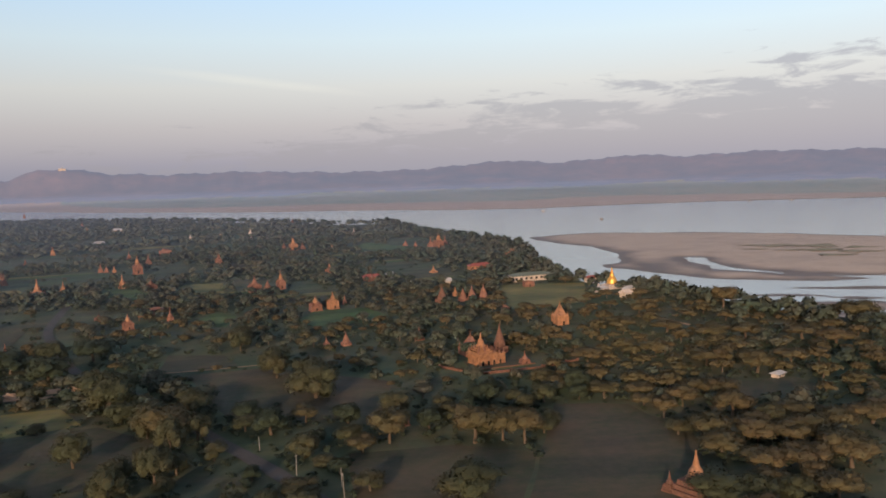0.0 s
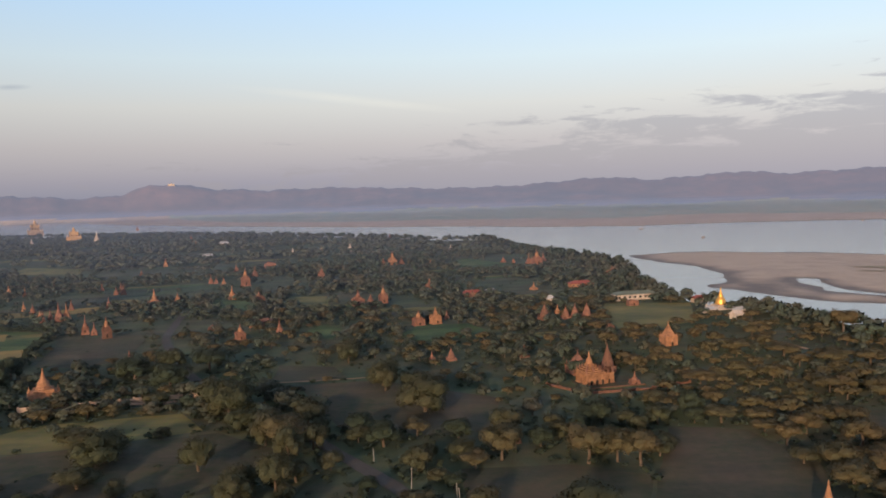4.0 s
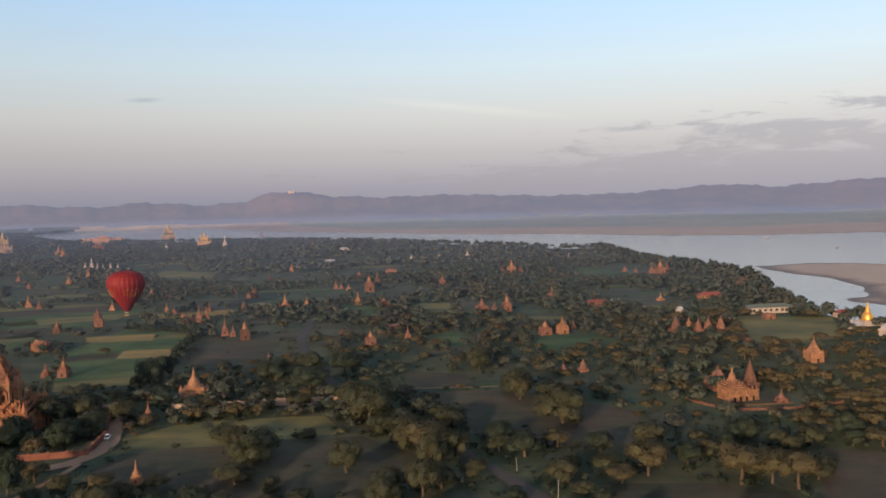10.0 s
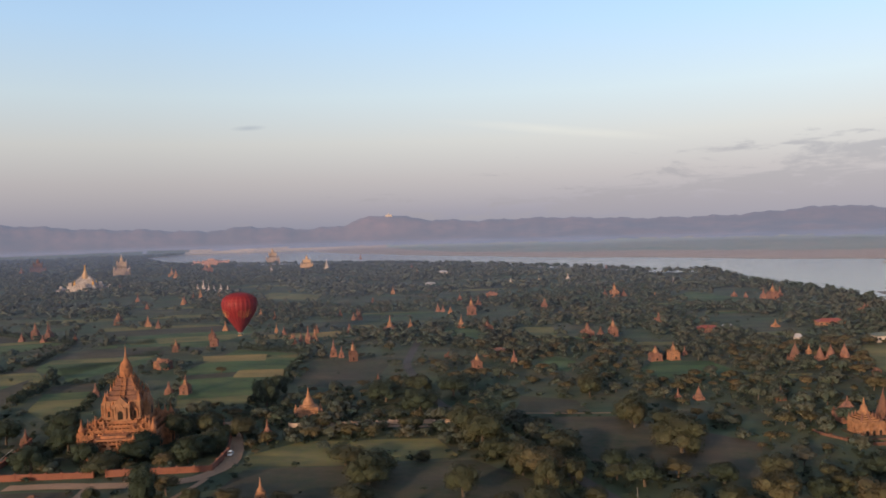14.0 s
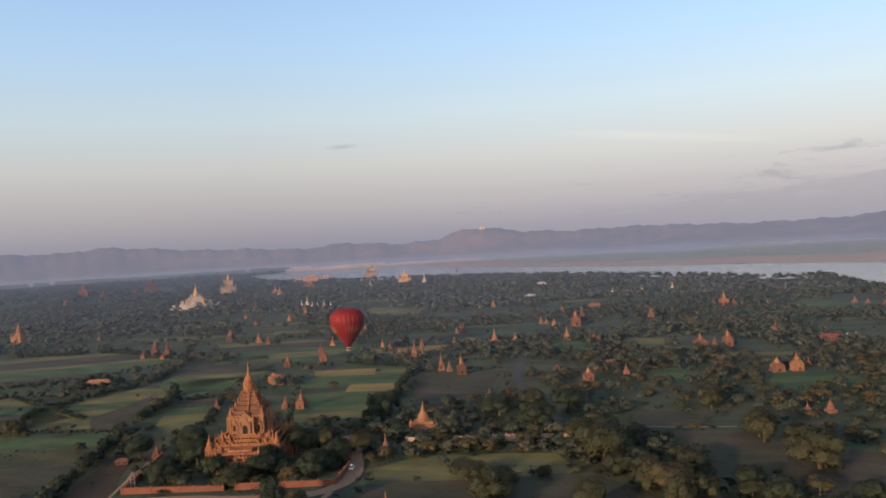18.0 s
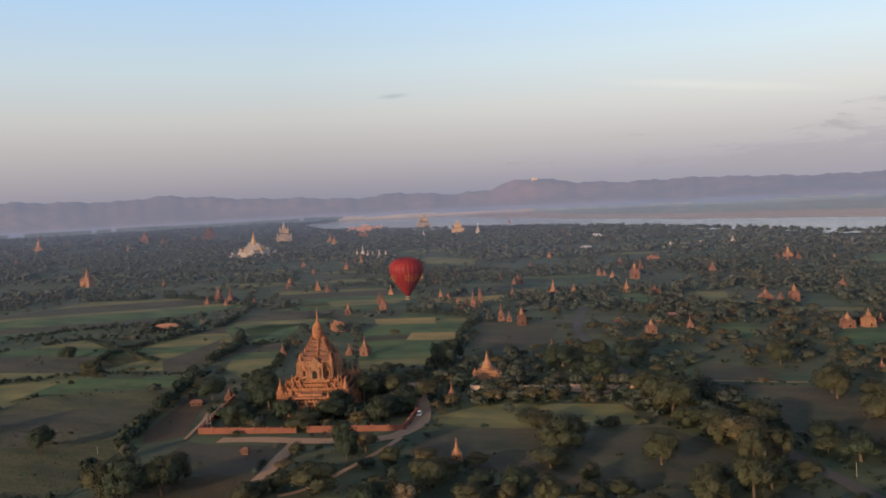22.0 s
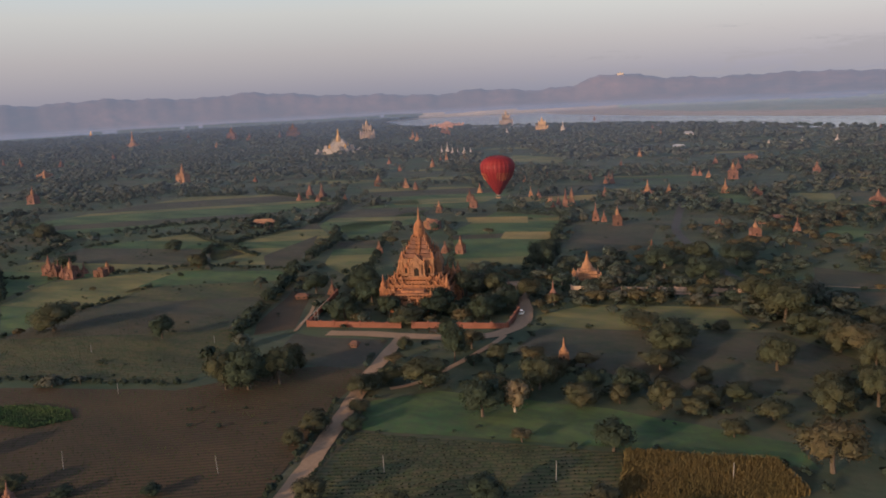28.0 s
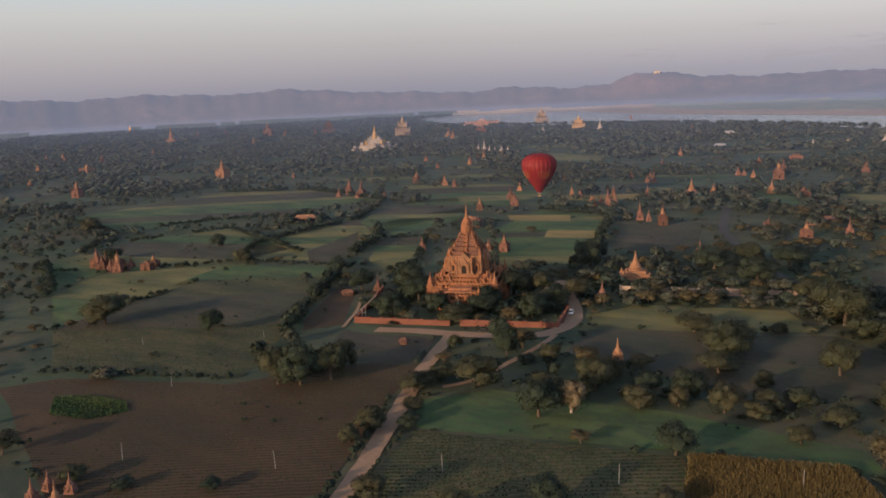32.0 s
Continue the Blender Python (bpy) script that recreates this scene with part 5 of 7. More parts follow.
def brick_wall(pts, h, thick, label, mat=None):
    """A straight compound wall in bays between piers."""
    mat = mat or M_WALL
    for (x0, y0), (x1, y1) in zip(pts, pts[1:]):
        L = math.hypot(x1 - x0, y1 - y0)
        a = math.atan2(y1 - y0, x1 - x0)
        cx, cy = (x0 + x1) / 2, (y0 + y1) / 2
        ob = holder("brick_wall", cx, cy, land(cx, cy), math.degrees(a))
        bays = max(1, int(L / 6))
        for i in range(bays):
            u = -L / 2 + L * (i + 0.5) / bays
            part("panel", Shape().box(u, 0, -0.8, L / bays - 0.7, thick, h + 0.8), mat, ob)
            part("coping", Shape().box(u, 0, h, L / bays - 0.7, thick + 0.25, 0.18, 0.9), mat, ob)
        for i in range(bays + 1):
            u = -L / 2 + L * i / bays
            q = Shape().box(u, 0, -0.8, 0.8, thick + 0.35, h + 1.15)
            q.box(u, 0, h + 0.35, 1.0, thick + 0.5, 0.25, 0.7)
            part("pier", q, mat, ob)
        tagged(ob, label, "wall", "compound walls")
        ROADS.append(([(x0, y0), (x1, y1)], 2.0))


brick_wall([(-292, 240.5), (-251, 252.8)], 2.3, 0.7, "long low red brick compound wall with piers")
brick_wall([(-246, 254.4), (-207.5, 267.5)], 2.3, 0.7, "long low red brick compound wall with piers")
brick_wall([(-207.5, 267.5), (-214, 290), (-226, 312)], 2.3, 0.7, "red brick compound wall along the track")
brick_wall([(-292, 240.5), (-318, 292)], 2.2, 0.7, "red brick compound wall beside the furrows")
brick_wall([(-208.3, 334.7), (-185.2, 339.7), (-162, 345.9), (-131, 353)], 1.7, 0.6, "long stained plaster field wall", M_STAIN)
brick_wall([(22, 352), (38, 335), (66, 340), (84, 349)], 0.9, 0.6, "low broken brick wall round the shrines", M_BRICK_DARK)


# ---- single monuments and houses ----


def pyramid_temple(x, y, w, h, rot, mat, label):
    """A square hall under one steep stepped roof."""
    ob = holder("temple", x, y, land(x, y), rot)
    CLEAR.append((x, y, w * 0.8))
    b = Shape().box(0, 0, -0.6, w, w, h * 0.36 + 0.6, 0.98)
    cornice(b, w * 0.98, h * 0.36, h * 0.02, 0.25)
    for sg in (-1, 1):
        for q in (-1, 1):
            b.box(sg * w * 0.47, q * w * 0.47, -0.2, w * 0.1, w * 0.1, h * 0.36)
    part("body", b, mat, ob)
    prof = [(w * 0.66, h * 0.38), (w * 0.58, h * 0.41), (w * 0.46, h * 0.46), (w * 0.46, h * 0.48), (w * 0.34, h * 0.54), (w * 0.34, h * 0.56), (w * 0.22, h * 0.65), (w * 0.13, h * 0.76)]
    part("roof", Shape().turned(prof, 4), mat, ob, "steep pyramid roof of worn brick")
    s = Shape()
    ringed_spire(s, w * 0.07, h * 0.75, h * 0.25, 8, 5)
    part("spire", s, mat, ob)
    for sx, sy in ((-1, -1), (1, -1), (1, 1), (-1, 1)):
        q = Shape()
        finial(q, sx * w * 0.44, sy * w * 0.44, h * 0.39, w * 0.045, h * 0.15)
        part("corner_spire", q, mat, ob)
    door(ob, -w * 0.5, 0, w * 0.16, h * 0.18, mat)
    return tagged(ob, label, "temple", "temples on the plain")


def house(x, y, w, d, h, rot, wall, roof, label, hip=0.35, name="house", slope=0.75):
    ob = holder(name, x, y, land(x, y), rot)
    CLEAR.append((x, y, max(w, d) * 0.55))
    part("wall", Shape().box(0, 0, -0.5, w, d, h + 0.5), wall, ob)
    e, r = 0.7, h * slope
    s = Shape()
    a, b, k = w / 2 + e, d / 2 + e, (w / 2) * (1 - hip)
    s.add([(-a, -b, h), (a, -b, h), (a, b, h), (-a, b, h), (-k, 0, h + r), (k, 0, h + r), (-a, -b, h + 0.15), (a, -b, h + 0.15), (a, b, h + 0.15), (-a, b, h + 0.15)],
          [(3, 2, 1, 0), (0, 1, 7, 6), (1, 2, 8, 7), (2, 3, 9, 8), (3, 0, 6, 9), (6, 7, 5, 4), (8, 9, 4, 5), (7, 8, 5), (9, 6, 4)])
    part("roof", s, roof, ob)
    m = max(2, int(w / 4))
    for i in range(m):
        u = -w / 2 + w * (i + 0.5) / m
        wd = part("window", Shape().box(u, -d / 2 - 0.02, h * 0.35, w / m * 0.45, 0.1, h * 0.4), M_GLASS, ob)
        part("sill", Shape().box(u, -d / 2 - 0.1, h * 0.30, w / m * 0.55, 0.25, 0.12), wall, wd)
    return tagged(ob, label, "house", "houses by the river")


def shrine_group():
    x, y = 41.5, 353
    ob = holder("shrine", x, y, land(x, y) + 0.4, 24)
    CLEAR.append((x, y, 11))
    part("body", block(Shape(), 9.0, 9.0, 0, 5.6, 0, 1.8), M_BRICK_PALE, ob)
    part("porch", block(Shape(), 5.4, 6.6, 0, 4.8, 0, 1.5), M_BRICK_PALE, ob).matrix_parent_inverse = pose(6.2, -1.0, 0)
    for i, (w, z, hh) in enumerate(((8.2, 5.6, 0.7), (6.4, 6.3, 0.7), (4.6, 7.0, 0.7))):
        s = Shape().box(-0.8, 0, z, w, w, hh, 0.98)
        part("terrace", s.box(-0.8, 0, z + hh - 0.25, w + 0.3, w + 0.3, 0.25), M_BRICK_PALE, ob)
        for sx in (-1, 0, 1):
            for sy in (-1, 1):
                q = Shape().box(-0.8 + sx * w * 0.47, sy * w * 0.47, z, 0.7, 0.7, 0.9)
                finial(q, -0.8 + sx * w * 0.47, sy * w * 0.47, z + 0.9, 0.34, 1.9 - 0.2 * i)
                part("corner_spire", q, M_BRICK, ob)
    t = Shape().box(-0.8, 0, 7.6, 3.4, 3.4, 1.3, 0.96).turned([(1.55, 8.9), (1.62, 9.3), (1.42, 9.9), (1.30, 10.6), (0.9, 11.4), (0.5, 11.9)], 12, -0.8, 0)
    part("tower", t, M_BRICK_PALE, ob, "rounded pale brick tower")
    s = Shape().turned([(0.5, 11.8), (0.42, 12.3), (0.46, 12.5), (0.28, 13.2), (0.32, 13.4), (0.05, 14.6)], 8, -0.8, 0)
    part("spire", s, M_BRICK_PALE, ob)
    for sx in (4.2, 6.4, 8.6):
        for sy in (-4.0, 2.0):
            q = Shape().box(sx, sy, 4.8, 0.8, 0.8, 0.7)
            finial(q, sx, sy, 5.5, 0.36, 1.7)
            part("corner_spire", q, M_BRICK, ob)
    for sx in (-2.9, 0.0, 2.9):
        door(ob, -4.5, 0.2, 1.2, 2.2, M_BRICK_PALE)[0].matrix_parent_inverse = pose(sx, 0, 0)
    door(ob, -4.3, 0.2, 1.0, 2.0, M_BRICK_PALE)[0].matrix_parent_inverse = pose(6.4, 0, 0)
    tagged(ob, "ornate brick shrine with pilasters, terraces and many spires", "shrine")
    pyramid_temple(38.5, 374, 8.6, 11.4, 21, M_BRICK, "brick temple with a worn pyramid roof and spire")
    ob = holder("stupa", 52.6, 375, land(53, 375), 21)
    CLEAR.append((53, 372, 6))
    part("plinth", Shape().box(0, 0, -0.5, 6, 6, 3.5), M_BRICK_DARK, ob)
    part("cone", Shape().turned([(2.9, 3.0), (2.8, 4.2), (2.2, 6.2), (1.5, 8.4), (0.85, 10.4), (0.6, 11.2)], 14), M_BRICK_DARK, ob, "dark conical brick dome")
    s = Shape()
    ringed_spire(s, 0.55, 11.1, 3.0, 8, 5)
    part("spire", s, M_BRICK_DARK, ob)
    tagged(ob, "dark conical brick stupa beside the shrines", "stupa", "stupas on the plain")
    ob = holder("brick_platform", 49, 353, land(49, 353), 14)
    part("slab", Shape().box(0, 0, -0.4, 28, 18, 0.9, 0.99), M_DRY, ob)
    part("edge", Shape().box(0, -8.9, 0.5, 27, 0.5, 0.35), M_BRICK_DARK, ob)
    tagged(ob, "worn dark brick platform under the shrines", "platform")
    CLEAR.append((50, 350, 20))


shrine_group()
pyramid_temple(95, 432, 6.9, 13.6, 18, M_BRICK_PALE, "square brick temple with a steep roof among acacias")
CLEAR.extend([(38, 336, 12), (93, 420, 8)])
pagoda("broad", -211, 361, 13.5, 16.0, M_BRICK_PALE)
CLEAR.append((-210, 352, 5))
pagoda("broad", 79, 201, 11.5, 12.5)
pagoda("slim", 72.5, 203, 5.8, 3.6)
CLEAR.append((76, 190, 14))
pagoda("slim", -261.4, 78.5, 6.6, 3.2)
pagoda("slim", -263.5, 84.0, 6.0, 2.9)
pagoda("slim", -252.6, 79.8, 7.6, 3.6)
pagoda("slim", -256.6, 86.0, 6.4, 3.0)
pagoda("slim", -170.4, 239.5, 8.4, 4.4)


def golden_stupa(x, y, w, h):
    ob = holder("golden_stupa", x, y, land(x, y), 20)
    CLEAR.append((x, y, 12))
    for k, a, b in ((1.7, -0.5, 0.9), (1.35, 0.9, 2.0), (1.1, 2.0, 2.9)):
        s = Shape().box(0, 0, a, w * k, w * k, b - a, 0.98)
        part("terrace", s, M_WHITE, ob, "whitewashed terrace")
    d = Shape()
    bell(d, w * 0.46, 2.9, h * 0.42, 20)
    part("bell", d, M_GOLD, ob)
    s = Shape()
    ringed_spire(s, w * 0.17, 2.9 + h * 0.42, h * 0.58 - 2.9, 12, 7)
    part("spire", s, M_GOLD, ob)
    for sx, sy in ((-1, -1), (1, -1), (1, 1), (-1, 1)):
        q = Shape()
        finial(q, sx * w * 0.78, sy * w * 0.78, 0.9, 0.8, 3.4)
        part("corner_spire", q, M_WHITE, ob)
    tagged(ob, "gleaming golden bell stupa on white terraces above the river", "stupa")


golden_stupa(159, 549, 8.5, 14.5)
CLEAR.extend([(152, 526, 13), (163, 515, 8)])
house(155, 505, 6, 5, 3.2, 25, M_WHITE, M_WHITE, "small white hall with gabled front", 0.1)
house(146, 531, 8, 4, 2.6, 25, M_WHITE, M_ROOF_PALE, "low white hall beside the golden stupa")
house(164, 526, 9, 4, 2.6, 30, M_WHITE, M_ROOF_PALE, "low pale hall behind trees")
house(112, 606, 34, 11, 4.2, 16, M_WHITE, M_ROOF_GREEN, "long low hall with a grey-green roof", slope=0.5)
house(154, 582, 11, 6, 3.2, 20, M_WHITE, M_ROOF_RED, "cream hall with a dull red roof on the river bluff", slope=0.6)
CLEAR.append((151, 568, 9))
house(83, 688, 20, 9, 3.2, 12, M_BRICK_PALE, M_ROOF_RED, "hall with a bright red roof among trees")
house(-10, 655, 15, 8, 2.8, 14, M_BRICK_PALE, M_ROOF_RED, "hall with a faded red roof among trees")
house(5, 660, 7, 5, 3.0, 14, M_WHITE, M_ROOF_PALE, "small pale outbuilding with tin roof")
house(48, 600, 4.5, 4, 3.4, 10, M_WHITE, M_ROOF_PALE, "small white gatehouse among trees")
house(-382, 1128, 10, 5, 5.0, 20, M_WHITE, M_ROOF_PALE, "pale tin-roofed shed far among trees")
house(-458, 1440, 17, 9, 4.5, 20, M_WHITE, M_ROOF_PALE, "pale tin-roofed shed far among trees")
house(-395, 1155, 12, 7, 4.0, 30, M_WHITE, M_ROOF_PALE, "pale tin-roofed shed far among trees")
house(154, 303, 5, 3, 1.5, 35, M_WHITE, M_ROOF_PALE, "low shed with a pale tin roof in the scrub")
house(-536, 462, 20, 7, 3.6, 30, M_BRICK, M_BRICK_PALE, "low pink brick monastery among trees")
house(-330, 279, 5.5, 3.2, 1.7, 28, M_BRICK_DARK, M_BRICK_DARK, "small shed beside the furrows", name="shed")
house(-253, 224, 2.6, 2.2, 1.6, 15, M_BRICK, M_BRICK_DARK, "tiny roadside brick hut", name="hut")


def white_temple(x, y, w, h, rot):
    """The great whitewashed temple with receding terraces and a gilded tower."""
    ob = holder("white_temple", x, y, land(x, y), rot)
    CLEAR.append((x, y, w * 1.1))
    for turn in (0, 90, 180, 270):
        q = part("court_wall", Shape().box(0, -w * 1.2, -1, w * 2.4, 2.0, 4.6).box(0, -w * 1.2, -1, w * 0.24, 5.0, 9.5, 0.8), M_WHITE, ob, "white enclosing wall with a gate")
        q.matrix_parent_inverse = pose(0, 0, 0, 0, 0, turn)
    part("body", block(Shape(), w * 1.15, w * 1.15, 0, h * 0.20, 0, 5), M_WHITE, ob)
    for turn in (0, 90, 180, 270):
        q = part("porch", block(Shape(), w * 0.40, w * 0.34, 0, h * 0.19, -w * 0.70, 5), M_WHITE, ob)
        q.matrix_parent_inverse = pose(0, 0, 0, 0, 0, turn)
        part("gate", Shape().arch(0, -w * 0.87, 0, w * 0.13, h * 0.12, 0.3), M_DARK, q, "dark arched gate")
        g = part("pediment", Shape().arch(0, -w * 0.66, h * 0.19, w * 0.24, h * 0.13, w * 0.16), M_WHITE, ob)
        g.matrix_parent_inverse = pose(0, 0, 0, 0, 0, turn)
    for i, k in enumerate((0.96, 0.78, 0.62, 0.46)):
        z = h * (0.20 + 0.065 * i)
        s = Shape().box(0, 0, z, w * k, w * k, h * 0.065, 0.96)
        part("terrace", s.box(0, 0, z + h * 0.05, w * k * 1.03, w * k * 1.03, h * 0.015), M_WHITE, ob)
        for sx, sy in ((-1, -1), (1, -1), (1, 1), (-1, 1)):
            q = Shape().box(sx * w * k * 0.47, sy * w * k * 0.47, z + h * 0.02, w * 0.09, w * 0.09, h * 0.07)
            finial(q, sx * w * k * 0.47, sy * w * k * 0.47, z + h * 0.08, w * 0.045, h * 0.15)
            part("corner_spire", q, M_WHITE if i else M_GOLD, ob)
    part("tower", Shape().turned([(w * 0.14, h * 0.46), (w * 0.145, h * 0.53), (w * 0.125, h * 0.62), (w * 0.085, h * 0.71), (w * 0.05, h * 0.77)], 12), M_HONEY, ob, "honey-coloured curved tower")
    s = Shape()
    ringed_spire(s, w * 0.05, h * 0.76, h * 0.27, 8, 5)
    part("spire", s, M_GOLD, ob, "gilded spire")
    return tagged(ob, "great whitewashed temple with a gilded tower", "temple")


def cube_temple(x, y, w, h, rot, mat, label, gold=False):
    """A tall temple of two stacked cubes with terraces and a tower."""
    ob = holder("tall_temple", x, y, land(x, y), rot)
    CLEAR.append((x, y, w * 0.8))
    part("lower_storey", block(Shape(), w, w, -0.5, h * 0.30, 0, 5), mat, ob)
    part("porch", block(Shape(), w * 0.4, w * 0.2, -0.5, h * 0.26, -w * 0.58, 5), mat, ob)
    for i, k in enumerate((0.84, 0.74)):
        part("terrace", Shape().box(0, 0, h * (0.30 + 0.03 * i), w * k, w * k, h * 0.03), mat, ob)
    part("upper_storey", block(Shape(), w * 0.58, w * 0.58, h * 0.36, h * 0.58, 0, 4), mat, ob)
    for i, k in enumerate((0.50, 0.42, 0.33)):
        part("terrace", Shape().box(0, 0, h * (0.58 + 0.035 * i), w * k, w * k, h * 0.035, 0.97), mat, ob)
    part("tower", Shape().turned([(w * 0.13, h * 0.68), (w * 0.12, h * 0.77), (w * 0.08, h * 0.86), (w * 0.05, h * 0.89)], 8), mat, ob)
    s = Shape()
    ringed_spire(s, w * 0.045, h * 0.88, h * 0.14, 8, 4)
    part("spire", s, M_WHITE if gold else mat, ob)
    for k, z in ((0.46, 0.30), (0.27, 0.58)):
        for sx, sy in ((-1, -1), (1, -1), (1, 1), (-1, 1)):
            q = Shape()
            finial(q, sx * w * k, sy * w * k, h * z, w * 0.06, h * 0.22)
            part("corner_spire", q, mat, ob)
    for sx in (-0.16, 0, 0.16):
        part("opening", Shape().arch(sx * w, -w * 0.29 - 0.3, h * 0.40, w * 0.06, h * 0.09, 0.4), M_DARK, ob, "dark arched opening")
    return tagged(ob, label, "temple")


white_temple(-1114, 1264, 36, 47, 30)
cube_temple(-1366, 1689, 38, 54, 35, M_STAIN, "tall stained temple of stacked storeys with a pale tip", True)
cube_temple(-1201, 2159, 38, 48, 30, M_STAIN, "tall stained plaster temple by the river")
cube_temple(-904, 1780, 30, 35, 25, M_HONEY, "temple glowing golden in the sun")
cube_temple(-1820, 1900, 40, 46, 40, M_BRICK_DARK, "massive dark brick temple far off")


def museum(x, y, rot):
    ob = holder("museum", x, y, land(x, y), rot)
    CLEAR.append((x, y, 60))
    part("podium", Shape().box(0, 0, -1, 116, 34, 8), M_WHITE, ob, "white podium")
    part("wing", Shape().box(0, 0, 7, 108, 28, 6, 0.9), M_PINK, ob)
    part("hall", Shape().box(0, 0, -1, 40, 36, 18), M_PINK, ob)
    part("roof", Shape().turned([(22, 17), (15, 19), (14, 21), (7, 23)], 4), M_PINK, ob, "tiered pink roof")
    for i in range(-4, 5):
        if abs(i) > 1:
            part("pavilion", Shape().turned([(7, 12.5), (5, 15), (2, 18)], 4, i * 12.5, 0), M_PINK, ob, "small pale roof pavilion")
            part("window", Shape().box(i * 12.5, -15.1, 3, 5, 0.4, 4), M_GLASS, ob)
    return tagged(ob, "long pink museum palace with tiered roofs", "palace")


museum(-1398, 2139, 32)


def hill_pagoda(az, r, z):
    x, y = -32 - r * math.sin(radians(az)), -8 + r * math.cos(radians(az))
    ob = holder("hilltop_pagoda", x, y, z, 20)
    part("hall", Shape().box(0, 0, -12, 34, 12, 16), M_WHITE, ob)
    d = Shape()
    bell(d, 4, 4, 5, 12)
    part("bell", d, M_WHITE, ob)
    s = Shape()
    ringed_spire(s, 1.5, 9, 5, 8, 4)
    part("spire", s, M_WHITE, ob)
    tagged(ob, "tiny white pagoda on the crest of the far hill", "pagoda")


hill_pagoda(20.2, 4560, 165)


def pole(x, y, h, lean=0.0):
    ob = holder("pole", x, y, land(x, y), (x * 37) % 360)
    part("shaft", Shape().rod((0, 0, -0.3), (lean * h, 0, h), 0.11, 0.07, 7), M_POST, ob)
    part("cap", Shape().turned([(0.09, h), (0.05, h + 0.1)], 7, lean * h, 0), M_POST, ob)
    if h > 5.7:
        arm = part("crossarm", Shape().box(lean * h, 0, h * 0.93, 0.08, 1.0, 0.08), M_POST, ob)
        for q in (-0.4, 0.4):
            part("insulator", Shape().turned([(0.05, h * 0.93 + 0.08), (0.07, h * 0.93 + 0.16), (0.04, h * 0.93 + 0.26)], 6, lean * h, q), M_WHITE, arm)
    tagged(ob, "thin pale concrete pole standing in the field", "pole", "field poles")


for x, y, h in ((-261, 104, 5.5), (-218, 121, 5.2), (-177, 140, 5.0), (-135, 154, 5.6), (-97, 171, 5.2), (-314, 207, 3.4), (-300, 150, 4.0), (-44, 257, 5.0), (-30, 234, 6.5), (-16, 223, 5.5), (-15, 215, 7.0), (-75, 302, 5.0), (-356, 178, 3.2)):
    pole(x, y, h, 0.04)


def vehicle(x, y, rot, paint, label):
    ob = holder("car", x, y, land(x, y) + 0.62, rot)
    s = Shape().box(0, 0, 0.35, 4.4, 1.8, 0.65, 0.97)
    body = part("body", s, paint, ob)
    part("cabin", Shape().box(-0.2, 0, 1.0, 2.8, 1.6, 0.7, 0.84), M_GLASS, ob, "dark glazed cabin")
    part("roof", Shape().box(-0.2, 0, 1.69, 2.2, 1.3, 0.06), paint, ob)
    for sx in (-1.35, 1.35):
        for sy in (-0.85, 0.85):
            w = part("wheel", Shape().rod((sx, sy - 0.12, 0.32), (sx, sy + 0.12, 0.32), 0.33, 0.33, 12), M_DARK, ob)
            part("rim", Shape().rod((sx, sy - 0.14, 0.32), (sx, sy + 0.14, 0.32), 0.18, 0.18, 8), M_METAL, w)
    for sy in (-0.6, 0.6):
        part("headlight", Shape().box(2.2, sy, 0.65, 0.06, 0.35, 0.18), M_WHITE, ob)
    tagged(ob, label, "car")


vehicle(-211, 287, 110, M_CARPAINT, "small white car on the sandy track")
vehicle(-232, 249.5, 20, M_DARK, "small dark car parked before the wall")


def ramp_frame(x, y, rot):
    ob = holder("beam_on_posts", x, y, land(x, y), rot)
    part("beam", Shape().rod((-7, 0, 0), (8, 0.5, 9.5), 0.10, 0.10, 6), M_POST, ob)
    part("post", Shape().rod((0, -0.6, -0.3), (0, -0.6, 5.2), 0.12, 0.12, 6), M_POST, ob)
    part("post", Shape().rod((1.6, -0.6, -0.3), (1.6, -0.6, 5.6), 0.12, 0.12, 6), M_POST, ob)
    part("rung", Shape().rod((0, -0.6, 2.6), (1.6, -0.6, 2.6), 0.14, 0.14, 6), M_POST, ob)
    tagged(ob, "slanting pale timber beam on two posts", "frame")


ramp_frame(-294, 247, 62)


def blades(name, ring, gap, h0, h1, mat, label, seed, width=0.16):
    """Standing stalks, too many to count."""
    rs = np.random.RandomState(seed)
    xs, ys = [p[0] for p in ring], [p[1] for p in ring]
    n = int((max(xs) - min(xs)) * (max(ys) - min(ys)) / gap ** 2)
    x, y = rs.uniform(min(xs), max(xs), n), rs.uniform(min(ys), max(ys), n)
    k = inside(ring, x, y)
    x, y = x[k], y[k]
    n = len(x)
    a, h = rs.uniform(0, math.pi, n), rs.uniform(h0, h1, n)
    lx, ly = rs.normal(0, 0.18, n) * h, rs.normal(0, 0.18, n) * h
    w = width * rs.uniform(0.6, 1.6, n)
    z = np.clip(0.013 * (x * 0.92 + y * 0.39 + 135), -7, 6) + 0.2
    c, s = np.cos(a) * w, np.sin(a) * w
    v = np.stack([np.stack([x - c, y - s, z], 1), np.stack([x + c, y + s, z], 1), np.stack([x + lx + c * 1.3, y + ly + s * 1.3, z + h], 1), np.stack([x + lx - c * 1.3, y + ly - s * 1.3, z + h], 1)], 1).reshape(-1, 3)
    ob = new(name, mesh_np(name, v, np.arange(len(v)).reshape(-1, 4), [mat]))
    return tagged(ob, label, "crop", kind="stuff")


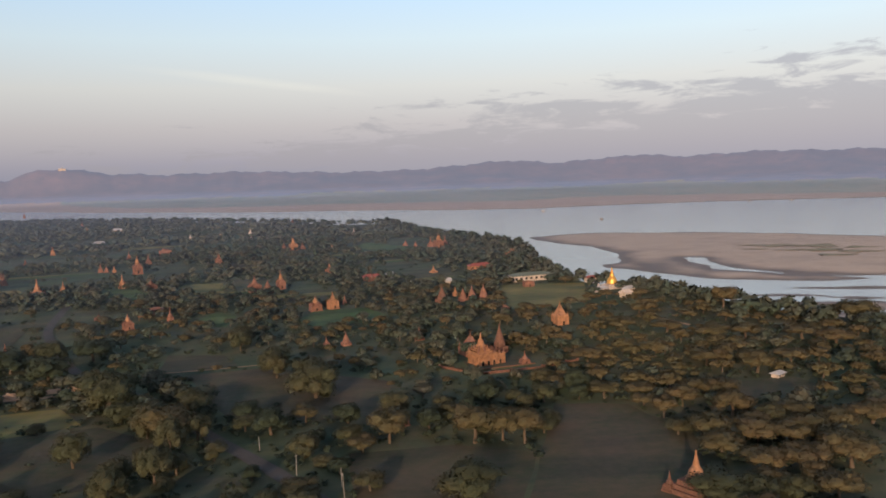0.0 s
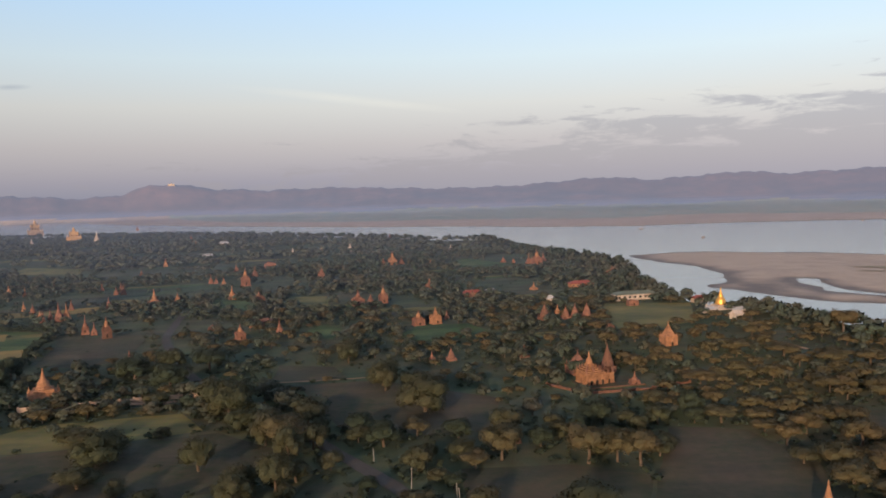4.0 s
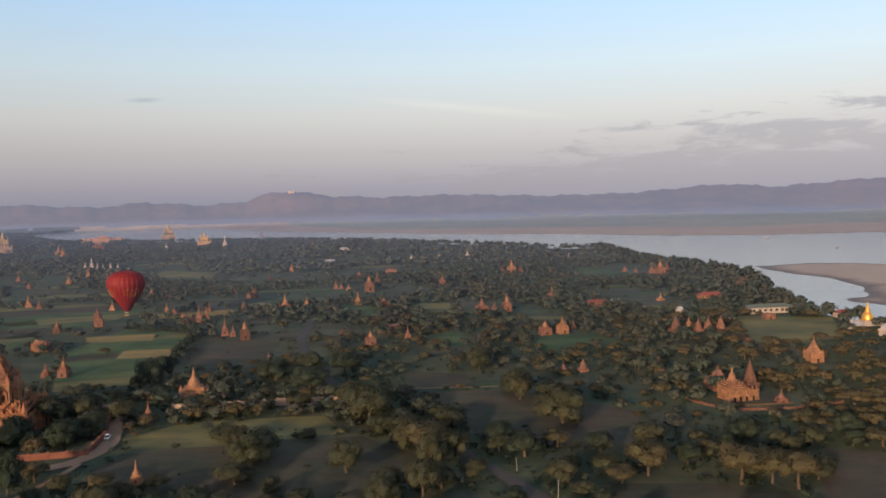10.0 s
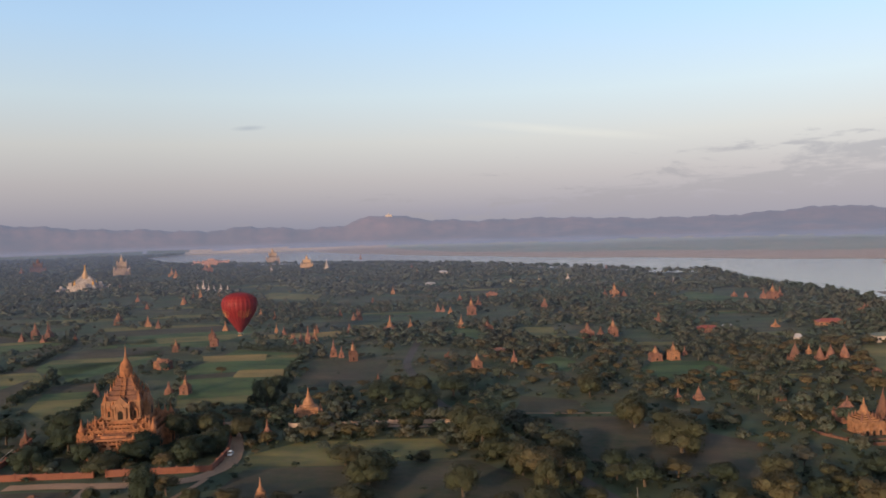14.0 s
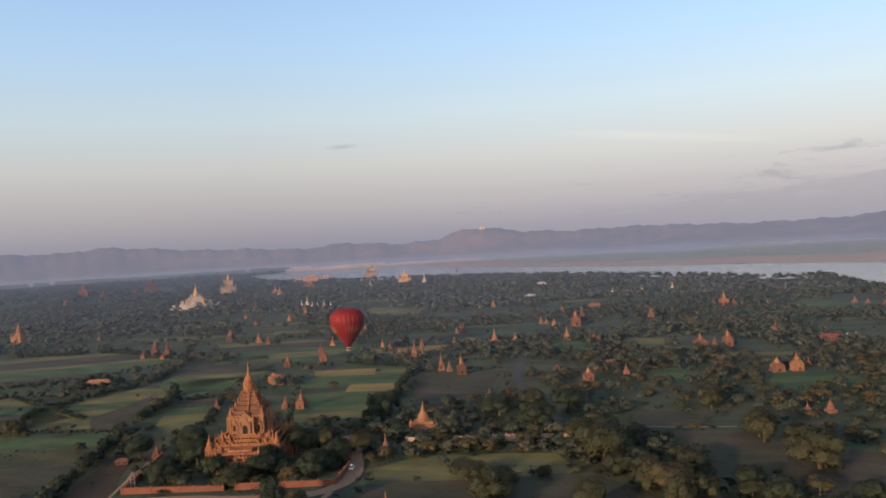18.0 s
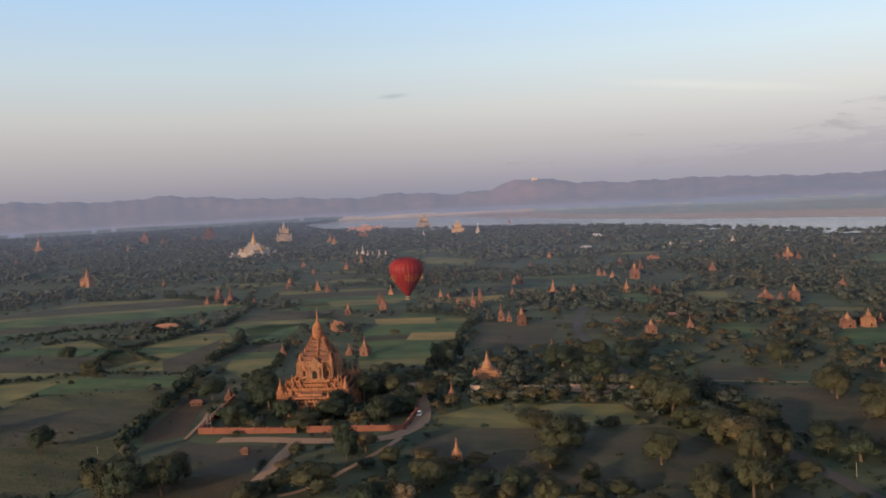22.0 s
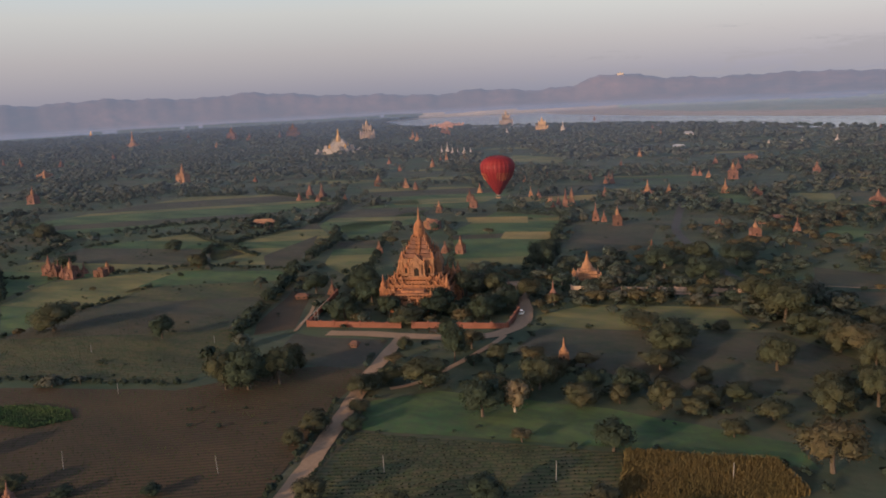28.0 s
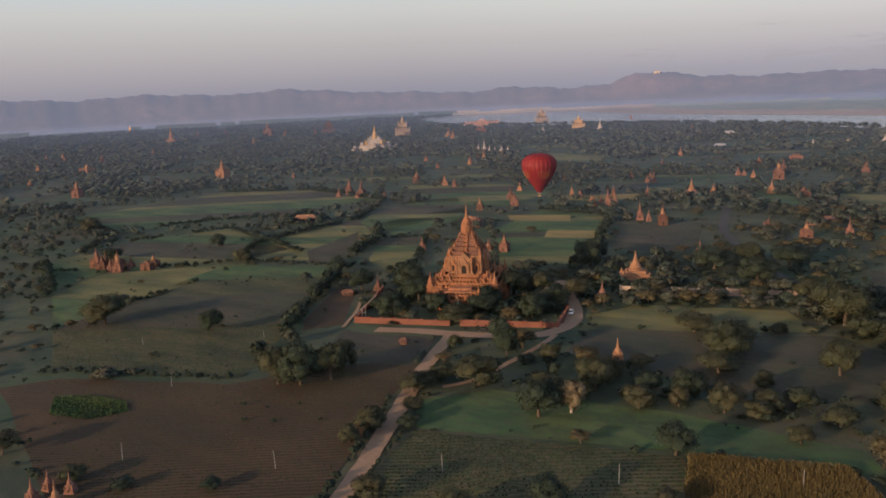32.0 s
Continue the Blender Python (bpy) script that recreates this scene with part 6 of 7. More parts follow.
STRAW = [(-125, 176), (-106, 181), (-90, 186), (-80, 172), (-100, 148), (-118, 150)]
blades("standing_crop", STRAW, 0.22, 1.2, 2.0, M_STRAW, "tall ripe yellow crop standing in a block", 5, 0.05)
FIELDS.append(STRAW)
WEEDY = [(-330, 124), (-318, 131), (-302, 133), (-293, 128), (-300, 117), (-316, 114)]
blades("weeds", WEEDY, 0.28, 0.25, 0.8, M_GREEN, "weedy green tuft left standing in the ploughed field", 6, 0.10)


def tufts(ring, step, row, angle, size, mat, label, seed, miss=0.25):
    """Low plants standing in rows over a field."""
    rs = np.random.RandomState(seed)
    c, s = math.cos(radians(angle)), math.sin(radians(angle))
    xs, ys = [p[0] for p in ring], [p[1] for p in ring]
    cx, cy, R = (min(xs) + max(xs)) / 2, (min(ys) + max(ys)) / 2, max(max(xs) - min(xs), max(ys) - min(ys))
    u, v = np.meshgrid(np.arange(-R, R, step), np.arange(-R, R, row))
    u = (u + rs.uniform(-0.45, 0.45, u.shape) * step).ravel()
    v = v.ravel() + 0.5 * np.sin(u / 19) + rs.uniform(-0.15, 0.15, u.size) * row
    x, y = cx + u * c - v * s, cy + u * s + v * c
    keep = inside(ring, x, y) & (rs.uniform(size=x.shape) > miss + 0.25 * np.sin(x / 17) * np.sin(y / 13))
    x, y = x[keep], y[keep]
    n = len(x)
    a, h = rs.uniform(0, math.pi, n), size * rs.uniform(0.4, 1.1, n)
    w = size * rs.uniform(0.5, 1.0, n)
    z = np.clip(0.013 * (x * 0.92 + y * 0.39 + 135), -7, 6) + 0.1
    quads = []
    for k in (0.0, math.pi / 2):
        p, q = np.cos(a + k) * w, np.sin(a + k) * w
        quads.append(np.stack([np.stack([x - p, y - q, z], 1), np.stack([x + p, y + q, z], 1), np.stack([x + p * 0.7, y + q * 0.7, z + h], 1), np.stack([x - p * 0.7, y - q * 0.7, z + h], 1)], 1).reshape(-1, 3))
    v = np.concatenate(quads)
    return tagged(new("row_plants", mesh_np("row_plants", v, np.arange(len(v)).reshape(-1, 4), [mat])), label, "crop", kind="stuff")


tufts([(-350, 134), (-283, 160), (-263, 188), (-241, 208), (-231, 199), (-224, 174), (-199, 117), (-232, 72)], 1.1, 1.8, 33, 0.30, M_GREEN, "dry stubble in rows on the ploughed field", 31)
tufts([(-420, 176), (-430, 215), (-330, 250), (-296, 190), (-286, 168), (-362, 142)], 1.0, 2.0, 30, 0.30, M_CROP, "young plants in rows", 32)
tufts([(-199, 158), (-148, 170), (-127, 174), (-119, 154), (-186, 120)], 0.9, 2.0, 28, 0.42, M_LEAF_DARK, "low dark crop plants in rows", 33)
for x, y, a, b in ((452, 905, 34, 13), (495, 880, 30, 16), (470, 842, 38, 11), (505, 812, 24, 10), (466, 790, 22, 8), (530, 850, 20, 9), (420, 870, 16, 5)):
    ring = []
    for k in range(22):
        u = 2 * math.pi * k / 22
        r = 1 + 0.35 * math.sin(3 * u + x) + 0.22 * math.sin(7 * u + y)
        ring.append((x + a * r * math.cos(u) * 0.8 + b * r * math.sin(u) * 0.35, y + b * r * math.sin(u) - a * 0.25 * math.cos(u)))
    grass = sheet("sandbar_grass", ring, M_SANDGRASS, "patch of pale green grass on the sandbank", "grass")
    for v in grass.data.vertices:
        v.co.z = WATER_Z + 1.75


def boat(x, y, rot):
    ob = holder("boat", x, y, WATER_Z, rot)
    s = Shape()
    s.add([(-9, 0, 0.9), (-6, -1.3, 0.5), (5, -1.3, 0.5), (10, 0, 1.1), (5, 1.3, 0.5), (-6, 1.3, 0.5), (-7, 0, -0.4), (6, 0, -0.4)], [(0, 1, 6), (1, 2, 7, 6), (2, 3, 7), (3, 4, 7), (4, 5, 6, 7), (5, 0, 6), (0, 5, 4, 3, 2, 1)])
    part("hull", s, M_BARK, ob, "dark wooden hull")
    part("cabin", Shape().box(-1, 0, 0.5, 7, 2.0, 1.7, 0.92), M_WHITE, ob, "pale cabin")
    tagged(ob, "small wooden river boat with a pale cabin", "boat", "boats on the river")


for x, y, r in ((930, 1960, 20), (1030, 1940, 15), (420, 1500, 40), (380, 1850, 10)):
    boat(x, y, r)
# ---- trees ----
TREE_RND = np.random.RandomState(11)


def crown_leaves(kind, count, size, seed, lobes=8, core=(6, 3), rise=0.75):
    """A crown one wide and one high: rounded boughs, each a closed heart set all over with small leaf sprays, and the way each face looks."""
    rs = np.random.RandomState(seed)
    flat = kind in ("umbrella", "flat")
    mid = 0.66 if flat else 0.52
    vs, ns = [], []
    boughs = []
    for i in range(lobes):
        a = 2 * math.pi * (i + rs.uniform(-0.3, 0.3)) / max(lobes - 1, 1)
        r = 0.0 if i == lobes - 1 else rs.uniform(0.20, 0.31)
        wide = rs.uniform(0.17, 0.25) if r else rs.uniform(0.24, 0.30)
        if flat:
            z, tall = mid + rs.uniform(-0.18, 0.10) + (0.08 if not r else 0), rs.uniform(0.15, 0.24)
        else:
            z, tall = mid + (rs.uniform(-0.22, 0.16) if r else 0.16), rs.uniform(0.19, 0.28)
        if lobes < 4:
            wide, tall = wide * 1.3, tall * 1.25
        boughs.append((np.array([r * math.cos(a), r * math.sin(a), z]), np.array([wide, wide, tall])))
    heart = np.array([0, 0, mid - 0.08])

    def lean(c, d, extra):
        out = c - heart
        out = out / (np.linalg.norm(out, axis=1)[:, None] + 1e-6)
        n = 0.75 * d + 0.45 * out + extra
        n[:, 2] += rise
        return n / (np.linalg.norm(n, axis=1)[:, None] + 1e-6)

    na, ne = core
    A, E = np.meshgrid(np.linspace(0, 2 * math.pi, na + 1), np.linspace(-1.1, 1.45, ne + 1), indexing="ij")
    d0 = np.stack([np.cos(A) * np.cos(E), np.sin(A) * np.cos(E), np.sin(E)], -1).reshape(-1, 3)
    d0[-(ne + 1):] = d0[:ne + 1]
    idx = np.arange((na + 1) * (ne + 1)).reshape(na + 1, ne + 1)
    q = np.stack([idx[:-1, :-1], idx[1:, :-1], idx[1:, 1:], idx[:-1, :-1], idx[1:, 1:], idx[:-1, 1:]], -1).reshape(-1)
    total = sum(float(b[1][0]) ** 2 for b in boughs)
    for c0, ax in boughs:
        v = (c0 + d0 * ax * 0.74)[q]
        vs.append(v)
        ns.append(lean(v, 0.7 * d0[q], np.repeat(rs.normal(size=(len(v) // 3, 3)) * 0.3, 3, axis=0)))
        m = max(3, int(count * float(ax[0]) ** 2 / total))
        d = rs.normal(size=(m, 3)) + np.array([0, 0, 0.25])
        d /= np.linalg.norm(d, axis=1)[:, None]
        c = c0 + d * ax * rs.uniform(0.72, 1.16, m)[:, None]
        for c1, ax1 in boughs:
            if c1 is not c0:
                keep = np.linalg.norm((c - c1) / ax1, axis=1) > 0.62
                c, d = c[keep], d[keep]
        m = len(c)
        n = d + rs.normal(size=(m, 3)) * 0.7
        n /= np.linalg.norm(n, axis=1)[:, None]
        t = np.cross(n, rs.normal(size=(m, 3)))
        t /= np.linalg.norm(t, axis=1)[:, None]
        b = np.cross(n, t)
        k = size * rs.uniform(0.5, 1.25, m)[:, None]
        sag = rs.uniform(0.7, 1.5, m)[:, None]
        vs.append(np.stack([c - t * k - b * k * 0.5, c + t * k - b * k * 0.5, c + b * k * sag], 1).reshape(-1, 3))
        ns.append(np.repeat(lean(c, 0.95 * d, 0.34 * n), 3, axis=0))
    return np.concatenate(vs), np.concatenate(ns)


def trunk_mesh(kind, seed, bare=False):
    rs = random.Random(seed)
    s = Shape()
    fork = 0.34 if kind != "umbrella" else 0.42
    s.rod((0, 0, -0.05), (0.02, 0.01, fork * 0.5), 0.045, 0.034, 7)
    s.rod((0.02, 0.01, fork * 0.5), (0.0, 0.02, fork), 0.034, 0.028, 7)
    for i in range(6):
        a = 2 * math.pi * i / 6 + rs.uniform(-0.4, 0.4)
        r, z = rs.uniform(0.15, 0.30), rs.uniform(0.55, 0.80)
        mid = (r * 0.45 * math.cos(a), r * 0.45 * math.sin(a), fork + (z - fork) * 0.6)
        s.rod((0, 0.02, fork - 0.03), mid, 0.022, 0.014, 5)
        s.rod(mid, (r * math.cos(a), r * math.sin(a), z), 0.014, 0.006, 4)
        s.rod(mid, (r * math.cos(a + 0.7), r * math.sin(a + 0.7), z - 0.06), 0.010, 0.005, 4)
    return s.mesh("trunk", M_BARK_PALE if bare else M_BARK)


def leaf_mesh(name, v, mat, face=None):
    me = mesh_np(name, v, np.arange(len(v)).reshape(-1, 3 if face is not None else 4), [mat], smooth=face is not None)
    if face is not None:
        me.normals_split_custom_set_from_vertices(np.asarray(face, np.float32))
    return me


TREE_KINDS = {}
for kind, mat, count, size, boughs in (("round", M_LEAF, 3500, 0.0205, 9), ("umbrella", M_LEAF_ACACIA, 3300, 0.0195, 9), ("dark", M_LEAF_DARK, 3500, 0.0205, 9), ("pale", M_LEAF_PALE, 1300, 0.024, 8)):
    TREE_KINDS[kind] = []
    for i in range(6):
        verts, facing = crown_leaves(kind, count, size, 20 + i, boughs, (6, 3), 0.25)
        TREE_KINDS[kind].append((trunk_mesh(kind, 5 + i, kind == "pale"), leaf_mesh("crown", verts, mat, facing)))


def palm_meshes():
    s = Shape()
    for i in range(6):
        s.rod((0.02 * i * i / 12, 0, i / 6 * 0.82 - (0.02 if i == 0 else 0)), (0.02 * (i + 1) ** 2 / 12, 0, (i + 1) / 6 * 0.82), 0.05 - 0.003 * i, 0.047 - 0.003 * i, 7)
    rs = np.random.RandomState(3)
    vs = []
    # green fans above, a shaggy skirt of dry ones hanging down the stem
    for i in range(64):
        a, el = rs.uniform(0, 2 * math.pi), rs.uniform(-0.5, 1.3)
        o = np.array([0.06, 0, 0.82]) if i < 36 else np.array([0.05, 0, rs.uniform(0.50, 0.80)])
        if i >= 36:
            el = rs.uniform(-1.2, -0.4)
        for k in range(9):
            t = rs.uniform(-0.5, 0.5)
            d = np.array([math.cos(a + t) * math.cos(el), math.sin(a + t) * math.cos(el), math.sin(el) * 0.5])
            sd = np.array([-math.sin(a), math.cos(a), rs.uniform(-0.3, 0.3)]) * 0.03
            vs += [o + d * 0.05, o + d * 0.22 + sd, o + d * 0.36 - np.array([0, 0, 0.04]), o + d * 0.22 - sd]
    return s.mesh("trunk", M_BARK), leaf_mesh("crown", np.array(vs), M_LEAF)


TREE_KINDS["palm"] = [palm_meshes()]
TREE_LABEL = {"round": "spreading olive-green tree with a rounded crown", "umbrella": "flat-topped acacia with bronze-green crown", "dark": "dense dark green tree with a full crown",
              "pale": "half-bare tree with pale dusty foliage", "palm": "tall palmyra palm with a shaggy head of fronds"}
TREES = []


def plant_tree(kind, x, y, w, h):
    if any(math.hypot(x - a, y - b) < 0.23 * w + 0.46 * c for a, b, c in TREES):
        return None
    k = len(TREES)
    tm, cm = TREE_KINDS[kind][k % len(TREE_KINDS[kind])]
    ob = holder("palm_tree" if kind == "palm" else "tree", x, y, land(x, y) + 0.1, (k * 77) % 360)
    wide = w if kind != "palm" else h * 0.62
    for nm, me in (("trunk", tm), ("crown", cm)):
        p = part(nm, me, None, ob)
        p.scale = (wide * (1.12 if nm == "crown" else 1), wide * (1.12 if nm == "crown" else 1), h * 1.05)
    TREES.append((x, y, w * 0.5))
    return tagged(ob, TREE_LABEL[kind], "tree", "trees of the plain")


for x, y, w, h in ((-404.6, 191.8, 19.6, 14.4), (-266.1, 168.6, 11.8, 13.7), (-251.8, 180.2, 11.9, 13.8), (-255.4, 191.3, 10.3, 11.3), (-201.7, 197.6, 15.1, 10.4), (-165.7, 209.4, 12.8, 11.3), (-147.8, 201.4, 10.3, 7.7), (-138.2, 207.8, 6.5, 6.8), (-125, 208.5, 10.3, 9.7), (-114.5, 215.3, 9.2, 6.7), (-157, 282.3, 14.4, 8.4), (-139.5, 269.6, 15.6, 10), (-136, 241.3, 13.3, 7.6), (-120.3, 233.2, 7.2, 5.7), (-100.7, 298.4, 12.6, 8.4), (-81.6, 224.5, 12, 9.9), (-95.2, 212.2, 9.5, 6.3), (-102.4, 196.8, 7.6, 5.3), (-113.3, 331.9, 17.5, 11.7), (-103.6, 317.4, 11.1, 8), (-89.4, 298.7, 13.4, 8.2), (-128.5, 346.7, 11.2, 9.9), (-147.6, 335.6, 11.2, 7),):
    plant_tree('round', x, y, w, h)
for x, y, w, h in ((-251.5, 308.4, 16.3, 12.2), (-251.3, 257.8, 14.5, 7.8), (-217.6, 182.7, 10.2, 7.4), (-217.2, 188.4, 7.6, 6.1), (-211.1, 143, 6.4, 5.6), (-240.9, 317.4, 10.9, 10.9), (-220.4, 312.6, 11.8, 10.5), (-452.5, 319.6, 12.7, 9.9), (-695, 367.4, 17, 14.2), (-262.4, 89.9, 7.5, 4.5), (-74, 262.7, 10.7, 12.5), (-71, 233.5, 11.3, 12.9), (-101.6, 253.9, 12.5, 11.6), (-145.2, 331, 13.8, 12.6), (-148.9, 331.8, 13.8, 10.3), (-108.8, 311.4, 17.4, 16.3), (-86.9, 289.7, 16.3, 10.2), (-67.4, 273.3, 11.6, 9.7), (-30.2, 316, 20.3, 14.6), (-34.3, 338.3, 16.8, 12), (-50.2, 351.7, 12.5, 12.5), (18.9, 209.2, 16.9, 10), (22.1, 210.5, 9.3, 9.3), (-8, 218.2, 9.5, 6.3),):
    plant_tree('round', x, y, w, h)
for x, y, w, h in ((-27.4, 216, 12.5, 6.2), (-77.5, 428.7, 13.6, 10.5), (-14.9, 259.5, 9.3, 6.5), (0.6, 283.4, 12.3, 10.2), (84, 195.5, 17.7, 7.4), (102, 191.8, 8.7, 6.6), (92.2, 191.9, 10.2, 7.3), (60.9, 314.9, 11.5, 6.9), (91, 245.4, 9.1, 5.5), (-83.2, 236.7, 11.7, 8.4), (-78.8, 315.7, 11.1, 7.8), (-138.7, 260, 17.2, 12.2), (-159.5, 284.7, 15.6, 8), (-103.6, 258.4, 14.6, 11.7), (-113.7, 322.2, 20.4, 14.9), (-85.8, 279.4, 12.4, 12.4), (-74.6, 301.8, 13.2, 9.9), (-28.9, 318.3, 16.7, 11.1), (-75.9, 412.9, 13.3, 11.8), (-149.5, 337.6, 11.6, 10.3), (-220.6, 311.5, 11.4, 11.4), (-254.5, 308.1, 15.4, 11.5), (-249.2, 256, 13.2, 6.6), (-52.4, 361.2, 14.1, 12.8),):
    plant_tree('round', x, y, w, h)
for x, y, w, h in ((28.5, 260.1, 15.5, 8.6), (-167.3, 407.6, 15.4, 12.3),):
    plant_tree('round', x, y, w, h)
for x, y, w, h in ((-104, 256.8, 14.9, 11.2), (-77.1, 185.7, 16.2, 13.5), (-70.6, 262.9, 22.3, 13), (-1.9, 256.7, 13, 11.5), (25.5, 251, 15.6, 12.8), (34.8, 251.8, 11, 11), (41.5, 247.7, 13.6, 11.3), (92.7, 262.9, 8.8, 7.8), (111.4, 233, 14, 7.9), (120, 228.6, 12.1, 7.8), (130.3, 221.6, 13.4, 8.4), (123.1, 218.3, 9.9, 5), (113.3, 240.6, 12.6, 7.2), (122.9, 283.7, 12.7, 6.3), (113, 286, 12.7, 6.4), (91.7, 287.3, 10.6, 5.9), (79.6, 290.2, 12.8, 6.4), (133.4, 324.2, 14.4, 8.4), (149.1, 310.6, 16.2, 9.2), (168.5, 320, 14.3, 7.2), (87.9, 346.4, 15.2, 6.3), (121.9, 406.3, 16.3, 7.4), (141.4, 393.1, 17.3, 7.2), (157.3, 374.6, 16.6, 7.7),):
    plant_tree('umbrella', x, y, w, h)
for x, y, w, h in ((172.4, 370.3, 16.4, 7.7), (196.9, 363.1, 18.9, 7.6), (205.1, 348.3, 18.2, 7.8), (244.9, 394.7, 20.6, 11.8), (197.3, 452.6, 16.6, 13.3), (-76.6, 274.1, 18.1, 12.1), (0, 266.5, 10.9, 9.1),):
    plant_tree('umbrella', x, y, w, h)
for x, y, w, h in ((-342.4, 203.3, 11, 10.8), (-258.3, 171.7, 16.6, 15.6), (-206.4, 223.5, 9.1, 14.4), (-171.7, 182.7, 13.5, 12.7), (-252.2, 286.5, 13, 10.4), (-224.1, 276.3, 12.1, 10.9), (-266.6, 266.6, 11.4, 10.1), (-283.9, 255.9, 15.2, 11.4), (-286.7, 280.5, 14.8, 13.4), (-220, 292, 11.3, 10), (-330.1, 289.9, 14.5, 11.6), (-242.7, 375.4, 15.4, 15.4), (-247.6, 397, 12.9, 12.9), (-521.7, 358.6, 12.1, 8.8), (-555.4, 296, 15.3, 8.4), (-224.4, 104.9, 5.7, 3.2), (-246.2, 94.1, 5.8, 2.9), (-42.6, 274, 13.7, 9.8), (11.9, 268.2, 9.7, 7.8), (72.1, 303.7, 11.1, 8.9), (-243.5, 375.6, 13.5, 11.4), (-225.9, 285, 14.1, 9.4), (-248, 274.5, 13.9, 9.3), (-216.1, 237.7, 10.1, 12.1),):
    plant_tree('dark', x, y, w, h)
for x, y, w, h in ((-292.8, 277.5, 17, 12.1), (-309.5, 302.6, 15.8, 13.1), (-154.7, 369.6, 19.6, 12.6), (-181.4, 392.9, 21, 12), (-148.3, 408.7, 18.3, 12.2),):
    plant_tree('dark', x, y, w, h)
for x, y, w, h in ((-164.4, 189.6, 10.2, 10.6),):
    plant_tree('pale', x, y, w, h)
for x, y, w, h in ((-69.9, 230.8, 3.9, 11.5),):
    plant_tree('palm', x, y, w, h)


FARM = [(-900, 360), (-870, 690), (-620, 760), (-400, 720), (-240, 580), (-190, 430), (-325, 310), (-190, 110), (-240, 40), (-440, 120)]


def free(x, y, field_keep):
    """Which of the places may bear a tree."""
    ok = inside(LAND_RING, x, y) & (away(LAND_RING, x, y) > 9)
    for ring in FIELDS:
        ok &= ~(inside(ring, x, y) & (TREE_RND.uniform(size=x.shape) > field_keep))
    for line, gap in ROADS:
        ok &= away(line, x, y, False) > gap
    for cx, cy, r in CLEAR:
        ok &= np.hypot(x - cx, y - cy) > r
    return ok


def scatter(r0, r1, gap):
    """Jittered places over the sector that the clip shows."""
    xs = np.arange(-r1, r1, gap)
    X, Y = np.meshgrid(xs, np.arange(0, r1, gap))
    X = X + TREE_RND.uniform(-0.46, 0.46, X.shape) * gap
    Y = Y + TREE_RND.uniform(-0.46, 0.46, Y.shape) * gap
    R, A = np.hypot(X + 32, Y + 8), np.degrees(np.arctan2(-(X + 32), Y + 8))
    k = (R > r0) & (R <= r1) & (A > -38) & (A < 70) & (R < np.where(A > 22, 4235, 2900))
    return X[k], Y[k], R[k]


def thickness(x, y):
    """How wooded a place is, from 0 to 1: open farmland south of the temple, closed scrub towards the river."""
    patch = 0.5 + 0.25 * np.sin(x / 47 + 1.7 * np.sin(y / 61)) + 0.25 * np.sin(y / 39 + 1.1 * np.sin(x / 71 + 2))
    wood = 0.26 + 0.66 * patch
    wood = np.where(x > 90, 0.50 + 0.42 * patch, wood)
    glade = np.sin((y * 0.9 + x * 0.42) / 36 + 2.2 * np.sin(x / 93 + 0.7)) + 0.8 * np.sin(x / 66 + 1.4 * np.sin(y / 47))
    far = np.hypot(x, y)
    wood = np.where((far > 560) & (x < 60), np.clip(0.52 - 0.80 * glade, 0.04, 0.97), wood)
    wood = np.where(far > 1400, np.clip(0.66 - 0.62 * glade, 0.10, 1.0), wood)
    return np.where(inside(FARM, x, y), 0.09 + 0.15 * patch, wood)


def woods(name, X, Y, W, H, count, size, kinds, mat, label, trunk=False, lobes=5, core=(5, 3)):
    """Many trees in one object; nobody could count them."""
    temps = [crown_leaves(k, count, size, 60 + i, lobes, core) for i, k in enumerate(kinds * 2)]
    vs, ns = [], []
    pick = TREE_RND.randint(0, len(temps), len(X))
    for i, (t, f) in enumerate(temps):
        m = pick == i
        if not m.any():
            continue
        a = TREE_RND.uniform(0, 2 * math.pi, m.sum())
        c, s = np.cos(a)[:, None], np.sin(a)[:, None]
        x = (t[None, :, 0] * c - t[None, :, 1] * s) * W[m][:, None] * 1.1 + X[m][:, None]
        y = (t[None, :, 0] * s + t[None, :, 1] * c) * W[m][:, None] * 1.1 + Y[m][:, None]
        base = np.clip(0.013 * (X[m] * 0.92 + Y[m] * 0.39 + 135), -7, 6)
        z = t[None, :, 2] * H[m][:, None] * 1.05 + base[:, None] - 0.05 * H[m][:, None]
        vs.append(np.stack([x, y, z], -1).reshape(-1, 3))
        fz = np.broadcast_to(f[None, :, 2], x.shape)
        ns.append(np.stack([f[None, :, 0] * c - f[None, :, 1] * s, f[None, :, 0] * s + f[None, :, 1] * c, fz], -1).reshape(-1, 3))
    me = leaf_mesh(name, np.concatenate(vs), mat, np.concatenate(ns))
    ob = tagged(new(name, me), label, "trees", kind="stuff")
    if trunk:
        s = Shape()
        for x, y, w, h in zip(X, Y, W, H):
            z = land(x, y)
            s.rod((x, y, z - 0.3), (x + w * 0.03, y, z + h * 0.55), w * 0.035, w * 0.02, 4)
        part("trunks", s, M_BARK, ob, "thin brown trunks")
    return ob


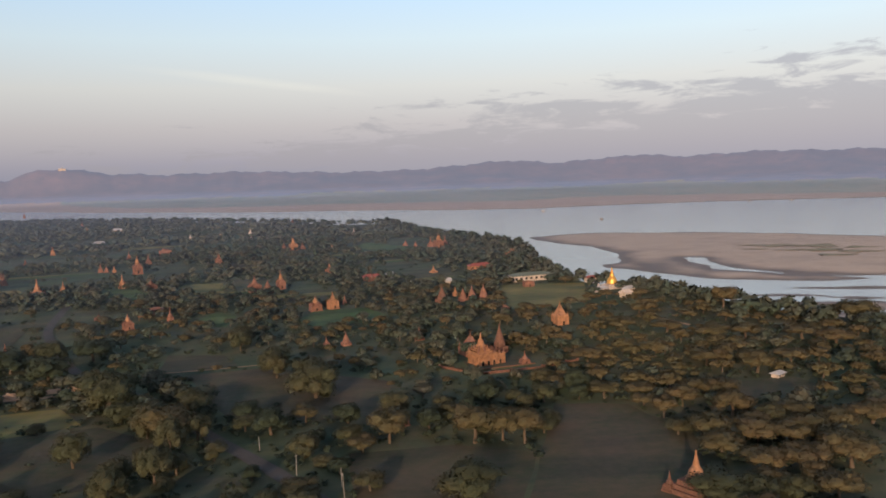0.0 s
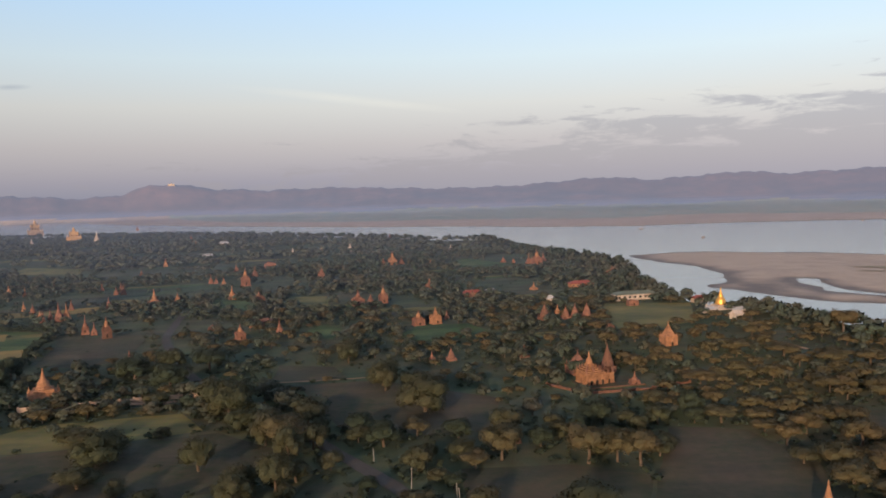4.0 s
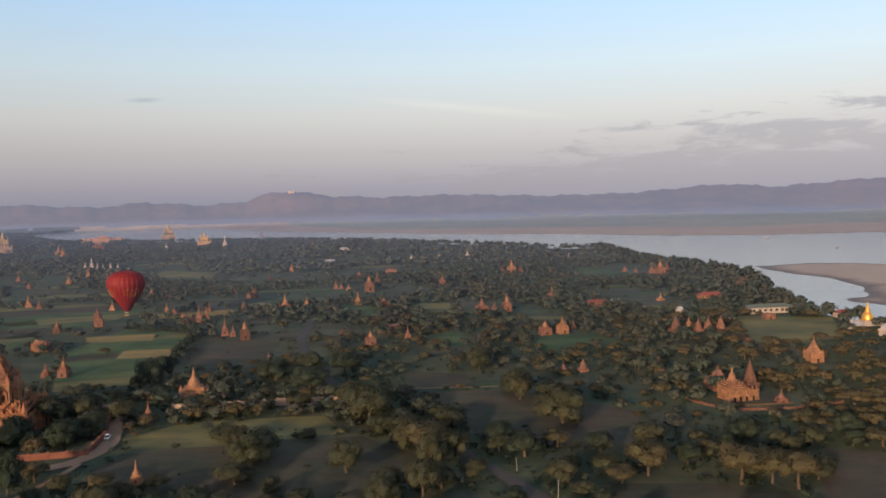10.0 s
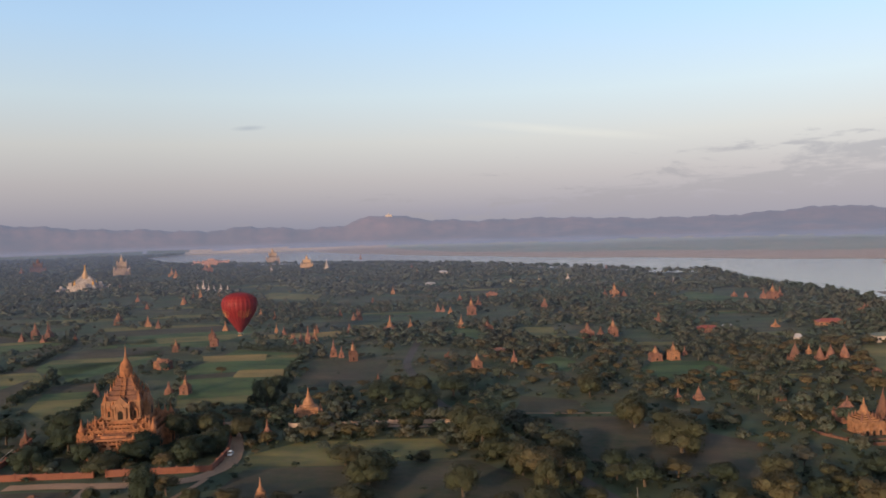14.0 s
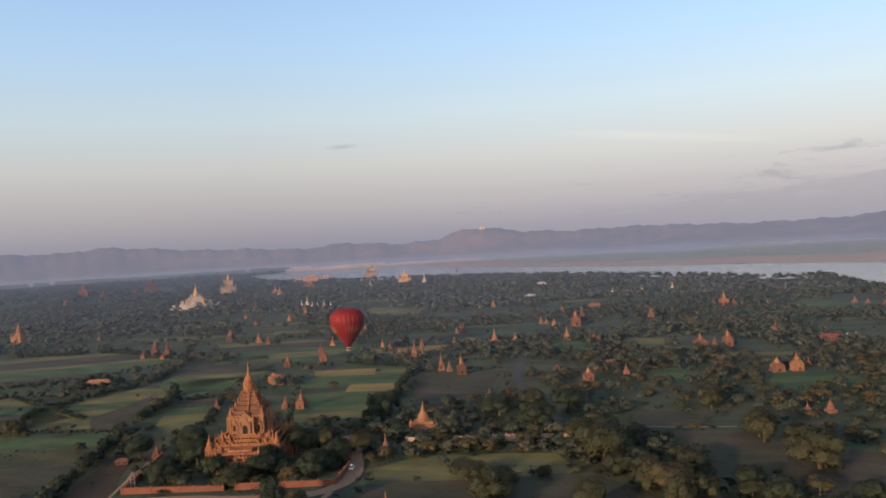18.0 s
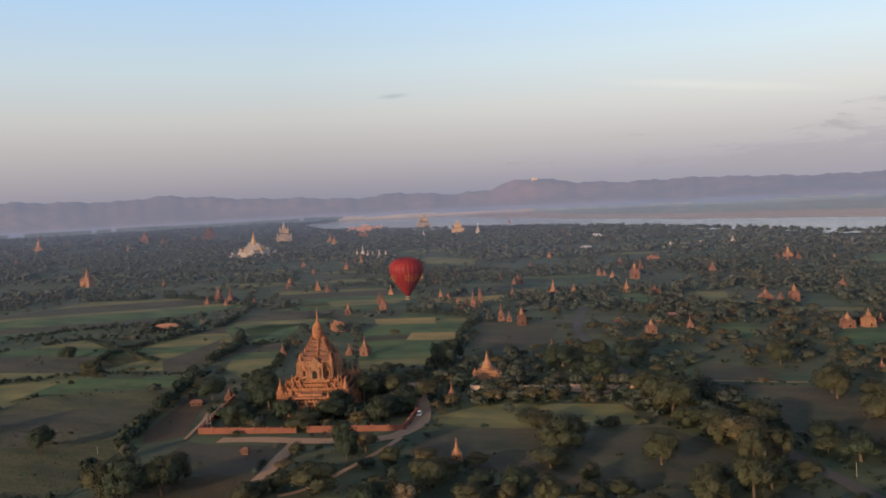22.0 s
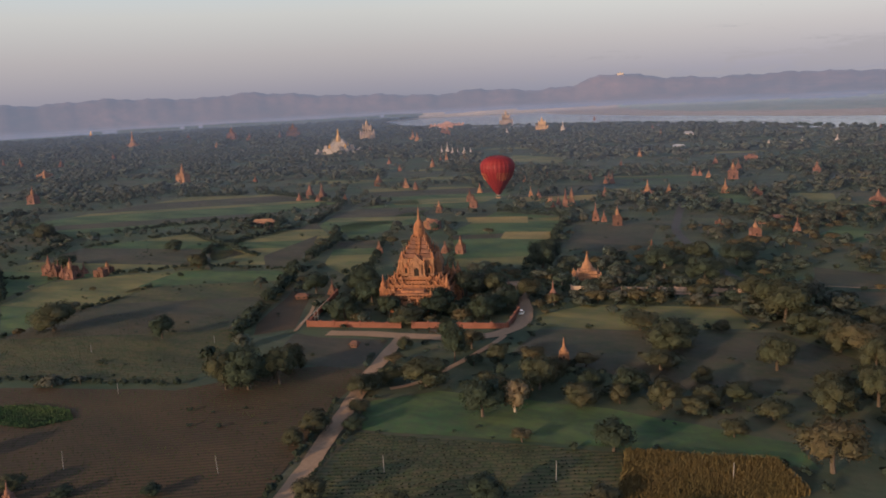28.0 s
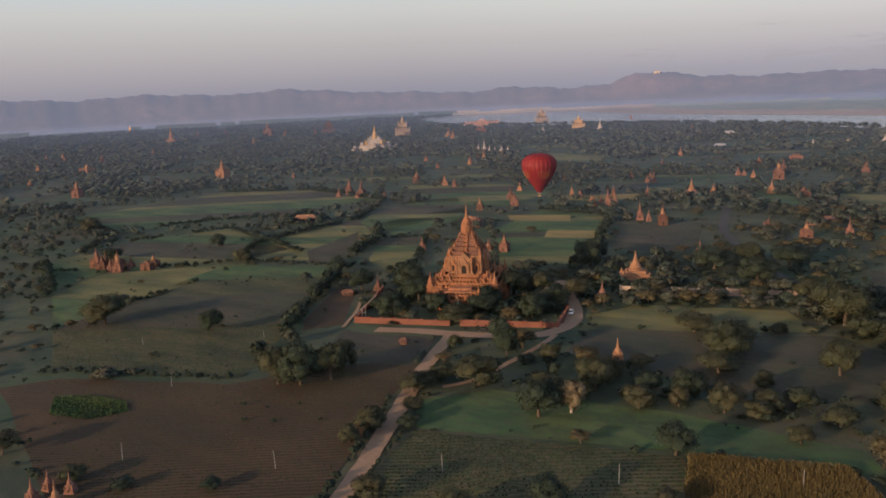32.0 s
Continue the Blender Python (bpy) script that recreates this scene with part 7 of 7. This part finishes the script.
def grow_woods():
    # single trees nearest the path
    x, y, r = scatter(150, 330, 10.5)
    keep = free(x, y, 0.015) & (TREE_RND.uniform(size=x.shape) < thickness(x, y))
    for tx, ty, tw in TREES:
        keep &= np.hypot(x - tx, y - ty) > tw + 2.5
    x, y, r = x[keep], y[keep], r[keep]
    order = np.argsort(r)
    near, rest = order[:140], order[140:]
    for i in near:
        kind = "umbrella" if (x[i] > 60 and TREE_RND.uniform() < 0.75) else ("dark" if TREE_RND.uniform() < 0.3 else ("round" if TREE_RND.uniform() < 0.75 else "umbrella"))
        w = TREE_RND.uniform(9, 16) if kind == "umbrella" and x[i] > 60 else TREE_RND.uniform(6, 11)
        plant_tree(kind, x[i], y[i], w, w * (TREE_RND.uniform(0.5, 0.68) if kind == "umbrella" else TREE_RND.uniform(0.62, 0.9)))
    m = len(rest)
    W = TREE_RND.uniform(6, 11, m)
    woods("woodland", x[rest], y[rest], W, W * TREE_RND.uniform(0.6, 0.9, m), 620, 0.050, ["round", "umbrella", "round", "umbrella"], M_LEAF_FAR, "mixed scrub trees with olive and bronze crowns", True, 7)
    # middle distance
    x, y, r = scatter(330, 620, 8.2)
    keep = free(x, y, 0.015) & (TREE_RND.uniform(size=x.shape) < thickness(x, y))
    for tx, ty, tw in TREES:
        keep &= np.hypot(x - tx, y - ty) > tw + 1.5
    x, y = x[keep], y[keep]
    acacia = TREE_RND.uniform(size=x.shape) < np.where(x > 60, 0.72, 0.34)
    for m, kinds, mat, nm, lab in ((acacia, ["umbrella", "flat", "umbrella"], M_LEAF_ACACIA, "acacia_woodland", "flat-topped acacias with bronze crowns"), (~acacia, ["round", "round", "umbrella"], M_LEAF_FAR, "woodland", "mixed olive-green scrub trees")):
        k = int(m.sum())
        big = np.where(x[m] > 60, 8.5, 6.2) if nm == "acacia_woodland" else 6.6
        W = 4.2 + big * TREE_RND.uniform(0, 1, k) ** 1.3
        tall = TREE_RND.uniform(0.46, 0.66, k) if nm == "acacia_woodland" else TREE_RND.uniform(0.55, 0.9, k)
        woods(nm, x[m], y[m], W, W * tall, 400, 0.055, kinds, mat, lab, True, 6, (5, 2))
    # far woods; from 1100 m on the leaves take the haze-paled colour
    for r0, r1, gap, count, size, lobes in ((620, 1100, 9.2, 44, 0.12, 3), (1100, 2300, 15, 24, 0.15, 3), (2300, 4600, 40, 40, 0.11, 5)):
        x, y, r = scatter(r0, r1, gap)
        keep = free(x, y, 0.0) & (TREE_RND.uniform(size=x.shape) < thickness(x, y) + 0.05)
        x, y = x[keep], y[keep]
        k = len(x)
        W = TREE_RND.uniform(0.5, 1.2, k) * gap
        woods("far_woodland", x, y, W, np.minimum(W * TREE_RND.uniform(0.45, 0.8, k), TREE_RND.uniform(6, 11, k) + (4 if r0 > 2000 else 0)), count, size, ["round", "round", "umbrella"], M_LEAF_FAR if r0 < 1000 else M_LEAF_HAZED, "distant woods along the river", False, lobes, (4, 2))
    # bushes and weed clumps standing about the fields
    x, y, r = scatter(170, 760, 6.0)
    inf = np.zeros(x.shape, bool)
    for ring in FIELDS[:24]:
        inf |= inside(ring, x, y)
    lump = np.sin(x / 13 + 2 * np.sin(y / 19)) + np.sin(y / 11 + 1.5 * np.sin(x / 23))
    keep = inf & (x < -60) & (lump > 0.9) & (TREE_RND.uniform(size=x.shape) < 0.30)
    for line, gap in ROADS:
        keep &= away(line, x, y, False) > gap + 1
    x, y = x[keep], y[keep]
    W = TREE_RND.uniform(0.8, 2.6, len(x))
    woods("field_bushes", x, y, W, W * TREE_RND.uniform(0.4, 0.7, len(x)), 22, 0.16, ["round", "round"], M_LEAF_DARK, "low dark bushes and weed clumps in the fields", False, 2, (5, 2))
    # a closed belt of taller trees along the bluff
    pts = [Vector(p) for p in NEAR_SHORE[7:29]]
    bx, by = [], []
    for a, b in zip(pts, pts[1:]):
        L = (b - a).length
        far = a.length > 1300
        st = 12.0 if far else 6.0
        nrm = Vector((-(b - a).y, (b - a).x)).normalized()
        for i in range(int(L / st)):
            for j in range(2):
                p = a + (b - a) * ((i + TREE_RND.uniform()) * st / L) - nrm * TREE_RND.uniform(10, 38)
                bx.append(p.x), by.append(p.y)
    bx, by = np.array(bx), np.array(by)
    keep = free(bx, by, 0.0)
    bx, by = bx[keep], by[keep]
    W = TREE_RND.uniform(8, 14, len(bx))
    woods("river_belt", bx, by, W, TREE_RND.uniform(7, 12, len(bx)), 80, 0.10, ["round", "round", "umbrella"], M_LEAF_FAR, "belt of trees along the river bluff", False, 4, (5, 2))
    # undergrowth
    for r0, r1, gap, lo, hi, count in ((140, 420, 4.6, 1.5, 4.5, 30), (420, 800, 6.4, 2.0, 5.5, 20)):
        x, y, r = scatter(r0, r1, gap)
        keep = free(x, y, 0.01) & (TREE_RND.uniform(size=x.shape) < 0.92 * thickness(x, y))
        x, y = x[keep], y[keep]
        k = len(x)
        W = TREE_RND.uniform(lo, hi, k)
        woods("undergrowth", x, y, W, W * TREE_RND.uniform(0.4, 0.75, k), count, 0.15, ["round", "round"], M_LEAF_DARK, "low thorny bushes between the trees", False, 2, (5, 2))


def hedge(pts, wmin=2.5, wmax=5.5, gap=2.4, dark=True, jitter=1.5):
    hx, hy = [], []
    for (x0, y0), (x1, y1) in zip(pts, pts[1:]):
        L = math.hypot(x1 - x0, y1 - y0)
        for i in range(int(L / gap)):
            t = (i + 0.5) * gap / L
            if noise.noise(Vector(((x0 + (x1 - x0) * t) * 0.05, (y0 + (y1 - y0) * t) * 0.05, 1.7))) > -0.28:
                hx.append(x0 + (x1 - x0) * t + TREE_RND.uniform(-jitter, jitter))
                hy.append(y0 + (y1 - y0) * t + TREE_RND.uniform(-jitter, jitter))
    W = TREE_RND.uniform(wmin, wmax, len(hx))
    woods("hedge", np.array(hx), np.array(hy), W, W * TREE_RND.uniform(0.6, 1.0, len(hx)), 90, 0.09, ["round", "round"], M_LEAF_DARK if dark else M_LEAF_FAR, "uneven dark hedge of bushes between fields")


grow_woods()
hedge([(-300, 190), (-315, 222), (-332, 250), (-352, 285), (-363, 307), (-390, 336), (-412, 400), (-440, 440)], 4, 9)
hedge([(-363, 141), (-284, 165)], 1.6, 3.6)
hedge([(-420, 172), (-428, 213), (-447, 320), (-456, 330)], 2, 4)
hedge([(-456, 322), (-500, 372), (-500, 490), (-560, 600)], 3, 6)
hedge([(-390, 332), (-456, 325)], 1.5, 3)
hedge([(-595, 270), (-505, 224), (-490, 212)], 3, 7)
hedge([(-460, 322), (-522, 266), (-594, 250)], 2, 4)
hedge([(-613, 350), (-578, 420), (-457, 366), (-440, 358)], 2.5, 5.5)
hedge([(-671, 370), (-637, 446), (-586, 484), (-500, 490)], 3, 6)
hedge([(-815, 416), (-671, 370), (-600, 300)], 3, 7)
hedge([(-564, 596), (-707, 650), (-815, 620)], 4, 8)
hedge([(-222, 176), (-212, 155), (-198, 122), (-180, 80)], 1.5, 3.5, 2.2, True, 0.6)
hedge([(-202, 157), (-192, 127), (-178, 95)], 1.2, 2.6, 2.6, True, 0.6)
hedge([(-234, 206), (-248, 238)], 1.5, 3.2, 2.2, False, 0.6)
hedge([(-254, 380), (-262, 428), (-302, 544), (-370, 564)], 3, 7)
hedge([(-346, 330), (-344, 358), (-390, 430), (-418, 416)], 2.5, 5)
hedge([(-546, 452), (-520, 460), (-524, 474), (-552, 476), (-560, 462)], 6, 11, 4.0, True, 4.0)
hedge([(-190, 326), (-130, 338), (-110, 300)], 3, 7, 4.0, False)
hedge([(-285, 262), (-262, 268), (-235, 276), (-220, 288)], 3.5, 7.5, 2.5, True, 5.0)
hedge([(-310, 268), (-300, 262), (-296, 275), (-305, 300), (-290, 330)], 3.5, 7.5, 2.5, True, 4.0)
hedge([(-290, 330), (-262, 335), (-235, 325), (-228, 310)], 3.5, 7.5, 2.5, True, 4.0)

# ---- hot-air balloon ----


def tube(pts, r, n=5):
    """One closed pipe along a line of places."""
    vs, fs = [], []
    pts = [Vector(p) for p in pts]
    for i, p in enumerate(pts):
        d = (pts[min(i + 1, len(pts) - 1)] - pts[max(i - 1, 0)]).normalized()
        u = d.cross(Vector((0, 0, 1)) if abs(d.z) < 0.9 else Vector((1, 0, 0))).normalized()
        w = d.cross(u)
        vs += [tuple(p + (u * math.cos(2 * math.pi * k / n) + w * math.sin(2 * math.pi * k / n)) * r) for k in range(n)]
    for i in range(len(pts) - 1):
        for k in range(n):
            fs.append((i * n + k, i * n + (k + 1) % n, (i + 1) * n + (k + 1) % n, (i + 1) * n + k))
    fs += [tuple(range(n))[::-1], tuple(range((len(pts) - 1) * n, len(pts) * n))]
    return Shape().add(vs, fs)


def balloon(x, y, z, H):
    ob = holder("hot_air_balloon", x, y, z)
    prof = [(0.045, 0.085), (0.07, 0.12), (0.13, 0.20), (0.215, 0.32), (0.295, 0.44), (0.355, 0.55), (0.392, 0.64), (0.408, 0.72), (0.402, 0.80), (0.368, 0.87), (0.300, 0.93), (0.200, 0.972), (0.10, 0.993), (0.02, 1.0)]
    n = 48
    vs, fs = [], []
    for r, h in prof:
        for i in range(n):
            k = 1.0 if i % 2 else 0.975
            a = 2 * math.pi * i / n
            vs.append((r * H * k * math.cos(a), r * H * k * math.sin(a), h * H))
    for j in range(len(prof) - 1):
        for i in range(n):
            q = (i + 1) % n
            fs.append((j * n + i, j * n + q, (j + 1) * n + q, (j + 1) * n + i))
    env = part("envelope", Shape().add(vs, fs), M_BALLOON, ob, "dark red gored envelope")
    def on_skin(a, h, k=1.012):
        r = np.interp(h, [p[1] for p in prof], [p[0] for p in prof]) * H * k
        return (r * math.cos(a), r * math.sin(a), h * H)

    for i in range(0, n, 2):
        a = 2 * math.pi * i / n
        part("load_tape", tube([on_skin(a, h, 0.982) for r, h in prof], 0.13), M_BALLOON_RIB, env)
    for m in range(4):
        a0 = math.radians(-60 + 20 + m * 90)
        for sg in (-1, 1):
            for off, top, low, bow in ((0.05, 0.60, 0.44, 0.04), (0.20, 0.63, 0.43, 0.06), (0.36, 0.61, 0.47, 0.08)):
                pts = [on_skin(a0 + sg * (off + bow * math.sin(k / 8 * math.pi)), top + (low - top) * k / 8 + 0.012 * math.sin(k * 0.8)) for k in range(9)]
                part("ornament", tube(pts, 0.11), M_BALLOON_GOLD, env, "curved gold painted ornament")
    s = Shape().turned([(0.044 * H, 0.07 * H), (0.047 * H, 0.088 * H)], 24)
    part("skirt", s, M_WHITE, ob, "pale cloth skirt round the mouth")
    b = Shape().box(0, 0, 0, 3.4, 2.2, 1.15, 1.06)
    bk = part("basket", b, M_WICKER, ob, "brown wicker basket")
    part("rim", Shape().box(0, 0, 1.15, 3.75, 2.5, 0.14), M_DARK, bk)
    for sx in (-1, 1):
        for sy in (-1, 1):
            part("rope", Shape().rod((sx * 1.7, sy * 1.1, 1.2), (sx * 1.1, sy * 1.1, 0.075 * H), 0.04, 0.04, 4), M_METAL, ob)
    part("burner", Shape().box(0, 0, 2.3, 0.9, 0.6, 0.4), M_METAL, ob)
    return tagged(ob, "dark red hot-air balloon with gold ornaments floating low", "balloon")


balloon(-384, 589, 7.5, 36.5)
